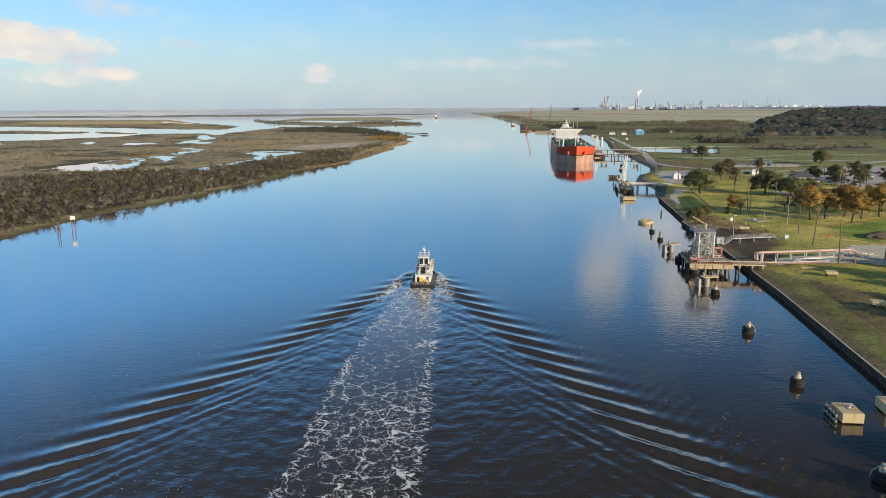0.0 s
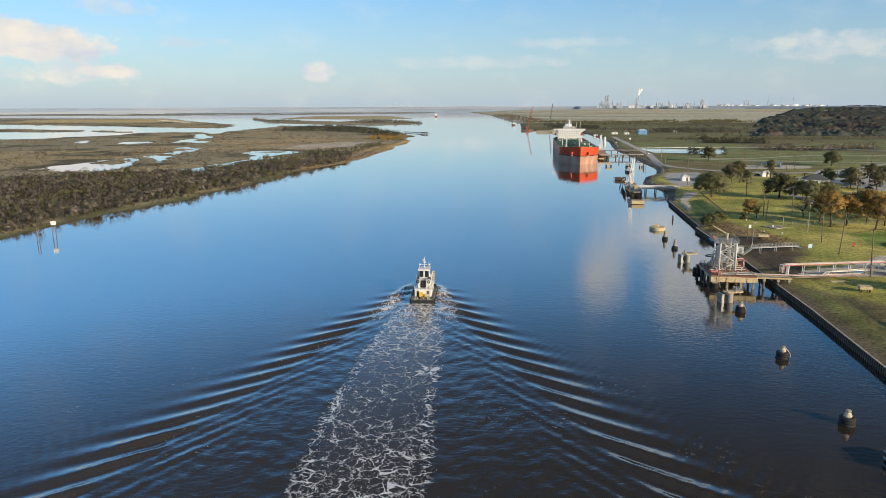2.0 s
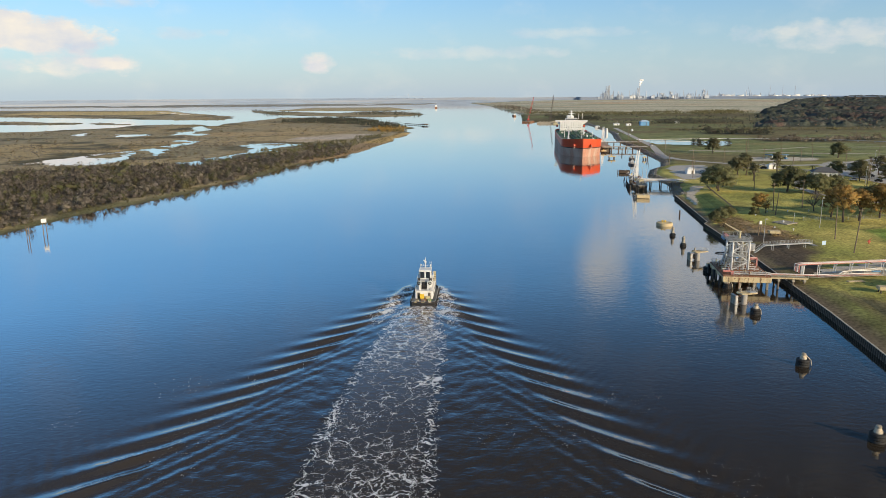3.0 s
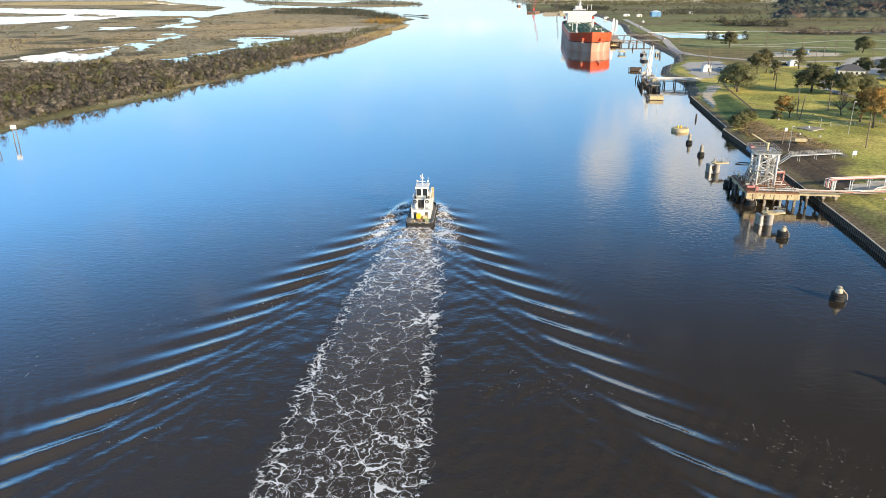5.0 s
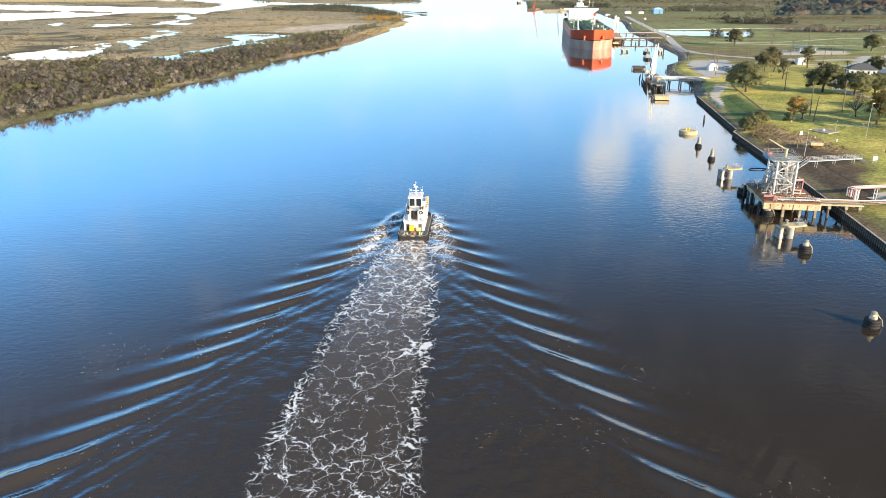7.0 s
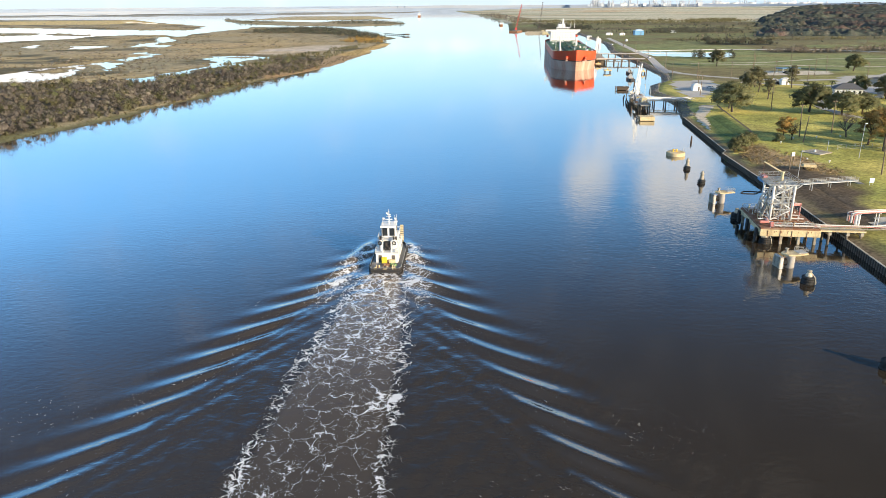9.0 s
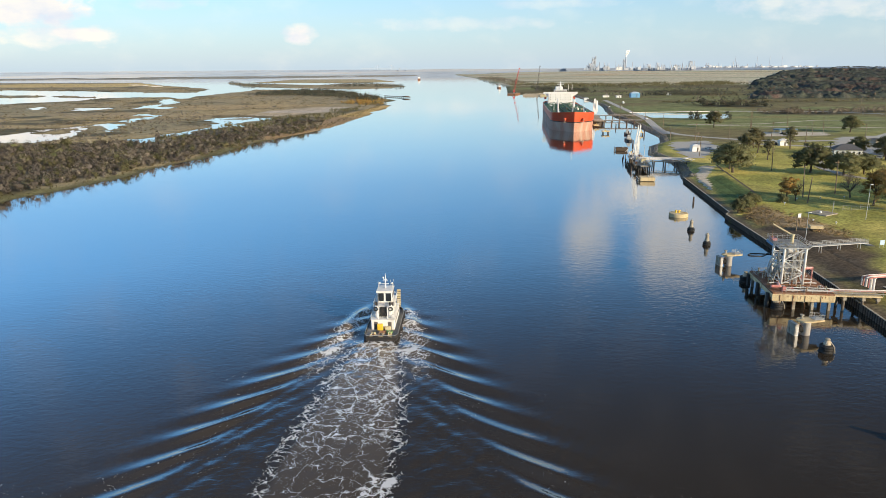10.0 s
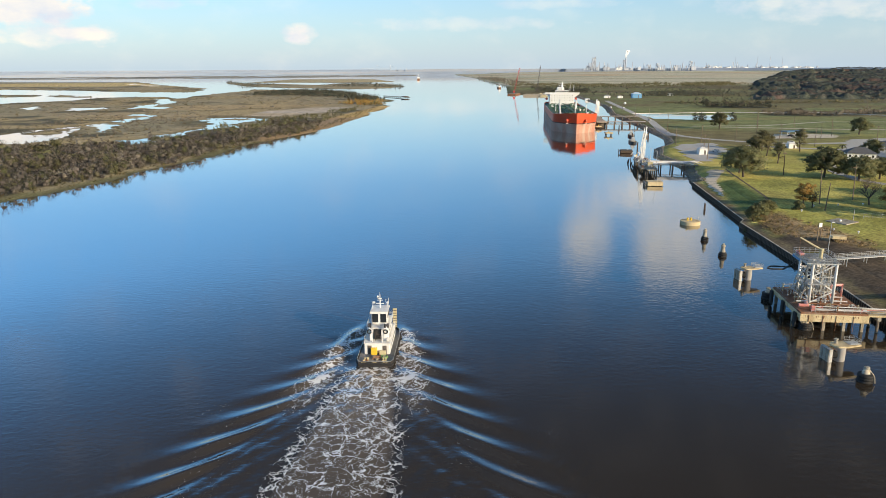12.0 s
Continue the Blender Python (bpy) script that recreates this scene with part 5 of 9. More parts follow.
def build_block(m, w, d, fender=True, label="", name="mooring_block", face="concrete_tan"):
    """A concrete cap on piles, with a timber and steel fender frame on the river side."""
    D = thing(name, label or "tan concrete mooring block on piles with a broken fender frame", "mooring dolphin", m)
    bm = bmesh.new()
    box(bm, 0, 0, 1.1, w, d, 1.8, bevel=0.08)
    part("cap", bm, M[face], D)
    for sx in (-1, 1):
        for sy in (-1, 0, 1):
            bm = bmesh.new()
            rod(bm, (sx * w * 0.36, sy * d * 0.36, -3), (sx * w * 0.36, sy * d * 0.36, 0.4), 0.3, 10)
            part("pile", bm, M["timber"], D)
    if fender:
        for sy in (-1, -0.33, 0.33, 1):
            bm = bmesh.new()
            box(bm, -w / 2 - 0.9, sy * d * 0.44, 0.5, 0.3, 0.3, 3.4)
            part("fender_post", bm, M["timber"], D)
        for z in (0.5, 1.6):
            bm = bmesh.new()
            box(bm, -w / 2 - 0.9, 0, z, 0.35, d, 0.28, rx=1.5)
            part("waler", bm, M["steel_grey"], D)
        bm = bmesh.new()
        for sy in (-0.8, 0, 0.8):
            box(bm, -w / 2 - 0.45, sy * d * 0.4, 1.4, 1.0, 0.22, 0.22)
        part("strut", bm, M["steel_grey"], D)
    bm = bmesh.new()
    rs = random.Random(3)
    for i in range(9):
        ring(bm, w * 0.12 + rs.uniform(-0.5, 0.6), d * 0.1 + rs.uniform(-0.8, 0.8), 2.05, rs.uniform(0.2, 0.45), 0.05, 10, 5)
    part("rope", bm, M["concrete"], D, "loose pale rope")
    bm = bmesh.new()
    lathe(bm, w * 0.1, d * 0.05, [(0.35, 2.0), (0.2, 2.2), (0.2, 2.45), (0.35, 2.55), (0.3, 2.65)], 10)
    part("bollard", bm, M["steel_grey"], D)
    return D


build_block(pose(71.7, 116.0, 0, 0, 0, -6), 3.7, 4.8)
build_block(pose(81.4, 119.0, 0, 0, 0, -9), 3.6, 4.4, False, "tan concrete mooring block beside the sheet pile wall")
build_block(pose(109.2, 408.5, 0, 0, 0, -8), 7.0, 6.4, True, "weathered square concrete dolphin with timber fenders")
build_block(pose(130.8, 533.0, 0, 0, 0, -12), 7.5, 7.0, True, "dark timber-faced square dolphin beyond the jetty", face="timber")

# The round concrete cell
D = thing("round_dolphin", "broad round concrete dolphin with a yellow bollard on top", "mooring dolphin", pose(95.9, 326.5, -0.6))
bm = bmesh.new()
lathe(bm, 0, 0, [(2.9, -3), (2.9, 0.4), (3.4, 0.45), (3.45, 0.6), (3.4, 1.7), (3.25, 1.85), (0.3, 1.9)], 40)
part("cap", bm, M["concrete_tan"], D)
bm = bmesh.new()
for x in (-0.9, 0.3):
    lathe(bm, x, 0.3, [(0.45, 1.85), (0.3, 2.1), (0.28, 2.5), (0.45, 2.65), (0.4, 2.8)], 12)
part("bollard", bm, M["yellow"], D, "yellow double bollard")
bm = bmesh.new()
rail(bm, [(2.6, -0.5, 1.85), (3.1, 0.4, 1.85)], 1.6, 1.0, 0.04)
part("ladder_rail", bm, M["steel_grey"], D)
bm = bmesh.new()
for i in range(5):
    rod(bm, (0.3 * math.cos(i * 1.26), 0.3 * math.sin(i * 1.26), -3), (0.1 * math.cos(i * 1.26), 0.1 * math.sin(i * 1.26), 2.2 + 0.2 * (i % 2)), 0.22, 8)
solo("pile_cluster", bm, M["timber"], "cluster of dark timber piles beside the sea wall", "pile", pose(111.0, 352, 0))


# ---- the near loading dock ----
def build_dock():
    K = pose(81.3, 224.4, 0, 0, 0, -8.5)          # local x from the river to the bank, y upstream
    P = thing("loading_dock", "rust-stained concrete loading dock on piles beside the river", "dock", K)
    bm = bmesh.new()
    box(bm, 6.7, 8.8, 3.75, 13.4, 17.6, 0.5, bevel=0.05)
    part("deck", bm, M["rust"], P, "rusty brown deck plates")
    for y in (0.1, 17.5):
        bm = bmesh.new()
        box(bm, 6.7, y, 2.85, 13.6, 0.7, 1.6, bevel=0.06)
        part("edge_beam", bm, M["concrete_tan"], P, "stained tan concrete beam")
    for x in (0.1, 13.3):
        bm = bmesh.new()
        box(bm, x, 8.8, 3.2, 0.7, 17.4, 0.9, bevel=0.06)
        part("edge_beam", bm, M["concrete_tan"], P)
    for y in (5.9, 11.7):
        bm = bmesh.new()
        box(bm, 6.7, y, 3.2, 12.6, 0.8, 0.6)
        part("cross_beam", bm, M["concrete"], P)
    for x in (0.8, 5, 9, 12.6):
        for y in (0.6, 5.9, 11.7, 17):
            bm = bmesh.new()
            box(bm, x, y, 0.2, 0.6, 0.6, 6.2, bevel=0.04)
            part("pile", bm, M["concrete"], P, "square concrete pile")
    for y in (1.5, 9, 16.5):
        bm = bmesh.new()
        box(bm, -0.5, y, 1.9, 0.5, 1.4, 3.2, bevel=0.15)
        part("rubber_fender", bm, M["rubber"], P)
    bm = bmesh.new()
    rail(bm, [(13.2, 13.5, 4.0), (13.2, 17.4, 4.0), (0.3, 17.4, 4.0), (0.3, 12, 4.0)], 1.05, 1.6, 0.035)
    part("railing", bm, M["steel_grey"], P)
    bm = bmesh.new()
    rail(bm, [(2.2, 0.2, 4.0), (13.4, 0.2, 4.0)], 0.9, 1.6, 0.035, 2)
    part("railing", bm, M["steel_grey"], P)
    for k, z in enumerate((4.35, 4.35, 4.7)):
        bm = bmesh.new()
        pipe(bm, [(3.4, 0.9 + 0.55 * k, z), (13.6, 0.9 + 0.55 * k, z)], 0.12, 8)
        part("deck_pipe", bm, M["steel_grey"] if k else M["pipe_white"], P)
    bm = bmesh.new()
    pipe(bm, [(0.6, 3.2, 4.5), (2.4, 3.2, 4.5), (2.4, 4.2, 4.9)], 0.35, 10)
    part("flanged_pipe", bm, M["pipe_pink"], P, "red-brown flanged pipe end")
    bm = bmesh.new()
    box(bm, 2.7, 1.1, 4.6, 0.8, 0.6, 1.1, bevel=0.05)
    part("cabinet", bm, M["pipe_pink"], P, "faded red cabinet")

    T = thing("loading_tower", "grey steel loading tower crowded with pipes, with a buff jib crane", "tower", K @ Matrix.Diagonal((0.88, 0.95, 1.03, 1)) @ Matrix.Translation((0.2, 0.5, -0.1)))
    G, Wt = M["steel_grey"], M["paint_white"]
    legs = [(3.6, 5.0), (9.0, 5.0), (3.6, 12.6), (9.0, 12.6)]
    for x, y in legs:
        bm = bmesh.new()
        rod(bm, (x, y, 4), (x, y, 13.2), 0.33, 14)
        rod(bm, (x, y, 4), (x, y, 4.2), 0.55, 14)
        part("leg", bm, Wt, T, "pale tubular leg", True)
    for z in (7.0, 10.0, 12.9):
        bm = bmesh.new()
        for a, b in ((0, 1), (2, 3), (0, 2), (1, 3)):
            rod(bm, (*legs[a], z), (*legs[b], z), 0.14, 6)
        part("girt", bm, G, T)
    for a, b, z0, z1 in ((0, 1, 4.4, 7), (1, 0, 7, 10), (0, 1, 10, 12.9), (1, 3, 4.4, 8.6), (3, 1, 8.6, 12.9), (0, 2, 4.4, 8.6), (2, 0, 8.6, 12.9), (2, 3, 7, 10), (3, 2, 10, 12.9)):
        bm = bmesh.new()
        rod(bm, (*legs[a], z0), (*legs[b], z1), 0.15, 6)
        part("brace", bm, Wt, T)
    bm = bmesh.new()
    for i in range(27):
        box(bm, 1.9 + 7.6 * i / 26, 8.6, 13.22, 0.07, 9.0, 0.06)
    for y in (4.1, 6.3, 8.6, 10.9, 13.1):
        box(bm, 5.7, y, 13.06, 7.8, 0.12, 0.2)
    for x in (1.8, 5.7, 9.6):
        box(bm, x, 8.6, 13.06, 0.12, 9.2, 0.2)
    part("top_platform", bm, G, T, "grey grating platform")
    bm = bmesh.new()
    rail(bm, [(1.8, 4.1, 13.25), (9.6, 4.1, 13.25), (9.6, 13.1, 13.25), (1.8, 13.1, 13.25), (1.8, 4.1, 13.25)], 1.1, 1.4, 0.035)
    part("railing", bm, G, T)
    bm = bmesh.new()
    box(bm, 1.3, 9.6, 13.0, 0.12, 4.5, 0.5)
    part("blue_panel", bm, M["blue"], T, "faded blue panel")
    bm = bmesh.new()
    box(bm, 5.2, 6.2, 8.6, 5.2, 4.2, 0.15)
    part("mid_platform", bm, G, T)
    bm = bmesh.new()
    rail(bm, [(2.6, 4.1, 8.7), (7.8, 4.1, 8.7), (7.8, 8.3, 8.7)], 1.0, 1.3, 0.03)
    part("railing", bm, G, T)
    # loading hoses, risers and valves
    rs = random.Random(11)
    for i in range(12):
        x, y = 2.6 + 0.6 * i, 6.2 + 0.9 * (i % 3) + rs.uniform(-0.3, 0.3)
        bm = bmesh.new()
        pipe(bm, [(x, y + 2.5, 4.3), (x, y + 2.5, 6.2 + 0.5 * (i % 2)), (x, y, 6.2 + 0.5 * (i % 2)), (x, y, 11.5 + 0.4 * (i % 3))], 0.15, 8)
        part("riser", bm, M["steel_grey"] if i % 3 else M["concrete"], T)
    for i in range(6):
        x = 1.9 + rs.uniform(-0.5, 0.5)
        y = 5.0 + 1.5 * i
        pts = [Vector((x + 1.6 - 1.6 * math.cos(a) * 0.9, y, 5.0 + 3.8 * math.sin(a) * (0.7 + 0.08 * i))) for a in np.linspace(0, math.pi, 9)]
        bm = bmesh.new()
        pipe(bm, pts, 0.13, 7)
        part("loading_hose", bm, M["steel_grey"] if i % 2 else M["concrete"], T, "looped loading hose")
    for k, z in enumerate((5.4, 6.1, 7.6, 9.2, 10.6, 11.8)):
        bm = bmesh.new()
        pipe(bm, [(2.4 + 0.3 * k, 4.6, z), (2.4 + 0.3 * k, 13.4 - 0.4 * k, z), (8.6, 13.4 - 0.4 * k, z), (8.6, 10, z - 0.9)], 0.12, 7)
        part("level_pipe", bm, (M["steel_grey"], M["pipe_white"], M["buff"])[k % 3], T)
    for i in range(16):
        bm = bmesh.new()
        a, b = Vector((rs.uniform(3, 9), rs.uniform(5, 12.5), rs.uniform(5, 12))), Vector((rs.uniform(-1.5, 1.5), rs.uniform(-2, 2), rs.uniform(-2, 2)))
        rod(bm, a, a + b, 0.06, 5)
        part("conduit", bm, G, T)
    for i in range(44):
        x, y = rs.uniform(0.9, 12.5), rs.uniform(3.6, 16)
        bm = bmesh.new()
        lathe(bm, x, y, [(0.22, 4.0), (0.14, 4.2), (0.14, 4.8), (0.26, 4.85), (0.26, 5.0), (0.1, 5.05), (0.1, 5.4)], 8)
        ring(bm, x, y, 5.45, 0.24, 0.04, 10, 5)
        part("valve", bm, (M["buff"], M["rust"], M["steel_grey"], M["pipe_white"])[i % 4], T)
    for i in range(8):
        y = 4.2 + 1.5 * i
        bm = bmesh.new()
        pipe(bm, [(rs.uniform(0.9, 2), y, 4.5), (8 + rs.uniform(0, 3), y + rs.uniform(-0.5, 0.5), 4.5 + 0.2 * (i % 2)), (12.8, y, 4.5 + 0.2 * (i % 2))], 0.15, 7)
        part("header_pipe", bm, M["pipe_white"] if i % 2 else M["rust"], T)
    bm = bmesh.new()
    for sx in (5.9, 6.6):
        rod(bm, (sx, 4.6, 4), (sx, 4.6, 14.2), 0.05, 5)
    for i in range(32):
        rod(bm, (5.9, 4.6, 4.2 + 0.3 * i), (6.6, 4.6, 4.2 + 0.3 * i), 0.03, 5)
    part("ladder", bm, G, T)
    bm = bmesh.new()
    lathe(bm, 6.4, 8.2, [(0.5, 13.3), (0.42, 13.5), (0.42, 15.0), (0.55, 15.1), (0.5, 15.4)], 14)
    cr = part("jib_crane", bm, M["buff"], T, "buff pedestal jib crane")
    bm = bmesh.new()
    rod(bm, (6.6, 8.3, 15.0), (1.6, 9.4, 17.4), 0.24, 8, 0.16)
    part("jib", bm, M["buff"], cr)
    bm = bmesh.new()
    rod(bm, (1.7, 9.4, 17.3), (1.7, 9.4, 14.6), 0.03, 5)
    box(bm, 1.7, 9.4, 14.5, 0.3, 0.2, 0.5)
    part("hook", bm, M["rust"], cr)
    bm = bmesh.new()
    box(bm, 2.6, 11.0, 13.7, 1.2, 2.6, 0.6, bevel=0.1)
    part("pump_box", bm, M["pipe_pink"], T, "faded red equipment box")
    for dx, c in ((0, "pipe_pink"), (0.9, "pipe_pink")):
        bm = bmesh.new()
        pipe(bm, [(10.2 + dx, 9 + 2.5 * dx, 4.4), (10.2 + dx, 9 + 2.5 * dx, 7.4 - dx), (13 + dx, 9.5 + 2.5 * dx, 7.4 - dx), (13 + dx, 9.5 + 2.5 * dx, 4.3)], 0.16, 8)
        part("pipe_loop", bm, M[c], T, "red expansion loop")

    for i in range(26):
        x, y = rs.uniform(3.0, 12.8), rs.uniform(0.6, 3.4)
        bm = bmesh.new()
        if i % 3 == 0:
            pipe(bm, [(x, y, 4.0), (x, y, 4.6 + rs.uniform(0, 0.7)), (x + rs.uniform(-0.9, 0.9), y + rs.uniform(-0.3, 0.5), 4.6), (x + rs.uniform(0.4, 1.2), y + 0.4, 4.05)], 0.08, 6)
        elif i % 3 == 1:
            box(bm, x, y, 4.15, rs.uniform(0.3, 1.0), rs.uniform(0.3, 0.7), 0.3, rs.uniform(0, 30), bevel=0.03)
        else:
            lathe(bm, x, y, [(0.16, 4.0), (0.1, 4.1), (0.1, 4.7), (0.18, 4.72), (0.18, 4.85)], 8)
        part("deck_fitting", bm, (M["steel_grey"], M["rust"], M["buff"], M["concrete"], M["pipe_pink"])[i % 5], P)
    for i in range(14):
        x, top, lng, wd = rs.uniform(0.6, 13.2), rs.uniform(3.3, 3.5), rs.uniform(0.25, 1.0), rs.uniform(0.05, 0.14)
        bm = bmesh.new()          # a run of rust, narrowing downwards
        vs = [bm.verts.new((x + dx, dy, zz)) for dy in (-0.27, -0.25) for dx, zz in ((-wd, top), (-wd * 0.5, top - lng * 0.6), (0, top - lng), (wd * 0.6, top - lng * 0.5), (wd, top))]
        bm.faces.new(vs[:5])
        bm.faces.new(vs[:4:-1])
        for k in range(5):
            bm.faces.new((vs[k], vs[(k + 1) % 5], vs[(k + 1) % 5 + 5], vs[k + 5]))
        bmesh.ops.recalc_face_normals(bm, faces=bm.faces)
        part("rust_streak", bm, M["rust"] if i % 3 else M["concrete"], P)
    for x in (1.6, 4.4, 7.0, 10.4):
        bm = bmesh.new()
        rod(bm, (x, -0.3, 3.5), (x, -0.4, 0.2), 0.06, 5)
        part("hanging_chain", bm, M["rust"], P)
    # trestle to the bank
    R = thing("pipe_trestle", "concrete trestle carrying pipes from the dock to the bank", "trestle", K)
    bm = bmesh.new()
    box(bm, 18.4, 2.2, 3.55, 10.2, 4.2, 0.35, bevel=0.05)
    part("deck", bm, M["concrete_tan"], R)
    for x in (15.5, 19.5, 22.6):
        bm = bmesh.new()
        box(bm, x, 2.2, 3.0, 0.7, 4.8, 0.7)
        part("cap_beam", bm, M["concrete"], R)
        for y in (0.4, 4.0):
            bm = bmesh.new()
            rod(bm, (x, y, -3), (x, y, 2.8), 0.3, 10)
            part("pile", bm, M["concrete_dark"], R)
    for k, (y, r, c) in enumerate(((0.6, 0.1, "concrete"), (2.0, 0.09, "pipe_pink"), (3.4, 0.16, "pipe_white"))):
        z = 4.1 + 0.12 * (k % 2)
        bm = bmesh.new()
        pipe(bm, [(13.5, y, z), (24.5, y, z), (27, y + 0.9, 3.9), (46, y + 5.5, 3.9)], r, 8)
        part("pipe", bm, M[c], R)
    bm = bmesh.new()
    rail(bm, [(13.6, 0.0, 3.8), (23.5, 0.0, 3.8)], 1.0, 1.6, 0.035, 2)
    part("railing", bm, G, R)

    # covered-height pipe bridge behind
    A = thing("pipe_bridge", "long pale pipe bridge with faded red pipes on pale posts", "pipe rack", K)
    for x in range(0, 33, 5):
        bm = bmesh.new()
        for dy in (0, 1.4):
            rod(bm, (24 + x, 6.0 + dy + 0.28 * x, 2.5), (24 + x, 6.0 + dy + 0.28 * x, 6.2), 0.3 if x == 0 else 0.12, 8)
        box(bm, 24 + x, 6.7 + 0.28 * x, 6.25, 0.2, 2.0, 0.2, 15)
        part("bent", bm, Wt, A)
    for k, (dy, c, r) in enumerate(((-0.6, "pipe_pink", 0.14), (0.2, "pipe_white", 0.26), (1.0, "pipe_pink", 0.14), (1.5, "pipe_white", 0.16))):
        bm = bmesh.new()
        pipe(bm, [(22.5 - 0.2 * k, 5.8 + dy, 4.2), (22.5 - 0.2 * k, 5.8 + dy, 6.3), (23.4, 6.0 + dy, 6.6), (55, 14.9 + dy, 6.6), (57, 15.4 + dy, 5.5), (57, 15.4 + dy, 4.0)], r, 9)
        part("pipe", bm, M[c], A)
    # low pipes on sleepers, into the yard
    Y = thing("yard_pipework", "low yard pipework with bends and valves on stanchions", "pipe rack", K)
    for k in range(4):
        bm = bmesh.new()
        pipe(bm, [(30 + k, 4.2 + 0.7 * k, 3.9), (33 + k, 4.4 + 0.7 * k, 3.9), (34.5 + k, 5 + 0.7 * k, 5.0), (48, 9 + 0.9 * k, 5.0), (66, 4 + 0.8 * k, 4.9), (86, -6 + 0.7 * k, 4.4)], 0.13, 8)
        part("pipe", bm, M["concrete"] if k % 2 else M["steel_grey"], Y)
    for x, y in ((37, 7), (42, 8.5), (48, 10.5), (54, 9), (60, 7.3), (66, 5.5), (73, 2), (80, -2)):
        bm = bmesh.new()
        box(bm, x, y, 3.9, 0.25, 0.25, 2.4)
        box(bm, x, y, 4.75, 0.25, 3.0, 0.2)
        part("stanchion", bm, G, Y)
    for i in range(22):
        x, y = 50 + rs.uniform(0, 14), 13 + rs.uniform(-1, 9)
        bm = bmesh.new()
        pipe(bm, [(x, y, 3.0), (x, y, 4.0 + rs.uniform(0, 0.8)), (x + rs.uniform(1, 3), y + rs.uniform(-1, 1), 4.0)], 0.16, 7)
        box(bm, x, y, 4.1, 0.5, 0.5, 0.5, bevel=0.08)
        part("valve_set", bm, (M["pipe_white"], M["buff"], M["steel_grey"])[i % 3], Y)
    bm = bmesh.new()
    rail(bm, [(47, 18, 3.1), (58, 21, 3.1)], 1.1, 1.8, 0.05, 2)
    part("guard_rail", bm, M["buff"], Y)
    bm = bmesh.new()
    box(bm, 45, 8.2, 4.6, 2.2, 1.2, 0.2)
    part("blue_cover", bm, M["blue"], Y, "pale blue cover plate")
    return K


build_dock()

# bank walkway, hut, signs
Wk = thing("bank_walkway", "grey steel walkway with railings and stair over the bank", "walkway")
bm = bmesh.new()
box(bm, 119.3, 264.1, 4.75, 18.4, 1.5, 0.22, 11)
part("deck", bm, M["steel_grey"], Wk)
for s in (-0.72, 0.72):
    bm = bmesh.new()
    rail(bm, [(110.4 - s * 0.19, 262.35 + s, 4.85), (128.3 - s * 0.19, 265.85 + s, 4.85)], 1.05, 1.4, 0.045)
    part("railing", bm, M["steel_grey"], Wk)
for x in (113.5, 119.5, 126):
    bm = bmesh.new()
    for s in (-0.6, 0.6):
        rod(bm, (x, 264.1 + (x - 119.3) * 0.194 + s, 2.2), (x, 264.1 + (x - 119.3) * 0.194 + s, 4.7), 0.1, 6)
    part("post", bm, M["steel_grey"], Wk)
bm = bmesh.new()
for s in (-0.6, 0.6):
    rod(bm, (110.5, 262.4 + s, 4.7), (106.6, 261.6 + s, 2.3), 0.12, 6)
    rod(bm, (110.5, 262.4 + s, 5.7), (106.6, 261.6 + s, 3.3), 0.05, 6)
for i in range(12):
    f = (i + 0.5) / 12
    box(bm, 110.5 - 3.9 * f, 262.4 - 0.8 * f, 4.7 - 2.4 * f, 0.32, 1.2, 0.05, 11)
part("stair", bm, M["steel_grey"], Wk)
H = thing("equipment_hut", "small white metal equipment hut on the bank", "hut", pose(106.9, 265.2, 2.2, 0, 0, -8))
bm = bmesh.new()
box(bm, 0, 0, 1.2, 2.6, 2.0, 2.4, bevel=0.05)
part("body", bm, M["paint_white"], H)
bm = bmesh.new()
box(bm, 0, 0, 2.47, 2.9, 2.3, 0.12)
part("roof", bm, M["steel_grey"], H)
bm = bmesh.new()
box(bm, 0.2, -1.02, 1.1, 0.9, 0.06, 2.0)
part("door", bm, M["steel_grey"], H)


def bank_block(x, y, w, d, lab):
    z = gz(x, y)
    B = thing("concrete_block", lab, "concrete block", pose(x, y, z, 0, 0, -12))
    bm = bmesh.new()
    box(bm, 0, 0, 1.35, w, d, 0.9, bevel=0.06)
    part("cap", bm, M["concrete_tan"], B)
    for sx in (-1, 1):
        for sy in (-1, 1):
            bm = bmesh.new()
            rod(bm, (sx * w * 0.33, sy * d * 0.33, -0.3), (sx * w * 0.33, sy * d * 0.33, 0.95), 0.22, 8)
            part("pile", bm, M["timber"], B)


bank_block(112.4, 174.5, 3.4, 2.6, "old tan concrete block standing on short piles")
bank_block(118.4, 207.8, 3.3, 2.5, "cracked concrete pile cap on the grass bank")
bank_block(125.3, 287.0, 4.0, 2.6, "tan concrete block on short piles in dry weeds")
bm = bmesh.new()
box(bm, 0, 0, 0.2, 5, 1.4, 1.2, bevel=0.1)
solo("retaining_block", bm, M["concrete_tan"], "low tan concrete retaining block by the pipes", "concrete block", pose(117.5, 219.5, 2.6, 0, 0, 4))
Sg = thing("board_sign", "white board on two weathered posts on the bank", "sign", pose(120.4, 288.6, gz(120.4, 288.6), 0, 0, 10))
for sx in (-0.5, 0.5):
    bm = bmesh.new()
    box(bm, sx, 0, 2.6, 0.22, 0.22, 5.4)
    part("post", bm, M["pole"], Sg)
bm = bmesh.new()
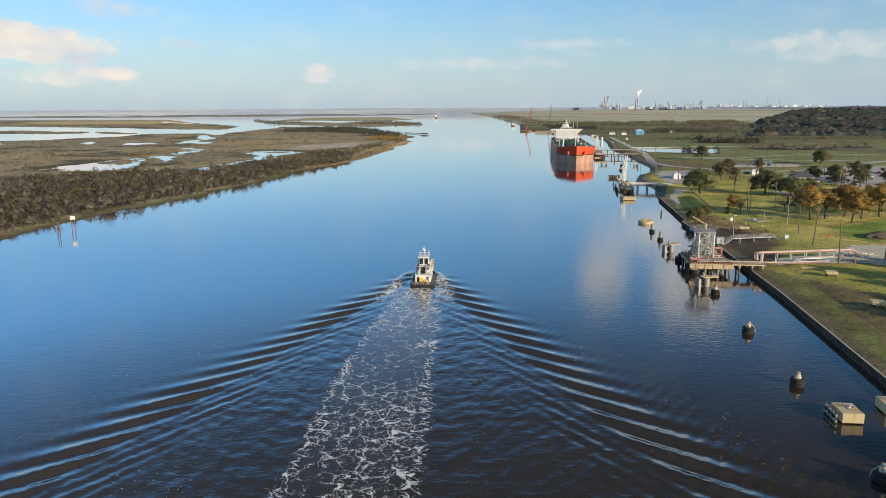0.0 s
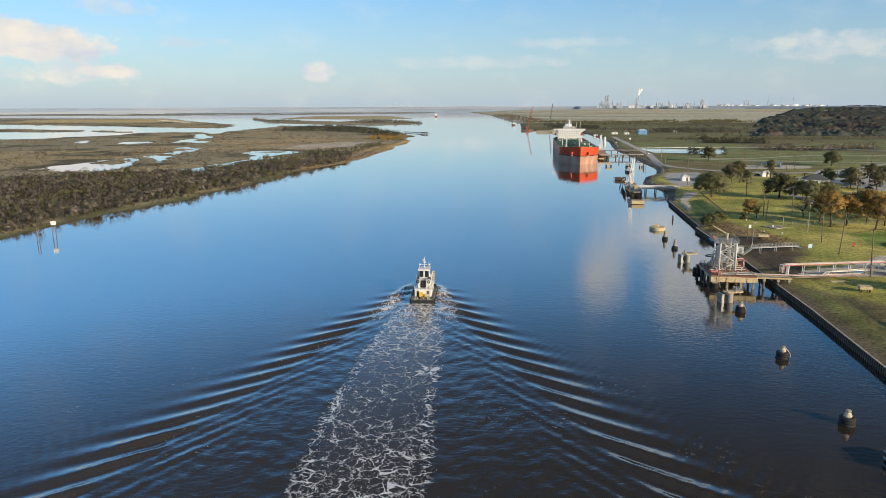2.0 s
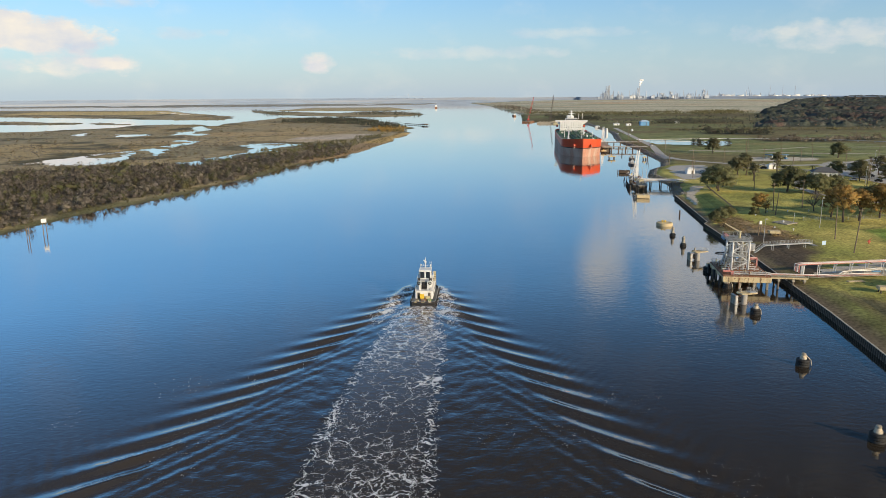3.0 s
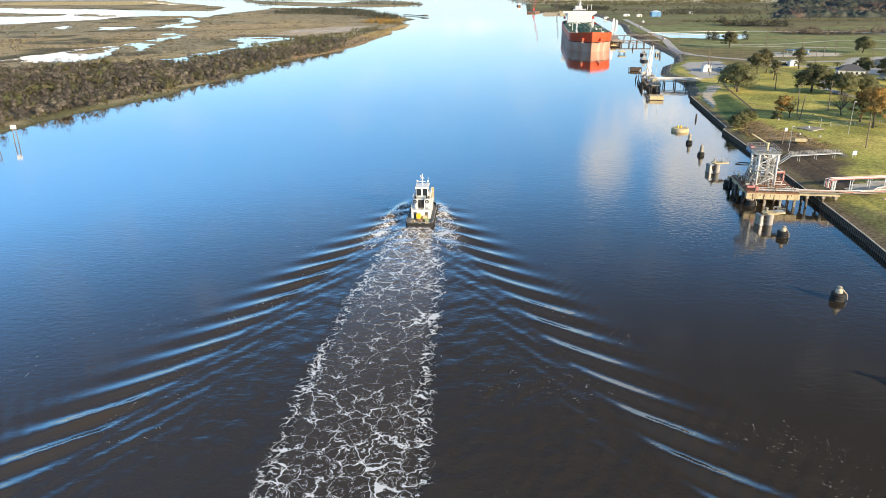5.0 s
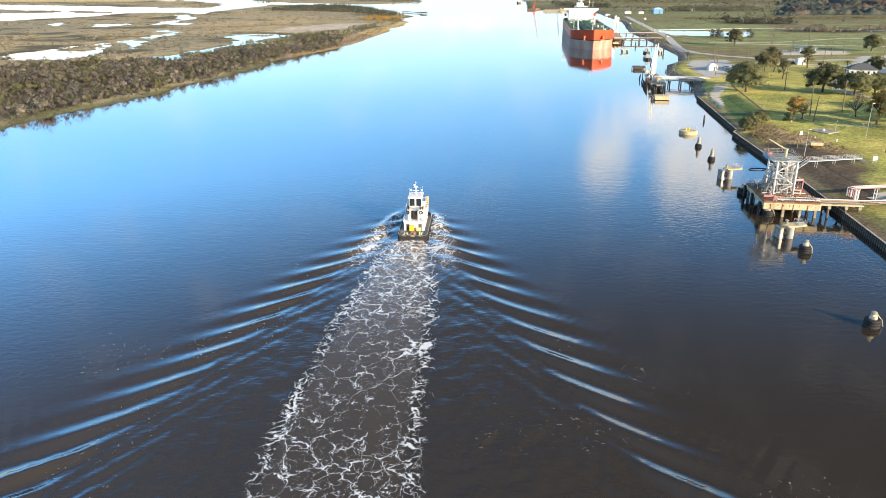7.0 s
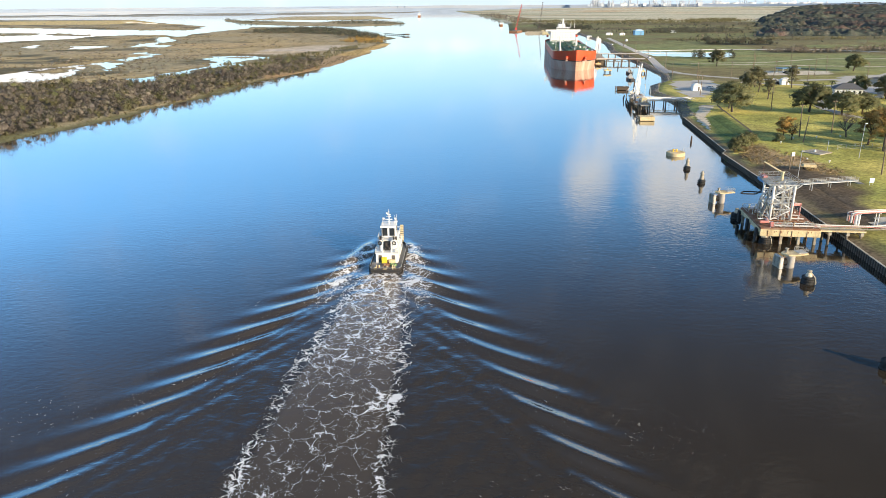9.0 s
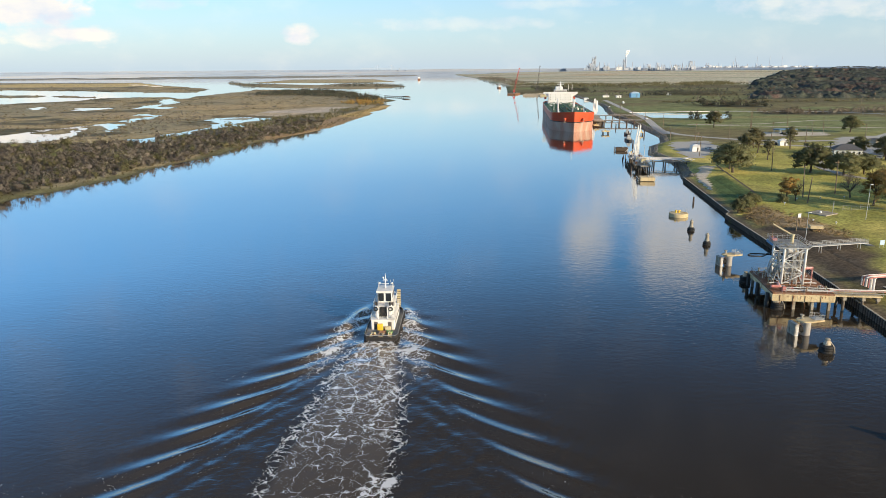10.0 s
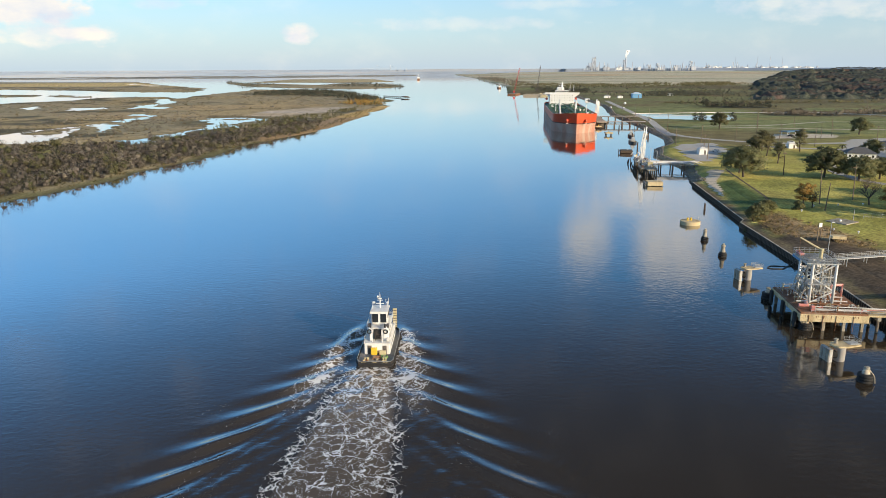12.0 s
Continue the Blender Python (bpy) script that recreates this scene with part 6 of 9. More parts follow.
box(bm, 0, -0.16, 4.9, 1.1, 0.06, 1.3)
part("board", bm, M["paint_white"], Sg)


def lamp_post(x, y, h):
    z = gz(x, y)
    Lp = thing("lamp_post", "tall grey steel lamp post", "lamp post", pose(x, y, z), "lamp posts")
    bm = bmesh.new()
    rod(bm, (0, 0, -0.2), (0, 0, h), 0.11, 8, 0.07)
    part("post", bm, M["steel_grey"], Lp)
    bm = bmesh.new()
    box(bm, 0.4, 0, h, 0.9, 0.35, 0.22, bevel=0.05)
    part("lamp_head", bm, M["paint_white"], Lp)


lamp_post(116.8, 277, 8.5)
lamp_post(150.7, 302.3, 12)


# ---- the second jetty ----
def build_jetty():
    J = thing("oil_jetty", "long weathered jetty with pipes and tall white loading arms", "jetty", pose(112.0, 437, 0, 0, 0, -10))
    bm = bmesh.new()
    box(bm, 5, 28, 3.2, 5.2, 58, 0.5, bevel=0.08)
    box(bm, 4, 9, 3.2, 8, 11, 0.6, bevel=0.08)
    box(bm, 4, 36, 3.2, 8, 13, 0.6, bevel=0.08)
    part("deck", bm, M["concrete"], J)
    for y in range(1, 58, 7):
        for x in (2.8, 7.2):
            bm = bmesh.new()
            rod(bm, (x, y, -3), (x, y, 3), 0.4, 8)
            part("pile", bm, M["concrete_dark"], J)
        bm = bmesh.new()
        box(bm, 0.4 + 1.4 * (y % 3), y, 1.3 - 0.3 * (y % 2), 0.4, 0.6, 2.6, bevel=0.1)
        part("fender", bm, M["pole"], J, "weathered timber fender")
    for i, (x, y, lean) in enumerate(((3.0, 33, 1.2), (4.2, 35.5, 1.6), (5.0, 38, 0.8))):
        bm = bmesh.new()
        rod(bm, (x, y, 3.5), (x, y, 11), 0.3, 10)
        arm = part("loading_arm", bm, M["paint_white"], J, "tall white loading arm")
        bm = bmesh.new()
        rod(bm, (x, y, 10), (x + lean, y + 1, 21.5), 0.2, 8, 0.15)
        rod(bm, (x + lean, y + 1, 21.5), (x - 1.4, y - 2.2, 6), 0.15, 8)
        rod(bm, (x + 0.8, y, 6), (x + lean, y + 1, 21), 0.1, 6)
        part("boom", bm, M["paint_white"], arm)
    for y in (10, 46):
        bm = bmesh.new()
        box(bm, 5, y, 4.7, 2.6, 3, 2.4, bevel=0.08)
        part("deck_hut", bm, M["paint_white"] if y > 20 else M["buff"], J)
    for k in range(4):
        bm = bmesh.new()
        pipe(bm, [(3.2 + k, 16, 4.1), (3.2 + k, 42, 4.1)], 0.25, 7)
        part("deck_pipe", bm, M["pipe_white"], J)
    bm = bmesh.new()
    rail(bm, [(7.7, 1, 3.55), (7.7, 55, 3.55)], 1.1, 3, 0.06, 2)
    part("railing", bm, M["steel_grey"], J)
    for y, w in ((20, 2.4), (27, 1.6)):
        bm = bmesh.new()
        box(bm, 19, y, 3.2, 24, w, 0.25)
        part("approach_deck", bm, M["concrete"], J)
        for x in (12, 18, 24, 29):
            bm = bmesh.new()
            box(bm, x, y, 0.8, 0.4, w, 4.4)
            part("trestle_bent", bm, M["concrete_dark"], J)
    for k in range(5):
        bm = bmesh.new()
        pipe(bm, [(5, 18 + 2.4 * k, 4.3), (24 + 2 * k, 18 + 2.4 * k, 4.3), (27 + 2 * k, 18.6 + 2.4 * k, 3.2)], 0.16 + 0.12 * (k % 2), 8)
        part("shore_pipe", bm, M["paint_white"] if k % 2 else M["pipe_white"], J)
    rj = random.Random(31)
    for i in range(26):
        x, y = rj.uniform(0.8, 7.2), rj.uniform(1, 56)
        bm = bmesh.new()
        if i % 3 == 0:
            box(bm, x, y, 3.55 + 0.5, rj.uniform(0.6, 1.8), rj.uniform(0.6, 2.2), 1.0, rj.uniform(0, 40), bevel=0.05)
            part("deck_equipment", bm, (M["rust"], M["buff"], M["paint_white"])[i % 9 // 3], J)
        elif i % 3 == 1:
            pipe(bm, [(x, y, 3.5), (x, y, 5.2 + rj.uniform(0, 1.5)), (x + rj.uniform(-2, 2), y + rj.uniform(-2, 2), 4.4)], 0.18, 6)
            part("bent_pipe", bm, M["pipe_white"], J)
        else:
            lathe(bm, x, y, [(0.3, 3.5), (0.2, 3.8), (0.2, 4.4), (0.34, 4.5), (0.3, 4.7)], 8)
            part("mooring_bollard", bm, M["yellow"] if i % 2 else M["concrete"], J)
    for y, h in ((2, 9), (24, 8), (50, 10)):
        bm = bmesh.new()
        rod(bm, (7, y, 3.5), (7, y, 3.5 + h), 0.12, 6)
        box(bm, 6.6, y, 3.5 + h, 1.0, 0.3, 0.2)
        part("light_pole", bm, M["steel_grey"], J)
    for k in range(9):
        bm = bmesh.new()
        rod(bm, (-1.6 - rj.uniform(0, 1.4), 2 + 6 * k, -3), (-1.2 - rj.uniform(0, 1), 2.3 + 6 * k, rj.uniform(1.2, 3.4)), 0.28, 7)
        part("timber_pile", bm, M["timber"], J)
    for k in range(4):
        bm = bmesh.new()
        rod(bm, (-2.2 - 0.6 * (k % 2), 1 + 5 * k, -3), (-2.0, 1.2 + 5 * k, 2.6), 0.35, 8)
        part("timber_pile", bm, M["timber"], J)


build_jetty()


def build_trestle_dock():
    J = thing("tanker_berth", "low concrete berth and trestle beside the moored tanker", "jetty", pose(158, 744, 0, 0, 0, -8))
    for y, w, x0, x1 in ((0, 4.2, 4, 48), (70, 2.6, 6, 52)):
        bm = bmesh.new()
        box(bm, (x0 + x1) / 2, y, 3.6, x1 - x0, w, 0.4)
        part("trestle_deck", bm, M["concrete_dark"], J)
        for x in range(x0 + 2, x1, 7):
            bm = bmesh.new()
            box(bm, x, y, 0.6, 0.9, w, 5.4)
            part("bent", bm, M["concrete_dark"], J)
        for k in range(2):
            bm = bmesh.new()
            pipe(bm, [(x0, y + 0.7 - 1.4 * k, 4.3), (x1, y + 0.7 - 1.4 * k, 4.3)], 0.2, 7)
            part("pipe", bm, M["pipe_white"], J)
    bm = bmesh.new()
    box(bm, 8, 75, 3.6, 9, 160, 0.8)
    part("berth_deck", bm, M["concrete"], J)
    for y in range(0, 156, 12):
        bm = bmesh.new()
        box(bm, 8, y, 0.6, 8, 1, 5.2)
        part("bent", bm, M["concrete_dark"], J)
    for x, y in ((8, 66), (9.5, 70)):
        bm = bmesh.new()
        rod(bm, (x, y, 4), (x + 1.0, y, 21), 0.5, 8, 0.3)
        rod(bm, (x + 1.0, y, 21), (x + 3.0, y + 1, 5), 0.3, 8)
        part("loading_arm", bm, M["paint_white"], J, "tall white loading arm")


build_trestle_dock()
for x, y, w, lab in ((149.5, 651, 6, "low timber mooring platform in the cove"), (175, 638, 3, "small dark mooring pile platform"), (156, 712, 5, "concrete mooring platform near the tanker")):
    D = thing("mooring_platform", lab, "mooring dolphin", pose(x, y, 0))
    bm = bmesh.new()
    box(bm, 0, 0, 2.0, w, w * 0.8, 0.9, bevel=0.08)
    part("cap", bm, M["concrete_tan"], D)
    for sx in (-1, 1):
        for sy in (-1, 1):
            bm = bmesh.new()
            rod(bm, (sx * w * 0.35, sy * w * 0.28, -3), (sx * w * 0.35, sy * w * 0.28, 1.7), 0.3, 8)
            part("pile", bm, M["timber"], D)
    bm = bmesh.new()
    lathe(bm, 0, 0, [(0.5, 2.4), (0.3, 2.8), (0.3, 3.4), (0.5, 3.5)], 10)
    part("bollard", bm, M["yellow"], D)


def workboat(m, lab):
    B = thing("work_boat", lab, "boat", m, "moored work boats")
    bm = bmesh.new()
    prism(bm, [(-2.4, -6), (2.4, -6), (2.6, 2), (1.5, 5), (0, 6.5), (-1.5, 5), (-2.6, 2)], -0.5, 1.3)
    part("hull", bm, M["paint_dark"], B)
    bm = bmesh.new()
    prism(bm, [(-2.2, -5.8), (2.2, -5.8), (2.4, 2), (0, 5.9), (-2.4, 2)], 1.3, 1.4)
    part("deck", bm, M["concrete"], B)
    bm = bmesh.new()
    box(bm, 0, 0, 2.1, 2.8, 4.2, 1.5, bevel=0.1)
    box(bm, 0, 0.9, 3.4, 2.0, 1.8, 1.3, bevel=0.1)
    cb = part("cabin", bm, M["steel_grey"], B)
    for x in (-0.7, 0.7):
        bm = bmesh.new()
        box(bm, x, -0.03, 3.5, 0.6, 0.06, 0.6)
        part("window", bm, M["glass"], cb)
    bm = bmesh.new()
    rod(bm, (0, 0.9, 4.0), (0, 0.9, 6.4), 0.08, 6)
    part("mast", bm, M["paint_white"], B)


workboat(pose(164.8, 641, 0, 0, 0, 165), "low dark work boat with a grey cabin moored in the cove")
workboat(pose(152.5, 594, 0, 0, 0, 170), "small dark work boat with grey cabin beside the piles")
for x, y in ((171, 700), (162, 628), (146, 560), (176, 633)):
    bm = bmesh.new()
    for i in range(3):
        rod(bm, (0.35 * math.cos(i * 2.1), 0.35 * math.sin(i * 2.1), -3), (0.1 * math.cos(i * 2.1), 0.1 * math.sin(i * 2.1), 4), 0.3, 8)
    solo("pile_cluster", bm, M["timber"], "cluster of dark timber piles in the cove", "pile", pose(x, y, 0), "cove piles")


rj = random.Random(33)
# ---- crane berth far upstream ----
def crawler_crane(m, col, jib, lab):
    C = thing("crawler_crane", lab, "crane", m)
    for sx in (-1, 1):
        bm = bmesh.new()
        box(bm, sx * 2.6, 0, 0.8, 1.3, 8, 1.6, bevel=0.3)
        part("track", bm, M["paint_dark"], C)
    bm = bmesh.new()
    box(bm, 0, 0.8, 3.4, 4, 8, 3.4, bevel=0.2)
    part("cab", bm, col, C)
    bm = bmesh.new()
    a, b = Vector((0, -3.5, 2.8)), Vector(jib)
    side = Vector((1, 0, 0))
    up = (b - a).cross(side).normalized()
    for s, u in ((-1, -1), (1, -1), (-1, 1), (1, 1)):
        rod(bm, a + side * s * 1.1 + up * u * 1.1, b + side * s * 0.6 + up * u * 0.6, 0.26, 5)
    n = 18
    for i in range(n):
        p, q = a.lerp(b, i / n), a.lerp(b, (i + 1) / n)
        for s in (-1, 1):
            rod(bm, p + side * 0.85 * s - up * 0.85, q + side * 0.8 * s + up * 0.8, 0.12, 4)
        rod(bm, p - side * 0.85 + up * 0.85, q + side * 0.8 + up * 0.8, 0.12, 4)
    bo = part("lattice_boom", bm, col, C)
    bm = bmesh.new()
    rod(bm, b, b - Vector((0, 0, 30)), 0.08, 4)
    rod(bm, a + Vector((0, 5, 5)), b, 0.08, 4)
    part("cable", bm, M["paint_dark"], bo)


BG = thing("crane_barge", "low rust-brown work barge moored at the upstream berth", "barge", pose(176, 1490, 0, 0, 0, -20))
bm = bmesh.new()
box(bm, 0, 0, 0.8, 16, 44, 3.2, bevel=0.3)
part("hull", bm, M["rust"], BG)
bm = bmesh.new()
box(bm, 0, 0, 2.45, 15.4, 43, 0.1)
part("deck", bm, M["concrete"], BG)
crawler_crane(pose(176, 1489, 2.5, 0, 0, 175), M["red"], (-10, -4, 48), "red lattice-boom crawler crane on the barge")
crawler_crane(pose(232, 1560, 2.6, 0, 0, 170), M["deck_dark"], (-5.5, -6, 52), "dark lattice-boom crawler crane on the bank")
for x, y, w, d, h, c, lab in ((205, 1420, 40, 14, 3.0, "concrete", "flat concrete barge at the upstream berth"), (228, 1408, 26, 10, 2.0, "buff", "tan deck barge at the upstream berth")):
    bm = bmesh.new()
    box(bm, 0, 0, h / 2 - 0.6, w, d, h + 1, bevel=0.2)
    for i in range(5):
        box(bm, -w * 0.35 + i * w * 0.17, 0, h + 0.5, w * 0.08, d * 0.5, 1.4)
    solo("deck_barge", bm, M[c], lab, "barge", pose(x, y, 0, 0, 0, -10))


for i in range(14):
    w, d, hgt = rj.uniform(2, 7), rj.uniform(2, 4), rj.uniform(1.2, 3.4)
    x, y = 222 + rj.uniform(0, 50), 1428 + rj.uniform(-6, 60)
    bm = bmesh.new()
    box(bm, 0, 0, hgt / 2, w, d, hgt, bevel=0.05)
    box(bm, 0, 0, hgt + 0.1, w * 0.9, d * 0.9, 0.2)
    solo("site_container", bm, M[("paint_white", "rust", "concrete", "buff")[i % 4]], "site container or store at the crane berth", "container", pose(x, y, max(0.4, gz(x, y)), 0, 0, rj.uniform(0, 90)), "site containers")


def ship_far(x, y, s, lab):
    V = thing("distant_vessel", lab, "ship", pose(x, y, 0))
    bm = bmesh.new()
    prism(bm, [(-6 * s, 0), (6 * s, 0), (6 * s, 40), (0, 60), (-6 * s, 40)], -1, 6 * s)
    part("hull", bm, M["rust"], V)
    bm = bmesh.new()
    box(bm, 0, 10, 9 * s, 11 * s, 9, 8 * s)
    part("deckhouse", bm, M["paint_white"], V)
    bm = bmesh.new()
    rod(bm, (0, 10, 15 * s), (0, 10, 26 * s), 0.5, 6)
    part("mast", bm, M["paint_white"], V)


ship_far(-28, 3150, 0.9, "small red and white vessel far up the river")
# this one stands in for a reddish channel marker tower, in boat shape
ship_far(188, 1880, 0.5, "small reddish marker tower by the far bank, built with a boat's shape")

# ---- refinery on the skyline ----
rs = random.Random(21)
RZ = 31.0
# steel colour paled and blued to carry the haze over the skyline
HAZE_STEEL = mat("hazed_refinery_steel", (0.44, 0.47, 0.52), 0.6, var=0.15, size=10)
for i in range(150):
    f = rs.random() ** 1.2
    x = 1030 + f * 1100
    y = 4640 + rs.uniform(-60, 40)
    hgt = rs.choice((10, 14, 20, 24, 30, 44)) * rs.uniform(0.7, 1.1)
    r = rs.uniform(1.1, 2.8)
    bm = bmesh.new()
    lathe(bm, 0, 0, [(r, -8), (r, hgt * 0.7), (r * 0.8, hgt * 0.72), (r * 0.8, hgt), (r * 0.3, hgt + 1)], 8)
    solo("process_column", bm, HAZE_STEEL, "pale process column on the skyline", "refinery column", pose(x, y, RZ), "refinery columns")
for x, w, d, hgt in ((1050, 34, 20, 42), (1066, 20, 20, 74), (1078, 10, 10, 80), (1035, 30, 20, 26), (1265, 15, 12, 60), (1420, 30, 20, 30), (1600, 40, 20, 26), (1690, 22, 20, 50), (1820, 46, 20, 22), (1480, 24, 20, 38)):
    bm = bmesh.new()
    n = max(3, int(hgt / 8))
    for i in range(n):
        box(bm, 0, 0, hgt * (i + 0.5) / n, w * (1 - 0.05 * i), d, hgt / n * 0.22)
        box(bm, w * (0.2 - 0.13 * (i % 4)), 0, hgt * (i + 1) / n - hgt / n * 0.5, w * 0.3, d * 0.5, hgt / n)
    for sx in (-1, 1):
        for sy in (-1, 1):
            rod(bm, (sx * w * 0.45, sy * d * 0.45, -8), (sx * w * 0.4, sy * d * 0.4, hgt), 0.9, 5)
    solo("process_unit", bm, HAZE_STEEL, "pale open steel process unit on the skyline", "refinery unit", pose(x, 4660, RZ), "refinery units")
bm = bmesh.new()
lathe(bm, 0, 0, [(4.5, -8), (3.2, 70), (3.0, 74)], 12)
solo("tall_stack", bm, HAZE_STEEL, "tall pale stack with a steam plume", "stack", pose(1268, 4640, RZ))
for i in range(46):
    w, hgt = rs.uniform(8, 40), rs.uniform(5, 15)
    bm = bmesh.new()
    box(bm, 0, 0, hgt / 2 - 2, w, 12, hgt + 4)
    box(bm, w * 0.2, 0, hgt + 1.5, w * 0.4, 8, 3)
    solo("plant_building", bm, M["paint_white"] if i % 3 == 0 else HAZE_STEEL, "low pale plant building on the skyline", "refinery building", pose(1000 + rs.random() * 1500, 4610 + rs.uniform(-20, 20), RZ), "refinery buildings")
for x in (1900, 2010, 2120, 2200, 2330, 2420):
    bm = bmesh.new()
    lathe(bm, 0, 0, [(22, -8), (22, 11), (2, 14)], 20)
    solo("storage_tank", bm, M["paint_white"], "white storage tank on the skyline", "storage tank", pose(x, 4600, RZ), "storage tanks")
for x in (1960, 2100, 2180, 2260, 3300):
    bm = bmesh.new()
    rod(bm, (0, 0, -8), (0, 0, 75), 1.6, 6, 0.8)
    solo("flare_stack", bm, HAZE_STEEL, "thin flare stack on the skyline", "stack", pose(x, 4620, RZ), "flare stacks")
V, F = [], []
for i in range(240):
    t = rs.random()
    c = Vector((1268 + 14 * t ** 1.5 + rs.gauss(0, 1.2 + 3.2 * t), 4640, RZ + 74 + 40 * t))
    s = 1.2 + 2.4 * t
    k = len(V)
    n1 = Vector((rs.gauss(0, 1), rs.gauss(0, 0.3), rs.gauss(0, 1))).normalized()
    n2 = n1.cross(Vector((rs.gauss(0, 0.3), 1, rs.gauss(0, 0.3)))).normalized()
    V += [c + n1 * s + n2 * s, c - n1 * s + n2 * s, c - n1 * s - n2 * s, c + n1 * s - n2 * s]
    F.append((k, k + 1, k + 2, k + 3))
tagged(new("steam_plume", np_mesh("steam_plume", V, F, mat("steam", (0.9, 0.9, 0.9), 1.0, var=0.03, bump=0))), "white steam plume drifting from the tall stack", "steam", kind="stuff")

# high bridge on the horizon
# the bridge's faintness through haze is mixed into this base colour
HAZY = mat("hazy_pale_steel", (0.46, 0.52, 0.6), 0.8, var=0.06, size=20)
Bd = thing("road_bridge", "pale cable-stayed road bridge far on the horizon", "bridge", pose(-275, 4894, 30))
bm = bmesh.new()
box(bm, 0, 0, 15, 300, 8, 1.8)
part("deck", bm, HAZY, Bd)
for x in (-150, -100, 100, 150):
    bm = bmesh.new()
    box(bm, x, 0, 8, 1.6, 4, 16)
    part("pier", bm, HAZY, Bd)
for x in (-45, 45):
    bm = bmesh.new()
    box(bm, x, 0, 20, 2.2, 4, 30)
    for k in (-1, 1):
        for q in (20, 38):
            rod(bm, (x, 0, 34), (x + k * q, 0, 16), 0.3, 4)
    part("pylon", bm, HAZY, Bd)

# ---- left shore ----
Sn = thing("channel_marker", "white channel board on timber piles off the marsh bank", "sign", pose(-167.4, 313, 0, 0, 0, 20))
for sx in (-0.9, 0.9):
    bm = bmesh.new()
    rod(bm, (sx * 0.8, 0, -2), (sx * 0.6, 0, 5.6), 0.16, 8)
    part("pile", bm, M["pole"], Sn)
bm = bmesh.new()
box(bm, 0, -0.3, 6.0, 2.0, 0.12, 1.6)
part("board", bm, M["paint_white"], Sn)
for x, y in ((-169.6, 303.5), (-168.4, 303.0)):
    bm = bmesh.new()
    rod(bm, (0, 0, -2), (0.2, 0, 5.6), 0.15, 8)
    solo("timber_pile", bm, M["pole"], "lone weathered timber pile by the marsh", "pile", pose(x, y, 0), "marsh piles")
Pr = thing("old_pier", "dark low ruined pier off the marsh point", "pier", pose(-76, 1432, 0, 0, 0, -60))
bm = bmesh.new()
box(bm, 50, 0, 1.6, 100, 4, 0.6)
box(bm, 84, 0, 2.6, 12, 8, 1.6)
bmesh.ops.transform(bm, matrix=pose(0, 0, 0), verts=bm.verts)
part("deck", bm, M["timber"], Pr)
for x in range(4, 100, 8):
    bm = bmesh.new()
    rod(bm, (x, 0, -2), (x, 0, 1.5), 0.5, 6)
    part("pile", bm, M["timber"], Pr)
for i in range(6):
    bm = bmesh.new()
    box(bm, 0, 0, 0.6, 13 + 9 * (i % 3), 9, 2.2)
    box(bm, 4, 0, 2.6 + (i % 2), 8, 8, 0.7)
    x = -985 + i * 36
    y = 2500 - i * 50
    solo("marsh_building", bm, M["steel_grey"] if i % 2 else M["concrete"], "low pale industrial building on the far marsh", "building", pose(x, y, max(0.2, gz(x, y)), 0, 0, 20), "marsh buildings")


# ---- roads, yards and paths on the right bank ----
def strip(name, pts, width, material, label, cat, lift=0.08):
    """A road: a ribbon on the ground along points, finely stepped."""
    P = [Vector((*p, 0)) for p in pts]
    V, F = [], []
    steps = []
    for a, b in zip(P, P[1:]):
        n = max(1, int((b - a).length / 6))
        steps += [a.lerp(b, i / n) for i in range(n)]
    steps.append(P[-1])
    for i, p in enumerate(steps):
        d = (steps[min(i + 1, len(steps) - 1)] - steps[max(i - 1, 0)]).normalized()
        nrm = Vector((-d.y, d.x, 0))
        for f in (-0.5, -0.17, 0.17, 0.5):
            q = p + nrm * width * f
            V.append((q.x, q.y, max(0.3, gz(q.x, q.y)) + lift))
    for i in range(len(steps) - 1):
        for j in range(3):
            F.append((i * 4 + j, i * 4 + j + 1, i * 4 + j + 5, i * 4 + j + 4))
    return tagged(new(name, np_mesh(name, V, F, material)), label, cat, kind="structure")


def pad(name, pts, material, label, cat, lift=0.1, cell=4.0):
    """A paved or gravelled yard: cells of the ground within an outline."""
    xs = np.arange(min(p[0] for p in pts), max(p[0] for p in pts) + cell, cell)
    yy = np.arange(min(p[1] for p in pts), max(p[1] for p in pts) + cell, cell)
    X, Y = np.meshgrid(xs, yy)
    Z = np.maximum(0.3, ground_z(X.ravel(), Y.ravel())) + lift
    F = grid_faces(len(yy), len(xs))
    cx, cy = X.ravel()[F].mean(1), Y.ravel()[F].mean(1)
    F = F[inside(cx, cy, pts) + vnoise(cx, cy, 9, 61) * 1.0 > 0]
    return tagged(new(name, np_mesh(name, np.stack([X.ravel(), Y.ravel(), Z], 1), F, material)), label, cat, kind="structure")


strip("road", [(276, 1164), (240, 912), (219, 765), (200, 680), (192, 640), (195, 612), (207, 588), (229, 565), (262, 556), (312, 560), (372, 620), (480, 700)], 7, M["asphalt"], "grey asphalt service road along the bank", "road")
strip("road", [(214, 546), (250, 525), (275, 512), (300, 540), (330, 572)], 7, M["asphalt"], "grey asphalt road through the park", "road", 0.12)
strip("road", [(250, 512), (225, 470), (206, 430), (200, 400), (212, 370), (235, 350)], 5, M["asphalt"], "narrow park drive among the trees", "road", 0.1)
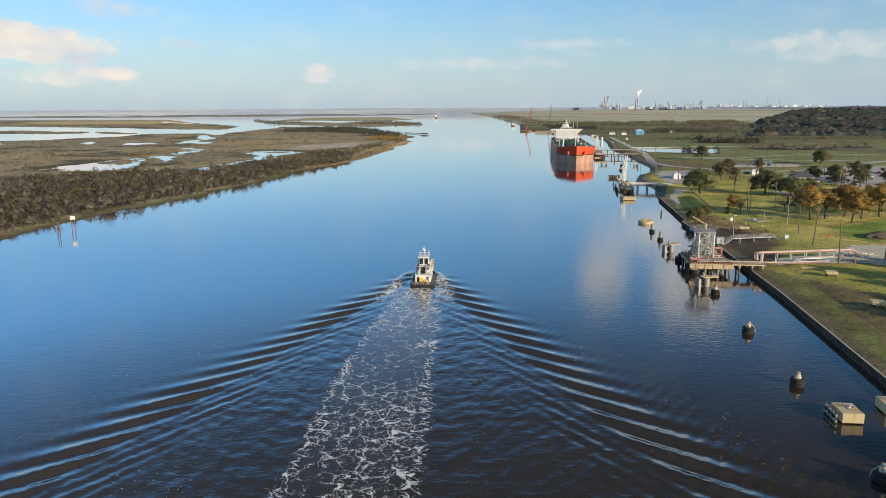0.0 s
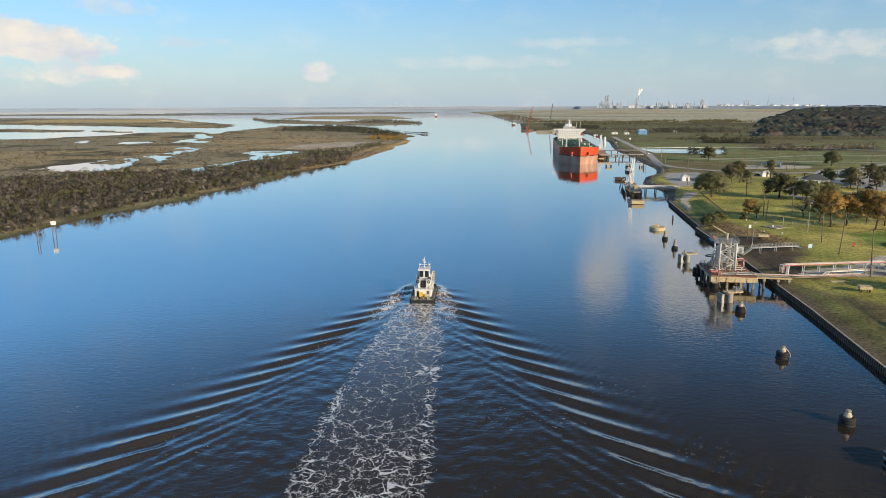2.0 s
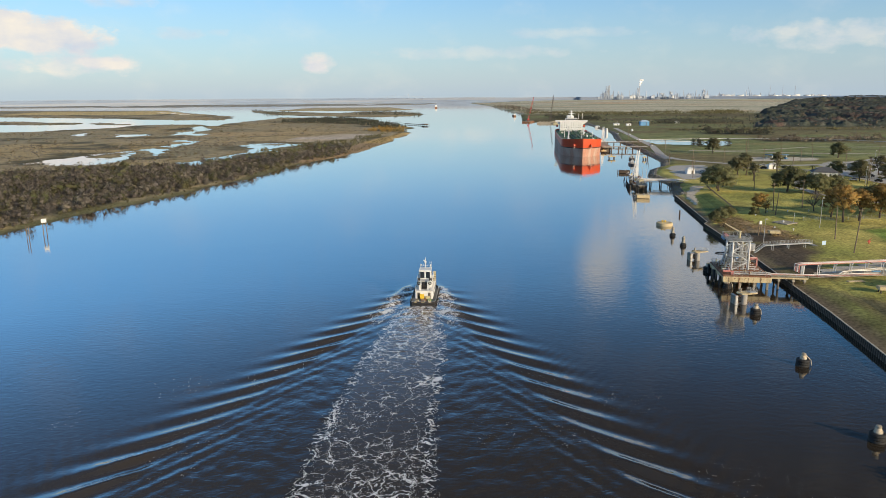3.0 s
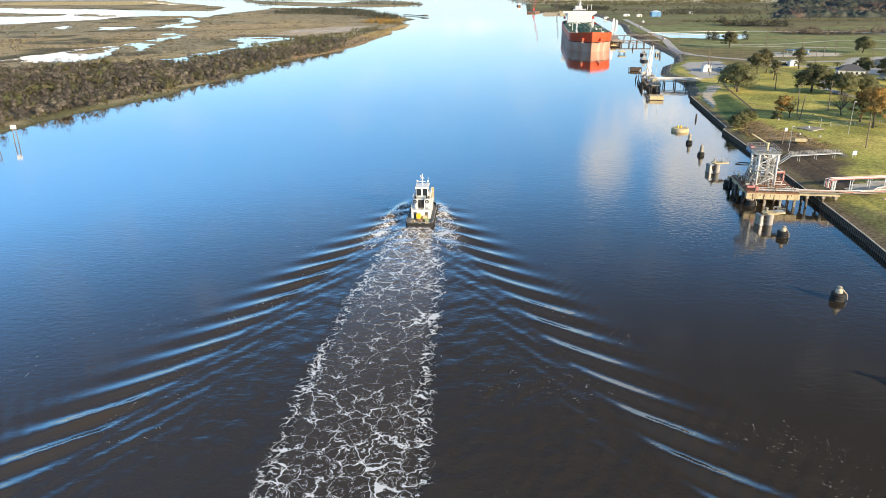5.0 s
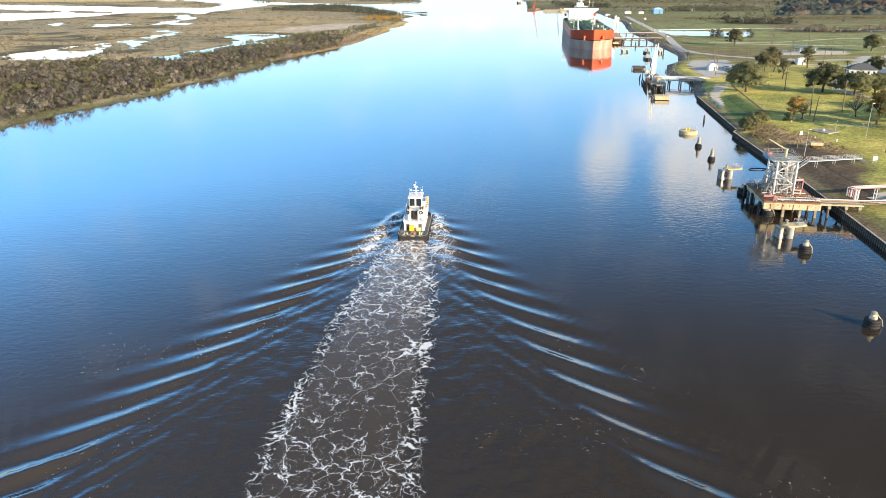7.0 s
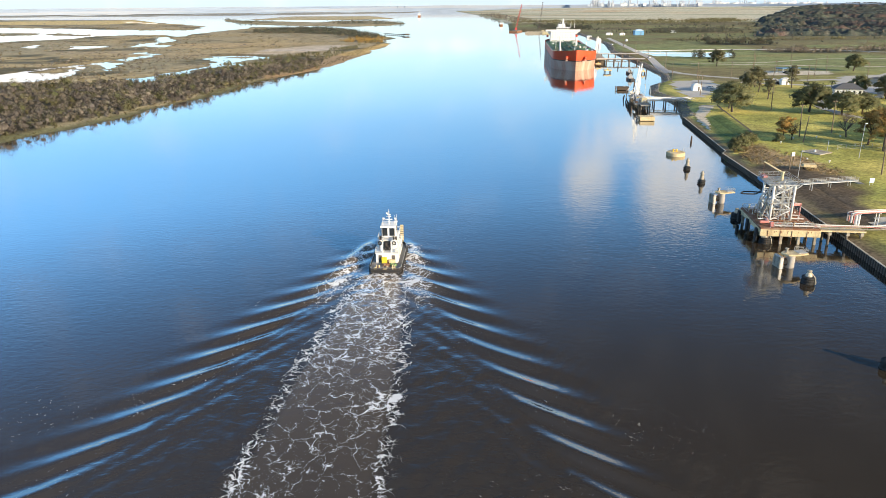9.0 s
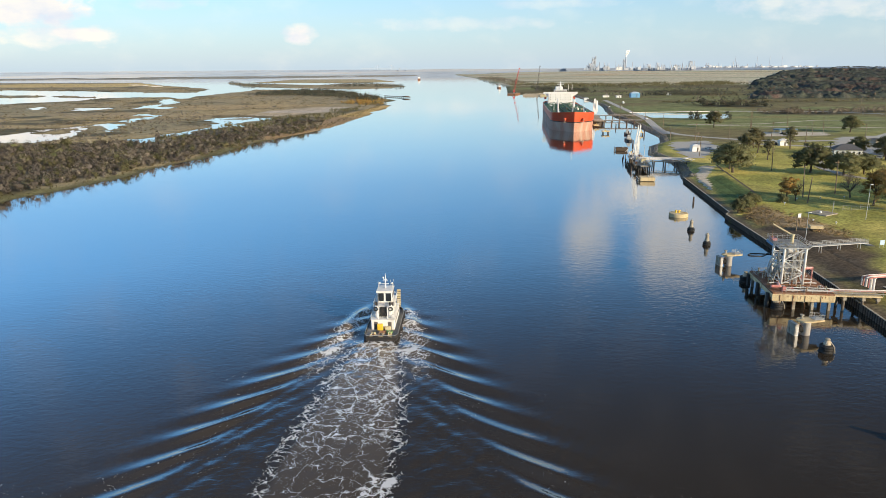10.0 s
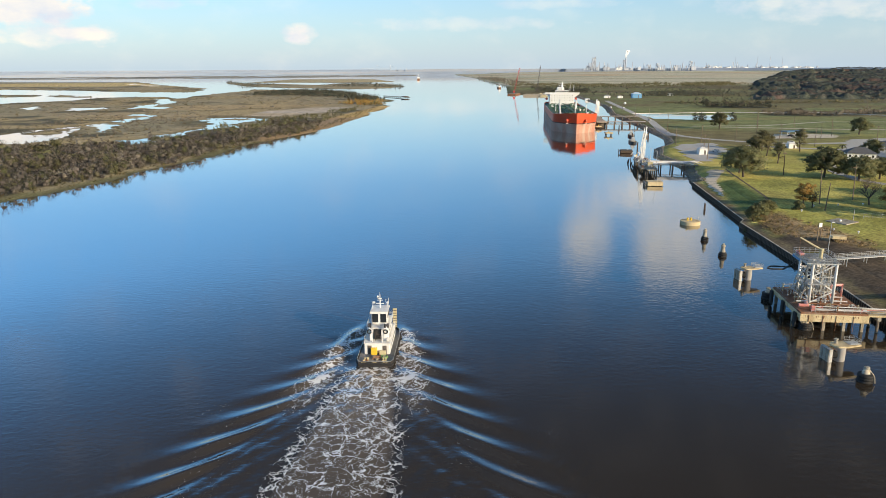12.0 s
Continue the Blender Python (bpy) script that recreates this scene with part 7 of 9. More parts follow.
strip("road", [(255, 690), (330, 660), (420, 640), (560, 640)], 5, M["gravel"], "pale gravel track across the field", "road")
strip("road", [(235, 700), (300, 700), (370, 735), (520, 740)], 4, M["gravel"], "pale gravel lane across the field", "road")
pad("path", [(122, 366), (125, 368), (131, 386), (137, 404), (149, 427), (155, 438), (148, 439), (140, 425), (132, 405), (125, 386)], M["shell"], "worn patch of pale gravel up the bank", "path", 0.06, 1.4)
strip("path", [(135, 348), (139, 363), (148, 407), (156, 440)], 1.0, M["mud"], "brown worn footpath on the levee", "path", 0.03)
pad("yard", [(150, 470), (163, 536), (176, 560), (198, 560), (190, 520), (178, 500), (160, 470)], M["asphalt"], "grey paved yard behind the jetty", "pavement", 0.12)
pad("parking_lot", [(262, 440), (262, 520), (300, 578), (400, 600), (420, 470), (300, 435)], M["asphalt"], "grey asphalt parking lot by the house", "pavement", 0.13, 5)
pad("parking_lot", [(240, 590), (262, 625), (310, 615), (300, 590)], M["gravel"], "pale gravel lot around the blue canopy", "pavement", 0.14, 5)
pad("yard", [(108, 224), (132, 226), (147, 222), (175, 226), (176, 256), (150, 254), (138, 243), (112, 232)], M["gravel"], "pale gravel pipe yard on the bank", "pavement", 0.14, 3)
pad("yard", [(130, 268), (131, 272), (133, 271), (132, 267)], M["concrete"], "small concrete apron on the lawn", "pavement", 0.05, 2)

bm = bmesh.new()
bm.faces.new([bm.verts.new((x, y, 2.45)) for x, y in ((228, 793), (233, 866), (262, 868), (300, 852), (330, 842), (318, 798), (294, 760), (262, 772))])
solo("field_pond", bm, WATER, "still pond among the green fields", "water", kind="structure")

# pipeline line across the fields
for k in range(2):
    bm = bmesh.new()
    pts = [(226, 850 + 2 * k, 3.9), (330, 862 + 2 * k, 3.9), (434, 845 + 2 * k, 3.9), (490, 778 + 2 * k, 3.9), (620, 700 + 2 * k, 3.9)]
    pipe(bm, pts, 0.25, 7)
    for a, b in zip(pts, pts[1:]):
        for f in (0.1, 0.3, 0.5, 0.7, 0.9):
            p = Vector(a).lerp(Vector(b), f)
            box(bm, p.x, p.y, 3.0, 0.3, 0.3, 2.0)
    solo("pipeline", bm, M["steel_grey"], "long pale pipeline on low supports across the fields", "pipeline", None, "field pipelines")


# ---- poles, hydrant, small things on the lawn ----
def utility_pole(x, y, h, lean, arm):
    z = gz(x, y)
    U = thing("utility_pole", "weathered wooden utility pole" + (" with a crossarm" if arm else " without wires"), "utility pole", pose(x, y, z, lean, lean * 0.6, 20), "utility poles")
    bm = bmesh.new()
    rod(bm, (0, 0, -0.4), (0, 0, h), 0.24, 8, 0.15)
    part("post", bm, M["pole"], U)
    if arm:
        bm = bmesh.new()
        box(bm, 0, 0.16, h - 0.8, 2.6, 0.14, 0.16)
        for s in (-1.1, 0.0, 1.1):
            rod(bm, (s, 0.16, h - 0.7), (s, 0.16, h - 0.35), 0.07, 6)
        part("crossarm", bm, M["pole"], U)
    return U


rs = random.Random(8)
for i, (x, y, h) in enumerate(((144.0, 278.8, 12), (138.2, 256.4, 15.5), (130.4, 224.9, 15), (146.1, 226, 13), (151.2, 344, 13), (168.3, 351.4, 13.5), (146.7, 332.1, 10), (175.5, 420, 11), (160.9, 477.5, 12),
                               (170, 555, 12), (195.7, 648, 14), (219, 574.7, 12), (265.5, 643, 14), (248.7, 572.7, 12), (310.4, 672, 15), (281.2, 578.4, 12), (302.6, 602.3, 13), (280.7, 515, 15), (257.5, 542.6, 12),
                               (172, 512, 11), (192, 567, 12), (255, 689, 14), (280, 673, 14), (357, 603, 13), (477, 842, 15), (243.5, 427, 16), (263.5, 458, 14), (214, 800, 13), (229, 900, 13), (243, 980, 13), (206, 730, 13))):
    utility_pole(x, y, h, rs.uniform(-3.0, 3.0), i % 3 != 0)
Sl = thing("well_pad", "low grey concrete pad with a valve on the lawn", "concrete pad", pose(141.8, 313, gz(141.8, 313), 0, 0, 30))
bm = bmesh.new()
box(bm, 0, 0, 0.15, 7.5, 7.0, 0.4, bevel=0.05)
part("slab", bm, M["concrete"], Sl)
bm = bmesh.new()
lathe(bm, -0.8, 0.2, [(0.4, 0.35), (0.4, 0.8), (0.2, 0.9), (0.2, 1.1)], 10)
part("valve", bm, M["paint_white"], Sl)
bm = bmesh.new()
rod(bm, (2.8, -2, 0.3), (2.9, -2, 4.4), 0.1, 6)
part("post", bm, M["steel_grey"], Sl)
Hy = thing("fire_monitor", "red fire hydrant monitor on the lawn", "hydrant", pose(152, 271.2, gz(152, 271.2)))
bm = bmesh.new()
lathe(bm, 0, 0, [(0.3, -0.1), (0.22, 0.1), (0.22, 1.0), (0.32, 1.05), (0.28, 1.25), (0.1, 1.4)], 10)
part("barrel", bm, M["red"], Hy)
bm = bmesh.new()
rod(bm, (-0.7, 0, 0.8), (0.7, 0, 0.8), 0.14, 8)
rod(bm, (0, 0, 1.3), (0.5, -0.5, 1.9), 0.1, 8)
part("nozzle", bm, M["red"], Hy)
Bs = thing("notice_board", "pale blue notice board on a post on the lawn", "sign", pose(132.8, 265.8, gz(132.8, 265.8), 0, 0, 15))
bm = bmesh.new()
for s in (-0.6, 0.6):
    rod(bm, (s, 0, -0.2), (s, 0, 1.9), 0.06, 6)
part("posts", bm, M["steel_grey"], Bs)
bm = bmesh.new()
box(bm, 0, -0.08, 1.5, 1.7, 0.06, 1.4)
part("board", bm, mat("pale_blue_board", (0.42, 0.55, 0.68), 0.5, var=0.08), Bs)
for x, y in ((131.5, 300), (137.0, 330), (146.0, 338.5), (156, 340), (166, 341), (137, 296)):
    bm = bmesh.new()
    lathe(bm, 0, 0, [(0.1, -0.1), (0.1, 0.5), (0.3, 0.55), (0.34, 0.8), (0.1, 0.95)], 10)
    solo("flood_light", bm, M["paint_white"], "small white floodlight standing on the lawn", "light", pose(x, y, gz(x, y)), "lawn floodlights")
bm = bmesh.new()
box(bm, 0, 0, 0.6, 0.8, 0.7, 1.4, bevel=0.05)
solo("red_box", bm, M["red"], "red steel equipment box in the pipe yard", "box", pose(136.5, 226.5, gz(136.5, 226.5)))
# chain-link fence behind the lawn
Fe = thing("wire_fence", "thin grey wire fence along the lawn", "fence")
for i in range(26):
    x, y = 152 + 3.4 * i, 318 + 0.35 * i
    bm = bmesh.new()
    z = gz(x, y)
    rod(bm, (x, y, z - 0.1), (x, y, z + 1.9), 0.05, 5)
    part("post", bm, M["steel_grey"], Fe)
for dz in (0.2, 0.7, 1.2, 1.8):
    bm = bmesh.new()
    rod(bm, (152, 318, gz(152, 318) + dz), (237, 326.7, gz(237, 326.7) + dz), 0.025, 4)
    part("wire", bm, M["steel_grey"], Fe)
# soil mound
bm = bmesh.new()
bmesh.ops.create_icosphere(bm, subdivisions=4, radius=1.0)
for v in bm.verts:
    n = noise.noise(v.co * 2.3) * 0.25
    v.co = Vector((v.co.x * 9 * (1 + n), v.co.y * 4.5 * (1 + n), max(-0.2, v.co.z) * 2.2 * (1 + n)))
solo("soil_mound", bm, M["mud"], "dark heap of bare soil beside the gravel yard", "mound", pose(174, 272, gz(174, 272), 0, 0, 25))


# ---- buildings ----
def gable_roof(bm, w, d, z, h, over=0.6):
    w, d = w / 2 + over, d / 2 + over
    r = d if d < w else w
    pts = [(-w, -d, z), (w, -d, z), (w, d, z), (-w, d, z)]
    vs = [bm.verts.new(p) for p in pts]
    if w >= d:
        a, b = bm.verts.new((-w + r * 0.9, 0, z + h)), bm.verts.new((w - r * 0.9, 0, z + h))
        fs = ((0, 1, b, a), (1, 2, b), (2, 3, a, b), (3, 0, a))
    else:
        a, b = bm.verts.new((0, -d + r * 0.9, z + h)), bm.verts.new((0, d - r * 0.9, z + h))
        fs = ((0, 1, a), (1, 2, b, a), (2, 3, b), (3, 0, a, b))
    for f in fs:
        bm.faces.new([vs[q] if isinstance(q, int) else q for q in f])
    bm.faces.new(vs[::-1])


def build_house():
    H = thing("house", "white two-storey house with grey hipped roof among oaks", "house", pose(234.5, 457, gz(234.5, 457) - 0.1, 0, 0, -20) @ Matrix.Scale(0.86, 4))
    bm = bmesh.new()
    box(bm, 0, 0, 3.4, 16, 12, 6.8)
    wl = part("wall", bm, M["paint_white"], H, "white painted walls")
    bm = bmesh.new()
    gable_roof(bm, 16, 12, 6.8, 3.4, 0.9)
    part("roof", bm, M["roof_grey"], H, "grey shingle hipped roof")
    bm = bmesh.new()
    box(bm, 9, 2, 2.0, 6, 8, 4.0)
    part("side_wing", bm, M["paint_white"], H)
    bm = bmesh.new()
    gable_roof(bm, 6, 8, 4.0, 1.8, 0.5)
    bmesh.ops.translate(bm, vec=(9, 2, 0), verts=bm.verts)
    part("wing_roof", bm, M["roof_grey"], H)
    for side, n, half in ((-1, 5, 6.03), (1, 5, 6.03)):
        for zc in (1.9, 5.1):
            for i in range(n):
                bm = bmesh.new()
                box(bm, (i - 2) * 3.1, side * half, zc, 1.1, 0.12, 1.5)
                wn = part("window", bm, M["glass"], wl)
                bm = bmesh.new()
                box(bm, (i - 2) * 3.1, side * (half + 0.04), zc - 0.85, 1.4, 0.2, 0.14)
                part("sill", bm, M["paint_white"], wn)
    for zc in (1.9, 5.1):
        for i in range(3):
            bm = bmesh.new()
            box(bm, -8.03, (i - 1) * 3.6, zc, 0.12, 1.1, 1.5)
            part("window", bm, M["glass"], wl)
    bm = bmesh.new()
    box(bm, 4, 2, 9.6, 0.9, 0.9, 2.4)
    part("chimney", bm, M["concrete"], H)


build_house()


def shed(x, y, w, d, h, wallm, roofm, lab, rz=0, name="shed"):
    S = thing(name, lab, "building", pose(x, y, gz(x, y) - 0.05, 0, 0, rz))
    bm = bmesh.new()
    box(bm, 0, 0, h / 2, w, d, h)
    part("wall", bm, wallm, S)
    bm = bmesh.new()
    gable_roof(bm, w, d, h, h * 0.35, 0.4)
    part("roof", bm, roofm, S)
    bm = bmesh.new()
    box(bm, w * 0.15, -d / 2 - 0.03, h * 0.4, 1.0, 0.08, h * 0.75)
    part("door", bm, M["deck_dark"], S)


shed(167.5, 502, 5, 4.5, 3.4, M["paint_white"], M["paint_white"], "small white hut in the paved yard")
shed(236, 531, 5, 4, 3, M["paint_white"], M["paint_white"], "small white hut beside the road")
shed(268, 474, 7, 7, 3.0, M["concrete"], M["roof_grey"], "small grey-roofed pavilion beside the house")
shed(300, 535, 9, 8, 3.0, M["concrete"], M["roof_grey"], "grey-roofed kiosk beside the parking lot", 20, "kiosk")
shed(348, 1254, 15, 10, 7, M["blue"], mat("pale_blue_roof", (0.5, 0.62, 0.72), 0.5, var=0.1), "light blue industrial shed across the fields")
shed(320, 1250, 8, 6, 3.5, M["paint_white"], M["concrete"], "white site building across the fields")
shed(302, 1262, 10, 5, 3.2, M["paint_white"], M["steel_grey"], "long white site building across the fields")
shed(430, 1330, 9, 6, 3.2, M["paint_white"], M["steel_grey"], "far white building beside the woods")
shed(262, 1230, 7, 5, 3, M["paint_white"], M["steel_grey"], "white shed by the river road")
bm = bmesh.new()
lathe(bm, 0, 0, [(2.0, 0), (2.0, 8.0), (0.4, 8.8)], 16)
solo("white_silo", bm, M["paint_white"], "tall white cylindrical silo by the river road", "silo", pose(238.5, 1059, gz(238.5, 1059)))
bm = bmesh.new()
bmesh.ops.create_uvsphere(bm, u_segments=14, v_segments=10, radius=1.8, matrix=Matrix.Translation((0, 0, 1.6)))
solo("ball_tank", bm, M["paint_white"], "white spherical tank on the grass", "tank", pose(276, 1061, gz(276, 1061)), smooth=True)
Cn = thing("blue_canopy", "flat blue canopy on posts over a parked truck", "canopy", pose(276, 608, gz(276, 608), 0, 0, 15))
bm = bmesh.new()
box(bm, 0, 0, 3.5, 17, 8, 0.7, bevel=0.1)
part("roof", bm, mat("dull_teal_roof", (0.07, 0.16, 0.24), 0.5, var=0.15), Cn)
for sx in (-7, 0, 7):
    for sy in (-3, 3):
        bm = bmesh.new()
        box(bm, sx, sy, 1.6, 0.4, 0.4, 3.4)
        part("post", bm, M["steel_grey"], Cn)


def car(x, y, rz, col, lab):
    C = thing("parked_car", lab, "car", pose(x, y, gz(x, y) + 0.12, 0, 0, rz), "parked cars")
    bm = bmesh.new()
    box(bm, 0, 0, 0.72, 1.85, 4.7, 0.75, bevel=0.14)
    box(bm, 0, -0.2, 1.3, 1.6, 2.5, 0.62, bevel=0.2)
    part("body", bm, col, C)
    for s in (-0.81, 0.81):
        bm = bmesh.new()
        box(bm, s, -0.2, 1.32, 0.03, 2.0, 0.36)
        part("side_window", bm, M["glass"], C)
    for yy in (-1.46, 1.06):
        bm = bmesh.new()
        box(bm, 0, yy, 1.32, 1.3, 0.06, 0.38)
        part("windscreen", bm, M["glass"], C)
    for sx in (-0.88, 0.88):
        for sy in (-1.45, 1.45):
            bm = bmesh.new()
            rod(bm, (sx - 0.11, sy, 0.33), (sx + 0.11, sy, 0.33), 0.33, 12)
            part("wheel", bm, M["rubber"], C)


for x, y, rz, c, lab in ((231.6, 533.4, 80, "paint_dark", "black parked pickup by the road"), (236, 538, 80, "paint_white", "white parked car by the road"), (186, 505, 20, "steel_grey", "silver car parked in the yard"),
                         (180, 512, 30, "paint_white", "white van parked in the yard"), (272, 602, 15, "paint_dark", "dark truck under the blue canopy"), (281, 604, 15, "blue", "blue truck under the canopy"),
                         (252, 473, 40, "paint_white", "white car beside the house"), (300, 500, 10, "paint_dark", "black car in the parking lot"), (306, 501, 10, "steel_grey", "silver car in the parking lot"),
                         (318, 505, 10, "paint_white", "white car in the parking lot"), (330, 530, 10, "red", "red car in the parking lot"), (238, 990, 10, "paint_white", "white truck on the river road"), (248, 968, 10, "paint_white", "white lorry on the river road"), (218, 766, 10, "paint_white", "white van on the river road"),
                         (253, 457, 60, "paint_white", "white car parked beside the house drive"), (275, 476, 20, "paint_dark", "dark car near the pavilion"), (267, 470, 20, "steel_grey", "silver car near the pavilion"),
                         (265, 451, 30, "paint_dark", "black car at the edge of the lot"), (239.5, 552, 75, "steel_grey", "grey car on the park road"), (250, 558.7, 75, "paint_white", "white pickup on the park road")):
    car(x, y, rz, M[c], lab)


for x, y, h in ((246.7, 434, 11), (265.7, 461, 11), (246.5, 425.5, 11), (338, 576, 9)):
    lamp_post(x, y, h)
# loose loop of dark hose floating beside the dock
bm = bmesh.new()
pipe(bm, [(99.6 + 2.6 * math.cos(a) + 0.3 * math.sin(3 * a), 271 + 1.5 * math.sin(a), 0.05) for a in np.linspace(0.3, 6.6, 26)] + [(104.5, 272.6, 0.3), (106.0, 273.0, 1.6)], 0.16, 7)
solo("floating_hose", bm, M["paint_dark"], "dark hose floating in a loop beside the sea wall", "hose")


# ---- trees ----
def leaf_cards(cent, size, rs, out, flat=0.35, tall=0.0):
    """Small quads round the given places: a leafy crown."""
    n = len(cent)
    a = rs.normal(size=(n, 3))
    a[:, 2] *= flat + 0.4
    if tall:
        a[:, 2] = np.abs(a[:, 2]) + tall
    a /= np.linalg.norm(a, axis=1)[:, None]
    b = np.cross(a, rs.normal(size=(n, 3)))
    b /= np.linalg.norm(b, axis=1)[:, None]
    s = (size * rs.uniform(0.6, 1.3, n))[:, None]
    n_ = np.cross(a, b)
    n_ /= np.linalg.norm(n_, axis=1)[:, None] + 1e-9
    sg = np.where((n_ * out).sum(1) < 0, -1.0, 1.0)[:, None]          # leaves face out of the crown
    b, n_ = b * sg, n_ * sg
    nn = out / (np.linalg.norm(out, axis=1)[:, None] + 1e-9) * 0.8 + n_ * 0.45
    nn /= np.linalg.norm(nn, axis=1)[:, None] + 1e-9
    wd = 0.4 if tall else 0.8          # twigs are slim, leaf sprays broad
    V = np.stack([cent + a * s, cent + b * s * wd, cent - a * s, cent - b * s * wd], 1).reshape(-1, 3)
    return V, np.arange(4 * n).reshape(-1, 4), np.repeat(nn, 4, 0)


def build_tree(kind, h, w, seed, m):
    rs = np.random.RandomState(seed)
    rr = random.Random(seed)
    words = {"oak": "spreading dark green live oak on the lawn", "pine": "tall thin pine with a tufted crown", "cypress": "rusty orange bald cypress in autumn leaf", "bare": "leafless grey-brown tree with fine twigs",
             "bush": "dense dark green bush on the bank", "olive": "brownish-green broad tree among the lawns", "palm": "short palm beside the house"}
    T = thing("palm_tree" if kind == "palm" else "bush" if kind == "bush" else kind.replace("olive", "elm").replace("bare", "bare") + "_tree", words[kind], "bush" if kind == "bush" else "tree", m, "bushes on the bank" if kind == "bush" else "park trees")
    bm = bmesh.new()
    fork = {"oak": 0.28, "pine": 0.6, "cypress": 0.35, "bare": 0.25, "bush": 0.08, "olive": 0.3, "palm": 0.75}[kind] * h
    r0 = 0.028 * h + (0.25 if kind == "oak" else 0.05)
    lean = Vector((rr.uniform(-0.04, 0.04) * h, rr.uniform(-0.04, 0.04) * h, 0))
    top = Vector((0, 0, fork)) + lean
    rod(bm, (0, 0, -0.4), top, r0, 9, r0 * 0.7)
    limbs = []
    nl = {"oak": 9, "pine": 6, "cypress": 8, "bare": 11, "bush": 7, "olive": 8, "palm": 0}[kind]
    for i in range(nl):
        a = i * 2.4 + rr.uniform(-0.4, 0.4)
        out = w * 0.5 * rr.uniform(0.45, 0.85)
        up = (h - fork) * rr.uniform(0.35, 0.9)
        e = top + Vector((math.cos(a) * out, math.sin(a) * out, up))
        mid = top.lerp(e, 0.5) + Vector((0, 0, up * 0.12))
        rod(bm, top, mid, r0 * 0.5, 6, r0 * 0.3)
        rod(bm, mid, e, r0 * 0.3, 5, r0 * 0.1)
        limbs.append((mid, e))
        for k in range(2):
            e2 = mid + Vector((rr.uniform(-1, 1) * out * 0.4, rr.uniform(-1, 1) * out * 0.4, up * rr.uniform(0.2, 0.5)))
            rod(bm, mid, e2, r0 * 0.2, 5, r0 * 0.06)
            limbs.append((mid, e2))
    part("trunk", bm, M["bark"], T)
    mt = {"oak": "oak", "pine": "pine", "cypress": "cypress", "bare": "bare", "bush": "oak", "olive": "olive", "palm": "pine"}[kind]
    if kind == "palm":
        V, F = [], []
        for i in range(22):
            a, d = i * 2.4, rr.uniform(-0.4, 0.9)
            for k in range(7):
                t = k / 6
                p = top + Vector((math.cos(a) * w * 0.5 * t, math.sin(a) * w * 0.5 * t, d * w * 0.35 * t - 0.5 * w * t * t * 0.6))
                s = Vector((-math.sin(a), math.cos(a), 0)) * 0.35 * (1 - t * 0.8)
                V += [p - s, p + s]
                if k:
                    n = len(V)
                    F.append((n - 4, n - 3, n - 1, n - 2))
        ob = new("fronds", np_mesh("fronds", V, F, M["pine"]))
    else:
        ncl = {"oak": 84, "pine": 40, "cypress": 64, "bare": 44, "bush": 44, "olive": 60}[kind]
        per = {"oak": 70, "pine": 70, "cypress": 56, "bare": 44, "bush": 60, "olive": 58}[kind]
        cz0, cz1 = fork * (0.85 if kind in ("oak", "olive", "bush") else 0.95), h
        cents = []
        for i in range(ncl):
            if i < len(limbs) * 1:
                c = limbs[i][1]
                c = np.array(c) + rs.normal(size=3) * 0.04 * w
            else:
                u, a = rs.rand() ** 0.5, rs.rand() * 6.283
                zf = rs.rand()
                prof = {"oak": (1 - abs(zf - 0.35) ** 1.6 * 1.3), "olive": 1 - abs(zf - 0.4) ** 1.5 * 1.2, "pine": 1 - 0.6 * zf, "cypress": 1.05 - 0.75 * zf, "bare": 1 - abs(zf - 0.5), "bush": 1 - zf * 0.6}[kind]
                c = np.array([math.cos(a) * u * w * 0.5 * prof, math.sin(a) * u * w * 0.5 * prof, cz0 + zf * (cz1 - cz0)]) + np.array([lean.x, lean.y, 0])
            cents.append(c)
        cents = np.array(cents)
        rad = w * {"oak": 0.085, "pine": 0.14, "cypress": 0.09, "bare": 0.1, "bush": 0.1, "olive": 0.09}[kind]
        way = rs.normal(size=(ncl * per, 3))
        way /= np.linalg.norm(way, axis=1)[:, None]
        pts = np.repeat(cents, per, 0) + way * rad * rs.uniform(0.7, 1.75, (ncl * per, 1)) * np.array([1, 1, 0.62])
        ctr = np.array([lean.x, lean.y, cz0 + 0.35 * (cz1 - cz0)])
        outv = (pts - np.repeat(cents, per, 0)) / rad * 0.35 + (pts - ctr) / (0.5 * w) + np.array([0, 0, 0.25])
        V, F, N = leaf_cards(pts, {"oak": 0.235, "pine": 0.2, "cypress": 0.2, "bare": 0.09, "bush": 0.18, "olive": 0.21}[kind] * (0.7 + w / 40), rs, outv)
        if kind not in ("bare", "pine"):
            ico = bmesh.new()
            bmesh.ops.create_icosphere(ico, subdivisions=1, radius=1.0)
            iv, icf = np.array([v.co[:] for v in ico.verts]), np.array([[v.index for v in f.verts] for f in ico.faces])
            ico.free()
            CV = iv[None] * rs.uniform(0.6, 1.2, (ncl, len(iv), 1)) * rad * 0.85 * np.array([1, 1, 0.62]) + cents[:, None]
            CN = (CV - ctr) / (0.5 * w) + 0.4 * iv[None] + np.array([0, 0, 0.25])
            CF = (icf[None] + len(iv) * np.arange(ncl)[:, None, None]).reshape(-1, 3) + len(V)
            F = np.concatenate([F[:, [0, 1, 2]], F[:, [0, 2, 3]], CF])
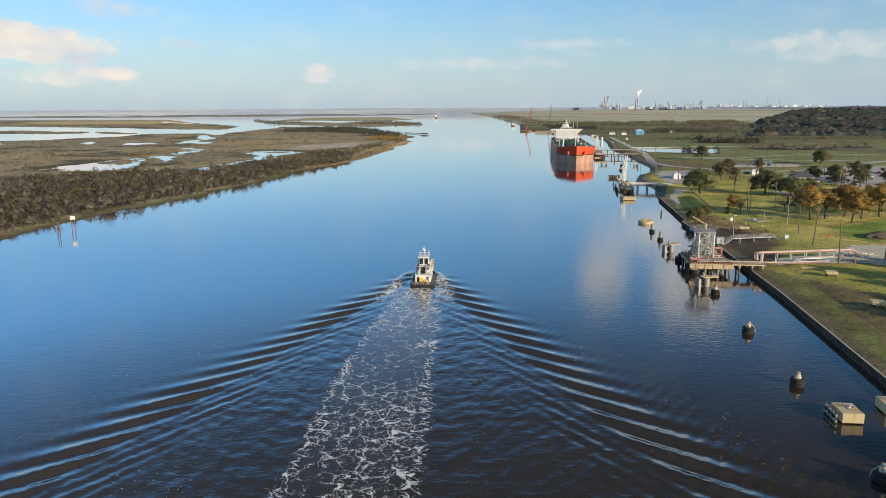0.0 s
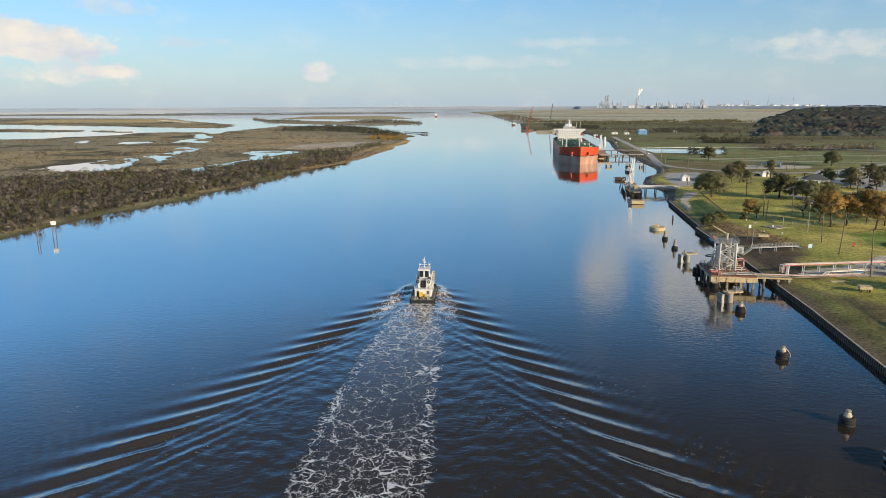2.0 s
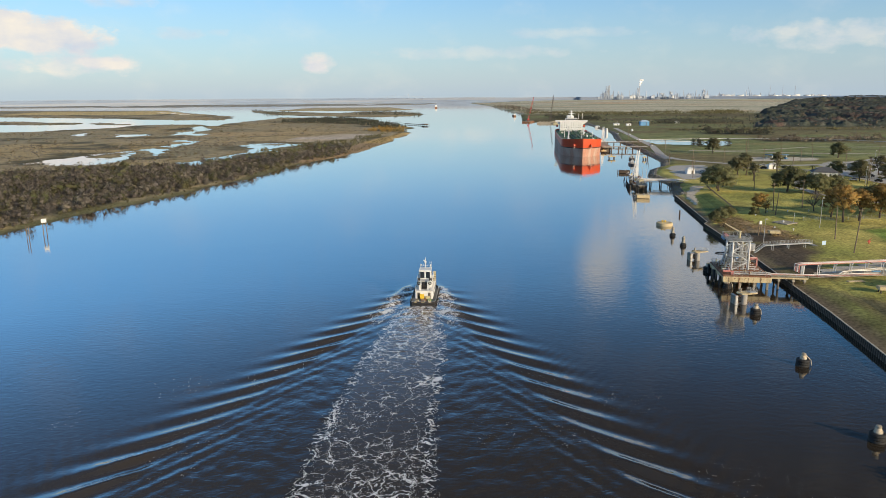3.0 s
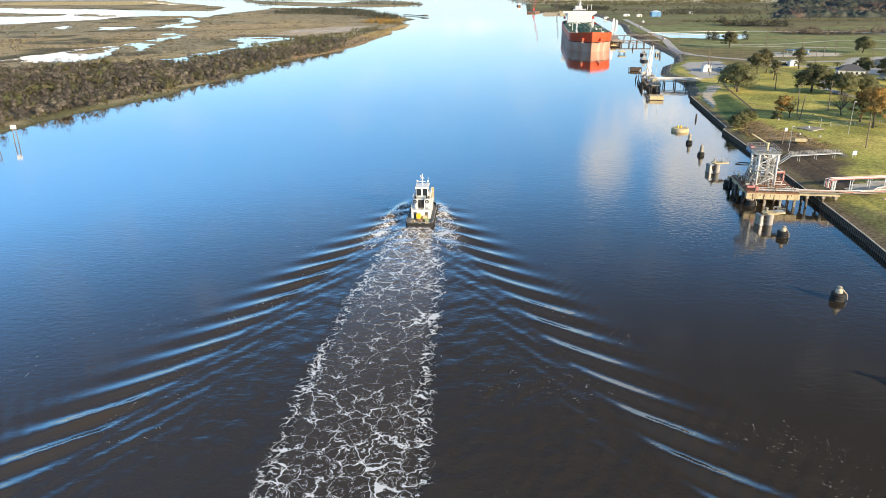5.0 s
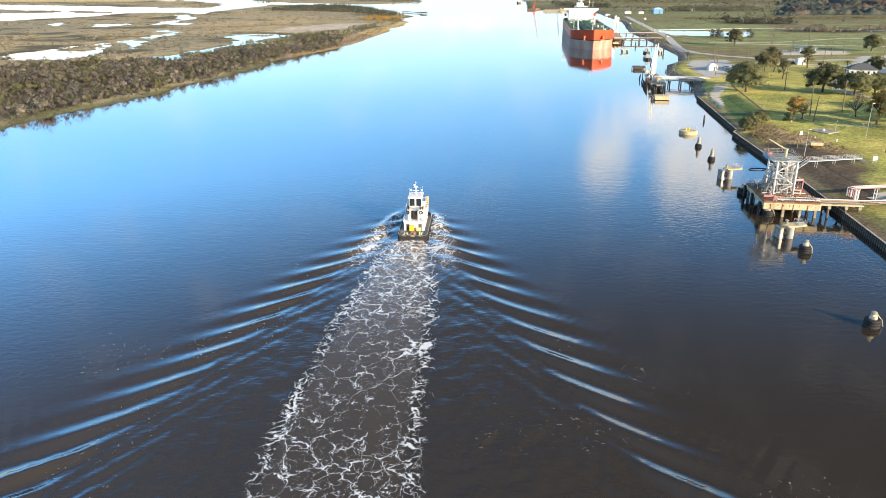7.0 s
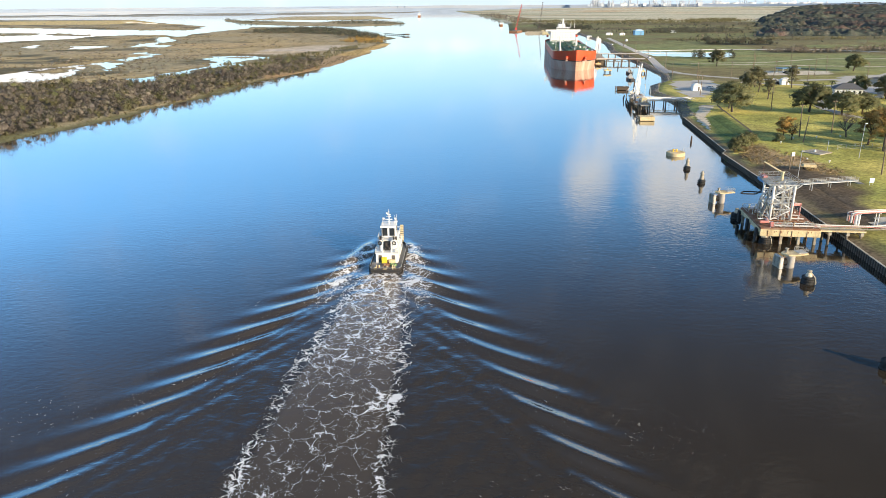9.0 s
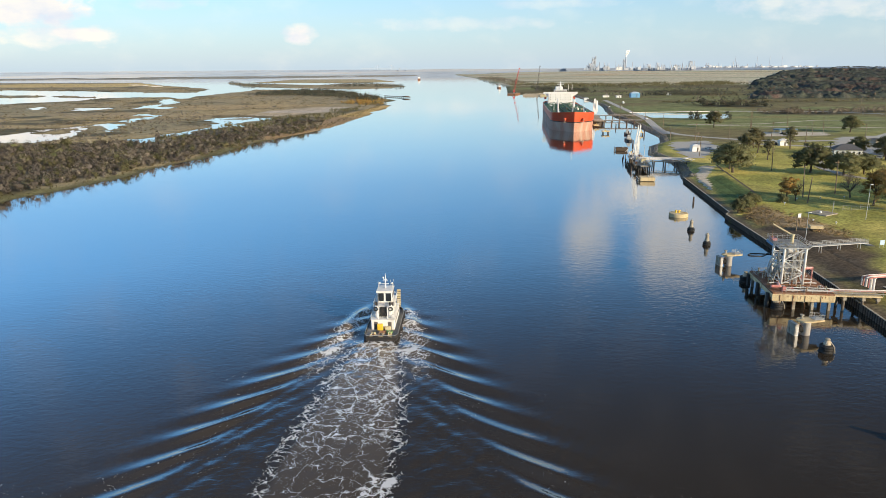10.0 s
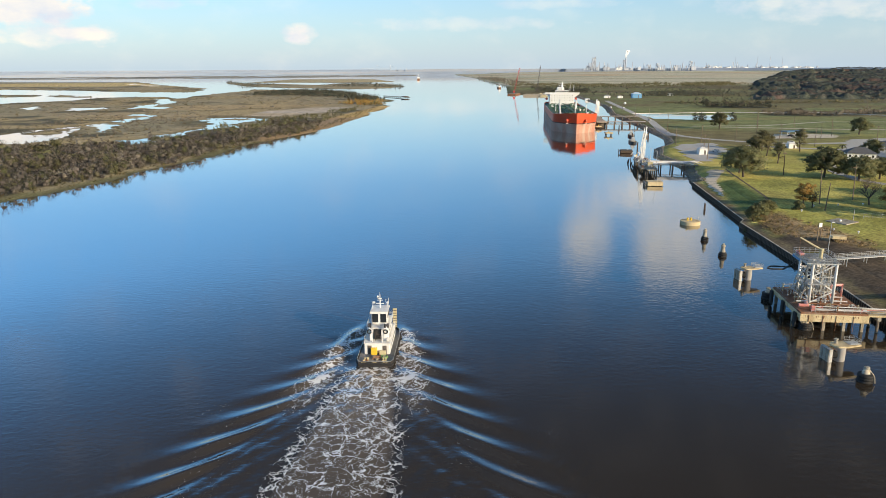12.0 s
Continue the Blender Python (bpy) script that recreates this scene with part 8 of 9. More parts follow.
            V, N = np.concatenate([V, CV.reshape(-1, 3)]), np.concatenate([N, (CN / (np.linalg.norm(CN, axis=2)[..., None] + 1e-9)).reshape(-1, 3)])
        me = np_mesh("crown", V, F, M[mt], True)
        me.normals_split_custom_set_from_vertices(N)
        ob = new("crown", me)
    ob.parent = T
    return T


def at(x, y, rz=0, s=1.0):
    return pose(x, y, gz(x, y), 0, 0, rz) @ Matrix.Scale(s, 4)


PLANT = [
    ("oak", 13.5, 20, [(152, 411.3)]), ("oak", 13, 19, [(189, 409)]), ("oak", 10, 17, [(199, 398), (211, 402), (203, 352)]), ("oak", 12, 17, [(330, 614)]),
    ("olive", 13, 15, [(156.5, 426), (163, 433), (194, 487), (245.6, 668), (262, 405), (290, 452)]), ("olive", 13, 8, [(201, 491), (192.4, 460), (211.5, 519), (231.6, 512)]), ("olive", 13, 13, [(255, 454), (265, 443), (285, 484)]),
    ("oak", 11, 11, [(248, 468)]), ("pine", 12, 8, [(285, 470)]),
    ("cypress", 15, 15, [(166.5, 314), (175, 317), (188, 324)]), ("cypress", 13, 11, [(168, 326), (197, 330), (207, 336), (203, 322)]),
    ("cypress", 14, 10, [(181, 306), (191, 316), (214, 338), (225, 330), (218, 320)]), ("cypress", 9, 8, [(141, 336.8)]),
    ("bare", 9, 13, [(169, 342)]), ("bare", 7, 7, [(144.8, 337.4), (182, 366)]), ("palm", 8, 6, [(243.6, 489), (230, 476)]),
    ("bush", 5, 7, [(120.5, 327), (125.3, 333), (115.5, 321)]), ("bush", 3, 4.5, [(111.8, 315.2), (117, 326), (128.4, 335), (138, 333.7)]),
    # first two oak groups stand out of view, added to shade water and bank
    ("oak", 16, 18, [(101, 26), (112, 40), (104, 52), (124, 30), (118, 60), (134, 48)]), ("oak", 12, 13, [(136, 146), (144, 160), (154, 174), (152, 190), (168, 203)]), ("oak", 12, 15, [(226, 335), (262, 466), (350, 520)]), ("olive", 14, 14, [(222, 345), (240, 352), (255, 372), (272, 395)]),
]
for n, (kind, hgt, wid, spots) in enumerate(PLANT):
    base = build_tree(kind, hgt, wid, 100 + n, at(*spots[0]))
    for i, p in enumerate(spots[1:]):
        copy_thing(base, at(*p, 67.0 * (i + 1), 1.0)).scale = (0.88 + 0.09 * (i % 4),) * 3


# ---- brush and woods that nobody could count ----
def scatter(name, X, Y, hmin, hmax, wide, per, size, material, label, cat, seed, stems=False, core=0.0, tall=0.0):
    """Many shrubs or trees in one mesh: for each, a loose crown of leaf cards and, if near enough, stems."""
    rs = np.random.RandomState(seed)
    Z = ground_z(X, Y)
    ok = Z > 0.12
    X, Y, Z = X[ok], Y[ok], Z[ok]
    n = len(X)
    H = rs.uniform(hmin, hmax, n) * (0.6 + 0.3 * vnoise(X, Y, 21, seed + 200) + 0.3 * vnoise(X, Y, 8, seed + 201))
    H = np.maximum(H, hmin * 0.5)
    Wd = H * wide * rs.uniform(0.7, 1.3, n)
    base = np.repeat(np.stack([X, Y, Z], 1), per, 0)
    u = rs.rand(n * per) ** 0.45
    a = rs.rand(n * per) * 6.283
    zf = rs.rand(n * per)
    prof = np.clip(np.sqrt(np.clip(1.0 - (zf / 1.02) ** 2.2, 0, 1)) * (0.55 + 0.9 * np.minimum(zf, 0.5)), 0.12, 1)
    off = np.stack([np.cos(a) * u * np.repeat(Wd, per) * 0.5 * prof, np.sin(a) * u * np.repeat(Wd, per) * 0.5 * prof, (0.12 + 0.88 * zf) * np.repeat(H, per)], 1)
    outv = off / np.stack([np.repeat(Wd, per) * 0.5, np.repeat(Wd, per) * 0.5, np.repeat(H, per) * 0.7], 1) - np.array([0, 0, 0.4])
    V, F, N = leaf_cards(base + off, size * np.repeat(0.7 + H / hmax * 0.5, per), rs, outv, 0.35, tall)
    if core:
        N = N * 0.7 + np.array([0.15, -0.4, 0.45])
        N /= np.linalg.norm(N, axis=1)[:, None]
        g = (1 + 5 ** 0.5) / 2
        ico = np.array([(-1, g, 0), (1, g, 0), (-1, -g, 0), (1, -g, 0), (0, -1, g), (0, 1, g), (0, -1, -g), (0, 1, -g), (g, 0, -1), (g, 0, 1), (-g, 0, -1), (-g, 0, 1)]) / math.hypot(1, g)
        icf = np.array([(0, 11, 5), (0, 5, 1), (0, 1, 7), (0, 7, 10), (0, 10, 11), (1, 5, 9), (5, 11, 4), (11, 10, 2), (10, 7, 6), (7, 1, 8), (3, 9, 4), (3, 4, 2), (3, 2, 6), (3, 6, 8), (3, 8, 9), (4, 9, 5), (2, 4, 11), (6, 2, 10), (8, 6, 7), (9, 8, 1)])
        CV = ico[None] * rs.uniform(0.55, 1.15, (n, 12, 1)) * core
        CN = CV * 0.7 + np.array([0.15, -0.4, 0.45])
        CV = CV * np.stack([Wd * 0.5, Wd * 0.5, H * 0.5], 1)[:, None] + (np.stack([X, Y, Z + H * 0.48], 1))[:, None]
        CF = (icf[None] + 12 * np.arange(n)[:, None, None]).reshape(-1, 3) + len(V)
        F = np.concatenate([F[:, [0, 1, 2]], F[:, [0, 2, 3]], CF])
        V, N = np.concatenate([V, CV.reshape(-1, 3)]), np.concatenate([N, (CN / np.linalg.norm(CN, axis=2)[..., None]).reshape(-1, 3)])
    if stems:
        k = 3
        b = np.repeat(np.stack([X, Y, Z], 1), k, 0)
        t = b + np.stack([rs.normal(0, 0.25, n * k) * np.repeat(H, k), rs.normal(0, 0.25, n * k) * np.repeat(H, k), np.repeat(H, k) * 0.8], 1)
        s = np.array([0.09, 0.02, 0])
        SV = np.stack([b - s, b + s, t + s * 0.3, t - s * 0.3], 1).reshape(-1, 3)
        SF = np.arange(4 * n * k).reshape(-1, 4) + len(V)
        SF = np.concatenate([SF[:, [0, 1, 2]], SF[:, [0, 2, 3]]]) if core else SF
        V, F = np.concatenate([V, SV]), np.concatenate([F, SF])
        N = np.concatenate([N, np.tile(np.array([[0.4, -0.8, 0.4]]), (len(SV), 1))])
    me = np_mesh(name, V, F, material, True)
    me.normals_split_custom_set_from_vertices(N)
    each = (rs.uniform(-0.22, 0.26, n) + 0.25 * vnoise(X, Y, 26, seed + 300)) * (0.6 if cat == "woods" else 1.0)
    tone = np.concatenate([np.repeat(each, per * 4), np.repeat(each, 12 if core else 0)])
    tone = np.concatenate([tone, np.zeros(len(V) - len(tone))])
    me.attributes.new("tint", "FLOAT", "POINT").data.foreach_set("value", tone.astype(np.float32))
    return tagged(new(name, me), label, cat, kind="stuff")


def fill(poly, n, seed, clump=0.0):
    rs = np.random.RandomState(seed)
    P = np.array(poly)
    X, Y = rs.uniform(P[:, 0].min(), P[:, 0].max(), n * 4), rs.uniform(P[:, 1].min(), P[:, 1].max(), n * 4)
    ok = inside(X, Y, poly) > 0
    if clump:
        ok &= vnoise(X, Y, clump, seed) + 0.5 * vnoise(X, Y, clump * 0.4, seed + 1) > -0.12
    return X[ok][:n], Y[ok][:n]


BELT = [(-196, 240), (-183, 315), (-172, 372), (-158, 408), (-146, 462), (-134, 500), (-122, 570), (-104, 660), (-92, 720), (-100, 800), (-150, 780), (-205, 700), (-215, 610), (-300, 560), (-330, 540), (-420, 600), (-480, 430), (-380, 200), (-300, 180)]
X, Y = fill(BELT, 7600, 41)
e = inside(X, Y, BELT)
keep = e > 2 + vnoise(X, Y, 20, 42) * 2
keep &= inside(X, Y, LEFT_BANK) > 4.5 + vnoise(X, Y, 16, 40) * 5
near = keep & (inside(X, Y, LEFT_BANK) < np.where(Y < 600, 165, 62) + vnoise(X, Y, 30, 43) * 30 + vnoise(X, Y, 11, 143) * 15)
third = np.arange(len(X)) % 3
scatter("marsh_brush", X[near & (third == 0)], Y[near & (third == 0)], 2.5, 7.5, 1.3, 84, 0.42, M["scrub"], "dense brown-grey winter brush on the marsh bank", "brush", 51, core=0.4, tall=0.7)
scatter("marsh_brush", X[near & (third == 1)], Y[near & (third == 1)], 3, 8.5, 1.2, 84, 0.42, M["bare"], "leafless grey saplings in the marsh brush", "brush", 52, core=0.36, tall=0.8)
scatter("marsh_brush", X[near & (third == 2)], Y[near & (third == 2)], 2, 6.5, 1.35, 70, 0.42, M["olive"], "dark olive shrubs in the marsh brush", "brush", 53, core=0.4, tall=0.5)
X, Y = fill(BELT, 420, 141)
big = (inside(X, Y, LEFT_BANK) > 10) & (inside(X, Y, LEFT_BANK) < np.where(Y < 600, 150, 70))
half = np.arange(len(X)) % 2 == 0
scatter("marsh_tree", X[big & half], Y[big & half], 5, 9.5, 1.25, 200, 0.24, M["oak"], "rounded dark trees standing in the marsh brush", "brush", 151, True, 0.45)
scatter("marsh_tree", X[big & ~half], Y[big & ~half], 5, 11, 0.9, 170, 0.2, M["bare"], "grey leafless trees standing in the marsh brush", "brush", 152, True, 0.3, 1.2)
X, Y = fill([(-215, 620), (-330, 540), (-420, 600), (-480, 430), (-700, 420), (-900, 700), (-620, 900), (-420, 820), (-300, 980), (-200, 900), (-190, 740)], 2600, 142, 28)
scatter("marsh_brush", X, Y, 0.8, 3.4, 1.8, 16, 0.45, M["scrub"], "low grey-brown scrub between the marsh ponds", "brush", 153, core=0.4, tall=0.5)
EDGE = [(-187, 250), (-186, 320), (-176, 373), (-162, 409), (-149, 463), (-138, 497), (-128, 552), (-114, 632), (-89, 702), (-79, 790), (-70, 870), (-64, 990), (-59, 1120), (-66, 1122), (-78, 985), (-92, 800), (-104, 690), (-124, 610), (-140, 545), (-150, 500), (-162, 460), (-174, 412), (-188, 374), (-198, 318), (-200, 250)]
X, Y = fill(EDGE, 2600, 44)
odd = np.arange(len(X)) % 2 == 0
scatter("reed_fringe", X[~odd], Y[~odd], 0.4, 1.5, 1.8, 14, 0.22, M["olive"], "olive-green low growth along the marsh bank", "reeds", 154)
scatter("reed_fringe", X[odd], Y[odd], 0.4, 1.3, 1.8, 14, 0.22, M["reed"], "tan dry reeds along the marsh bank", "reeds", 54)
X, Y = fill([(-208, 640), (-190, 740), (-172, 840), (-100, 1000), (-66, 1130), (-62, 1200), (-90, 1260), (-80, 1000), (-98, 800), (-150, 690), (-200, 620)], 520, 45, 30)
scatter("marsh_brush", X, Y, 3, 7, 0.9, 30, 0.6, M["olive"], "dark brush along the sandy point", "brush", 55, core=0.45, tall=0.5)
X, Y = fill([(-345, 1480), (-330, 1640), (-270, 1760), (-180, 1650), (-118, 1440), (-62, 1262), (-78, 1180), (-105, 1230), (-170, 1400), (-250, 1460)], 1100, 46)
scatter("far_woods", X, Y, 8, 13, 1.0, 16, 0.9, M["woods"], "dark wooded strip behind the marsh point", "woods", 56, core=0.45, tall=0.4)
X, Y = fill([(-60, 1120), (-66, 1185), (-60, 1240), (-110, 1240), (-125, 1130), (-90, 1090)], 150, 47)
scatter("far_woods", X, Y, 5, 10, 0.9, 16, 0.8, M["cypress"], "russet trees on the marsh point", "woods", 57, core=0.45, tall=0.4)
X, Y = fill([(-4000, 500), (-4000, 3100), (-900, 2800), (-500, 1900), (-150, 1500), (-110, 1000), (-220, 640), (-420, 560), (-600, 300)], 4000, 48, 60)
X2, Y2 = fill([(-1500, 700), (-1700, 2200), (-600, 2100), (-300, 1750), (-120, 1500), (-110, 1000), (-215, 640), (-420, 560), (-700, 500)], 9000, 148, 45)
X, Y = np.concatenate([X, X2]), np.concatenate([Y, Y2])
sub = inside(X, Y, SAND) < 0
two = np.arange(len(X)) % 3 > 0
scatter("marsh_scrub", X[sub & two], Y[sub & two], 0.5, 1.5, 5.0, 7, 0.6, M["reed"], "patches of tan reeds over the marsh flats", "reeds", 58)
scatter("marsh_scrub", X[sub & ~two], Y[sub & ~two], 0.7, 2.8, 2.6, 5, 0.5, M["scrub"], "scattered low scrub over the marsh flats", "brush", 158, core=0.9)
X, Y = fill(ISLAND, 420, 49, 200)
scatter("far_woods", X, Y, 4, 9, 1.2, 8, 1.4, M["woods"], "dark scrub on the far marsh island", "woods", 59, core=0.45, tall=0.4)
# right bank
X, Y = fill(WOODLAND[0], 130, 61)
scatter("far_woods", X, Y, 8, 13, 1.0, 26, 0.75, M["woods"], "mixed brown and green woods behind the fields", "woods", 71, core=0.45, tall=0.4)
X, Y = fill(WOODLAND[1], 200, 161)
scatter("far_woods", X, Y, 4, 9, 1.1, 40, 0.6, M["scrub"], "brown leafless thicket along the far side of the field", "woods", 171, core=0.4, tall=0.6)
def canopy(name, poly, y0, y1, xs, hgt, label):
    """A wood seen from far off: one uneven roof of crowns, falling to the ground at its edges."""
    yy = [y0]
    while yy[-1] < y1:
        yy.append(yy[-1] + max(3.2, yy[-1] * 0.0032))
    yy = np.array(yy)
    X = (np.linspace(xs[0], xs[1], 460)[None, :] * yy[:, None]).ravel()
    Y = np.repeat(yy, 460)
    e = inside(X, Y, poly) + vnoise(X, Y, 40, 401) * 16 + vnoise(X, Y, 13, 402) * 7
    e = np.minimum(e, (0.3 - vnoise(X * 0.4, Y, 78, 412) - 0.3 * vnoise(X, Y, 21, 413)) * 45)          # clearings
    crown = np.abs(vnoise(X, Y, 9, 403)) * 1.1 + 0.8 * vnoise(X, Y, 5, 404)
    Z = ground_z(X, Y) + np.clip(e / 9, -0.05, 1) * (hgt * np.clip(0.62 + (Y - 1150) / 2200, 0.62, 1.9) * (0.7 + 0.26 * vnoise(X, Y, 95, 405) + 0.24 * vnoise(X, Y, 24, 406)) + crown * 2.8)
    F = grid_faces(len(yy), 460)
    F = F[(e[F] > -4).any(1)]
    col = np.tile(np.array([[0.052, 0.062, 0.052]]), (len(X), 1))
    col = blend(col, (0.085, 0.092, 0.066), vnoise(X, Y, 17, 407) * 1.2 + vnoise(X, Y, 6, 408) * 0.5)
    col = blend(col, (0.095, 0.068, 0.056), vnoise(X, Y, 26, 409) * 1.3 + vnoise(X, Y, 110, 410) * 0.8 - 0.2)
    col = blend(col, (0.12, 0.112, 0.09), (vnoise(X, Y, 11, 411) - 0.45) * 2)
    me = np_mesh(name, np.stack([X, Y, Z], 1), F, attr_mat("canopy", "cover", 2.2, 0.5, bump=0.8, bump_d=0.8, broad_var=0.25), True)
    ca = me.color_attributes.new("cover", "FLOAT_COLOR", "POINT")
    ca.data.foreach_set("color", np.concatenate([col, np.ones((len(col), 1))], 1).astype(np.float32).ravel())
    tagged(new(name, me), label, "woods", kind="stuff")


canopy("far_woods", WOODLAND[2], 1130.0, 4700.0, (0.4, 1.05), 10.0, "broad dark woods reaching to the skyline")
X, Y = fill(WOODLAND[2], 1500, 62)
scatter("far_woods", X, Y, 9, 14, 0.7, 16, 0.9, M["woods"], "taller crowns standing out of the broad woods", "woods", 72, core=0.4, tall=0.4)
X, Y = fill([(232, 1960), (330, 1900), (520, 1840), (720, 1880), (900, 2020), (900, 2260), (520, 2060), (240, 2220)], 1700, 63, 90)
scatter("far_woods", X, Y, 6, 11, 1.1, 12, 1.0, M["olive"], "belt of brown-green woods beyond the fields", "woods", 73, core=0.45, tall=0.4)
X, Y = fill([(300, 1010), (620, 990), (1000, 1000), (1500, 1300), (900, 1900), (300, 1880), (310, 1300)], 1700, 162, 75)
odd = np.arange(len(X)) % 3 == 0
off = (inside(X, Y, [(285, 1200), (370, 1200), (370, 1290), (285, 1290)]) < 0) & (vnoise(X, Y, 75, 162) > 0.1)
scatter("far_woods", X[odd & off], Y[odd & off], 3, 8, 1.2, 14, 0.8, M["scrub"], "brown bare trees scattered over the rough fields", "woods", 172, core=0.45, tall=0.4)
scatter("far_woods", X[~odd & off], Y[~odd & off], 3, 9, 1.2, 16, 0.8, M["woods"], "dark trees scattered over the rough fields", "woods", 173, core=0.45, tall=0.4)
X, Y = fill([(520, 1180), (707, 1165), (1300, 1160), (2600, 2300), (800, 1780), (680, 1480)], 420, 164, 60)
scatter("far_woods", X, Y, 9, 15, 1.3, 22, 0.8, M["russet"], "russet-grey bare crowns among the woods", "woods", 174, core=0.4, tall=0.4)
X, Y = fill([(400, 1300), (470, 1290), (560, 1330), (570, 1460), (420, 1440)], 420, 70)
scatter("far_woods", X, Y, 6, 12, 0.9, 16, 0.9, M["woods"], "clump of dark woods in the fields", "woods", 80, core=0.45, tall=0.4)
X, Y = fill([(240, 1560), (330, 1500), (350, 1640), (245, 1760)], 420, 71)
scatter("far_woods", X, Y, 6, 12, 0.9, 16, 0.9, M["woods"], "dark trees behind the crane berth", "woods", 81, core=0.45, tall=0.4)
X, Y = fill([(232, 2000), (236, 3400), (330, 3400), (330, 2000)], 420, 64)
scatter("far_woods", X, Y, 5, 11, 1.2, 8, 1.4, M["scrub"], "brown brush along the far river bank", "woods", 74, core=0.45, tall=0.4)
X, Y = fill([(330, 1090), (640, 1090), (640, 1075), (330, 1075)], 200, 65)
scatter("hedge", X, Y, 2, 5, 1.2, 10, 0.6, M["olive"], "low hedge across the fields", "hedge", 75, core=0.62)
X, Y = fill([(255, 742), (300, 742), (300, 760), (255, 766)], 12, 66)
scatter("pond_trees", X, Y, 7, 11, 0.9, 120, 0.5, M["woods"], "trees beside the field pond", "woods", 76, True)
X, Y = fill([(700, 300), (360, 300), (300, 380), (330, 430), (460, 440), (500, 560), (700, 620)], 420, 67)
scatter("far_woods", X, Y, 8, 15, 0.8, 30, 0.6, M["woods"], "park woodland beyond the lawns", "woods", 77, True, 0.85)
X, Y = fill(DRY, 520, 68)
scatter("dry_weeds", X, Y, 0.2, 0.65, 2.6, 30, 0.16, M["dry_grass"], "dry tan weeds on the bare bank", "weeds", 78, core=0.12, tall=0.6)
X, Y = fill([(107, 300), (111, 322), (127, 334), (121, 300)], 50, 69)
scatter("bank_brush", X, Y, 0.5, 1.4, 1.5, 30, 0.2, M["reed"], "low tan-brown brush behind the sea wall", "brush", 79, core=0.2, tall=0.4)


# riprap along the unwalled shore
def riprap():
    rs = np.random.RandomState(90)
    path = [Vector((*p, 0)) for p in RIGHT_BANK[len(BULKHEAD) - 1:len(BULKHEAD) + 12]]
    pos = []
    for a, b in zip(path, path[1:]):
        d = (b - a).normalized()
        nrm = Vector((d.y, -d.x, 0))
        for i in range(int((b - a).length * 9)):
            p = a + d * rs.uniform(0, (b - a).length) + nrm * (rs.uniform(-0.5, 5.0))
            pos.append((p.x, p.y))
    pos = np.array(pos)
    n = len(pos)
    zz = np.maximum(0.0, ground_z(pos[:, 0], pos[:, 1])) + 0.08
    cube = np.array([(x, y, z) for x in (-1, 1) for y in (-1, 1) for z in (-1, 1)], float)
    cf = np.array([(0, 1, 3, 2), (4, 6, 7, 5), (0, 4, 5, 1), (2, 3, 7, 6), (0, 2, 6, 4), (1, 5, 7, 3)])
    V = cube[None] * (1 + rs.uniform(-0.4, 0.4, (n, 8, 3))) * (rs.uniform(0.1, 0.3, n) ** 1.0)[:, None, None]
    t, s = rs.uniform(0, 6.28, n), rs.uniform(-0.6, 0.6, n)
    x, y, z = V[..., 0] * np.cos(t)[:, None] - V[..., 1] * np.sin(t)[:, None], V[..., 0] * np.sin(t)[:, None] + V[..., 1] * np.cos(t)[:, None], V[..., 2]
    x, z = x * np.cos(s)[:, None] + z * np.sin(s)[:, None], z * np.cos(s)[:, None] - x * np.sin(s)[:, None]
    V = np.stack([x + pos[:, :1], y + pos[:, 1:], z + zz[:, None]], 2).reshape(-1, 3)
    F = (cf[None] + 8 * np.arange(n)[:, None, None]).reshape(-1, 4)
    tagged(new("riprap", np_mesh("riprap", V, F, M["rock"])), "grey-brown riprap stones along the shore", "rocks", kind="stuff")


riprap()


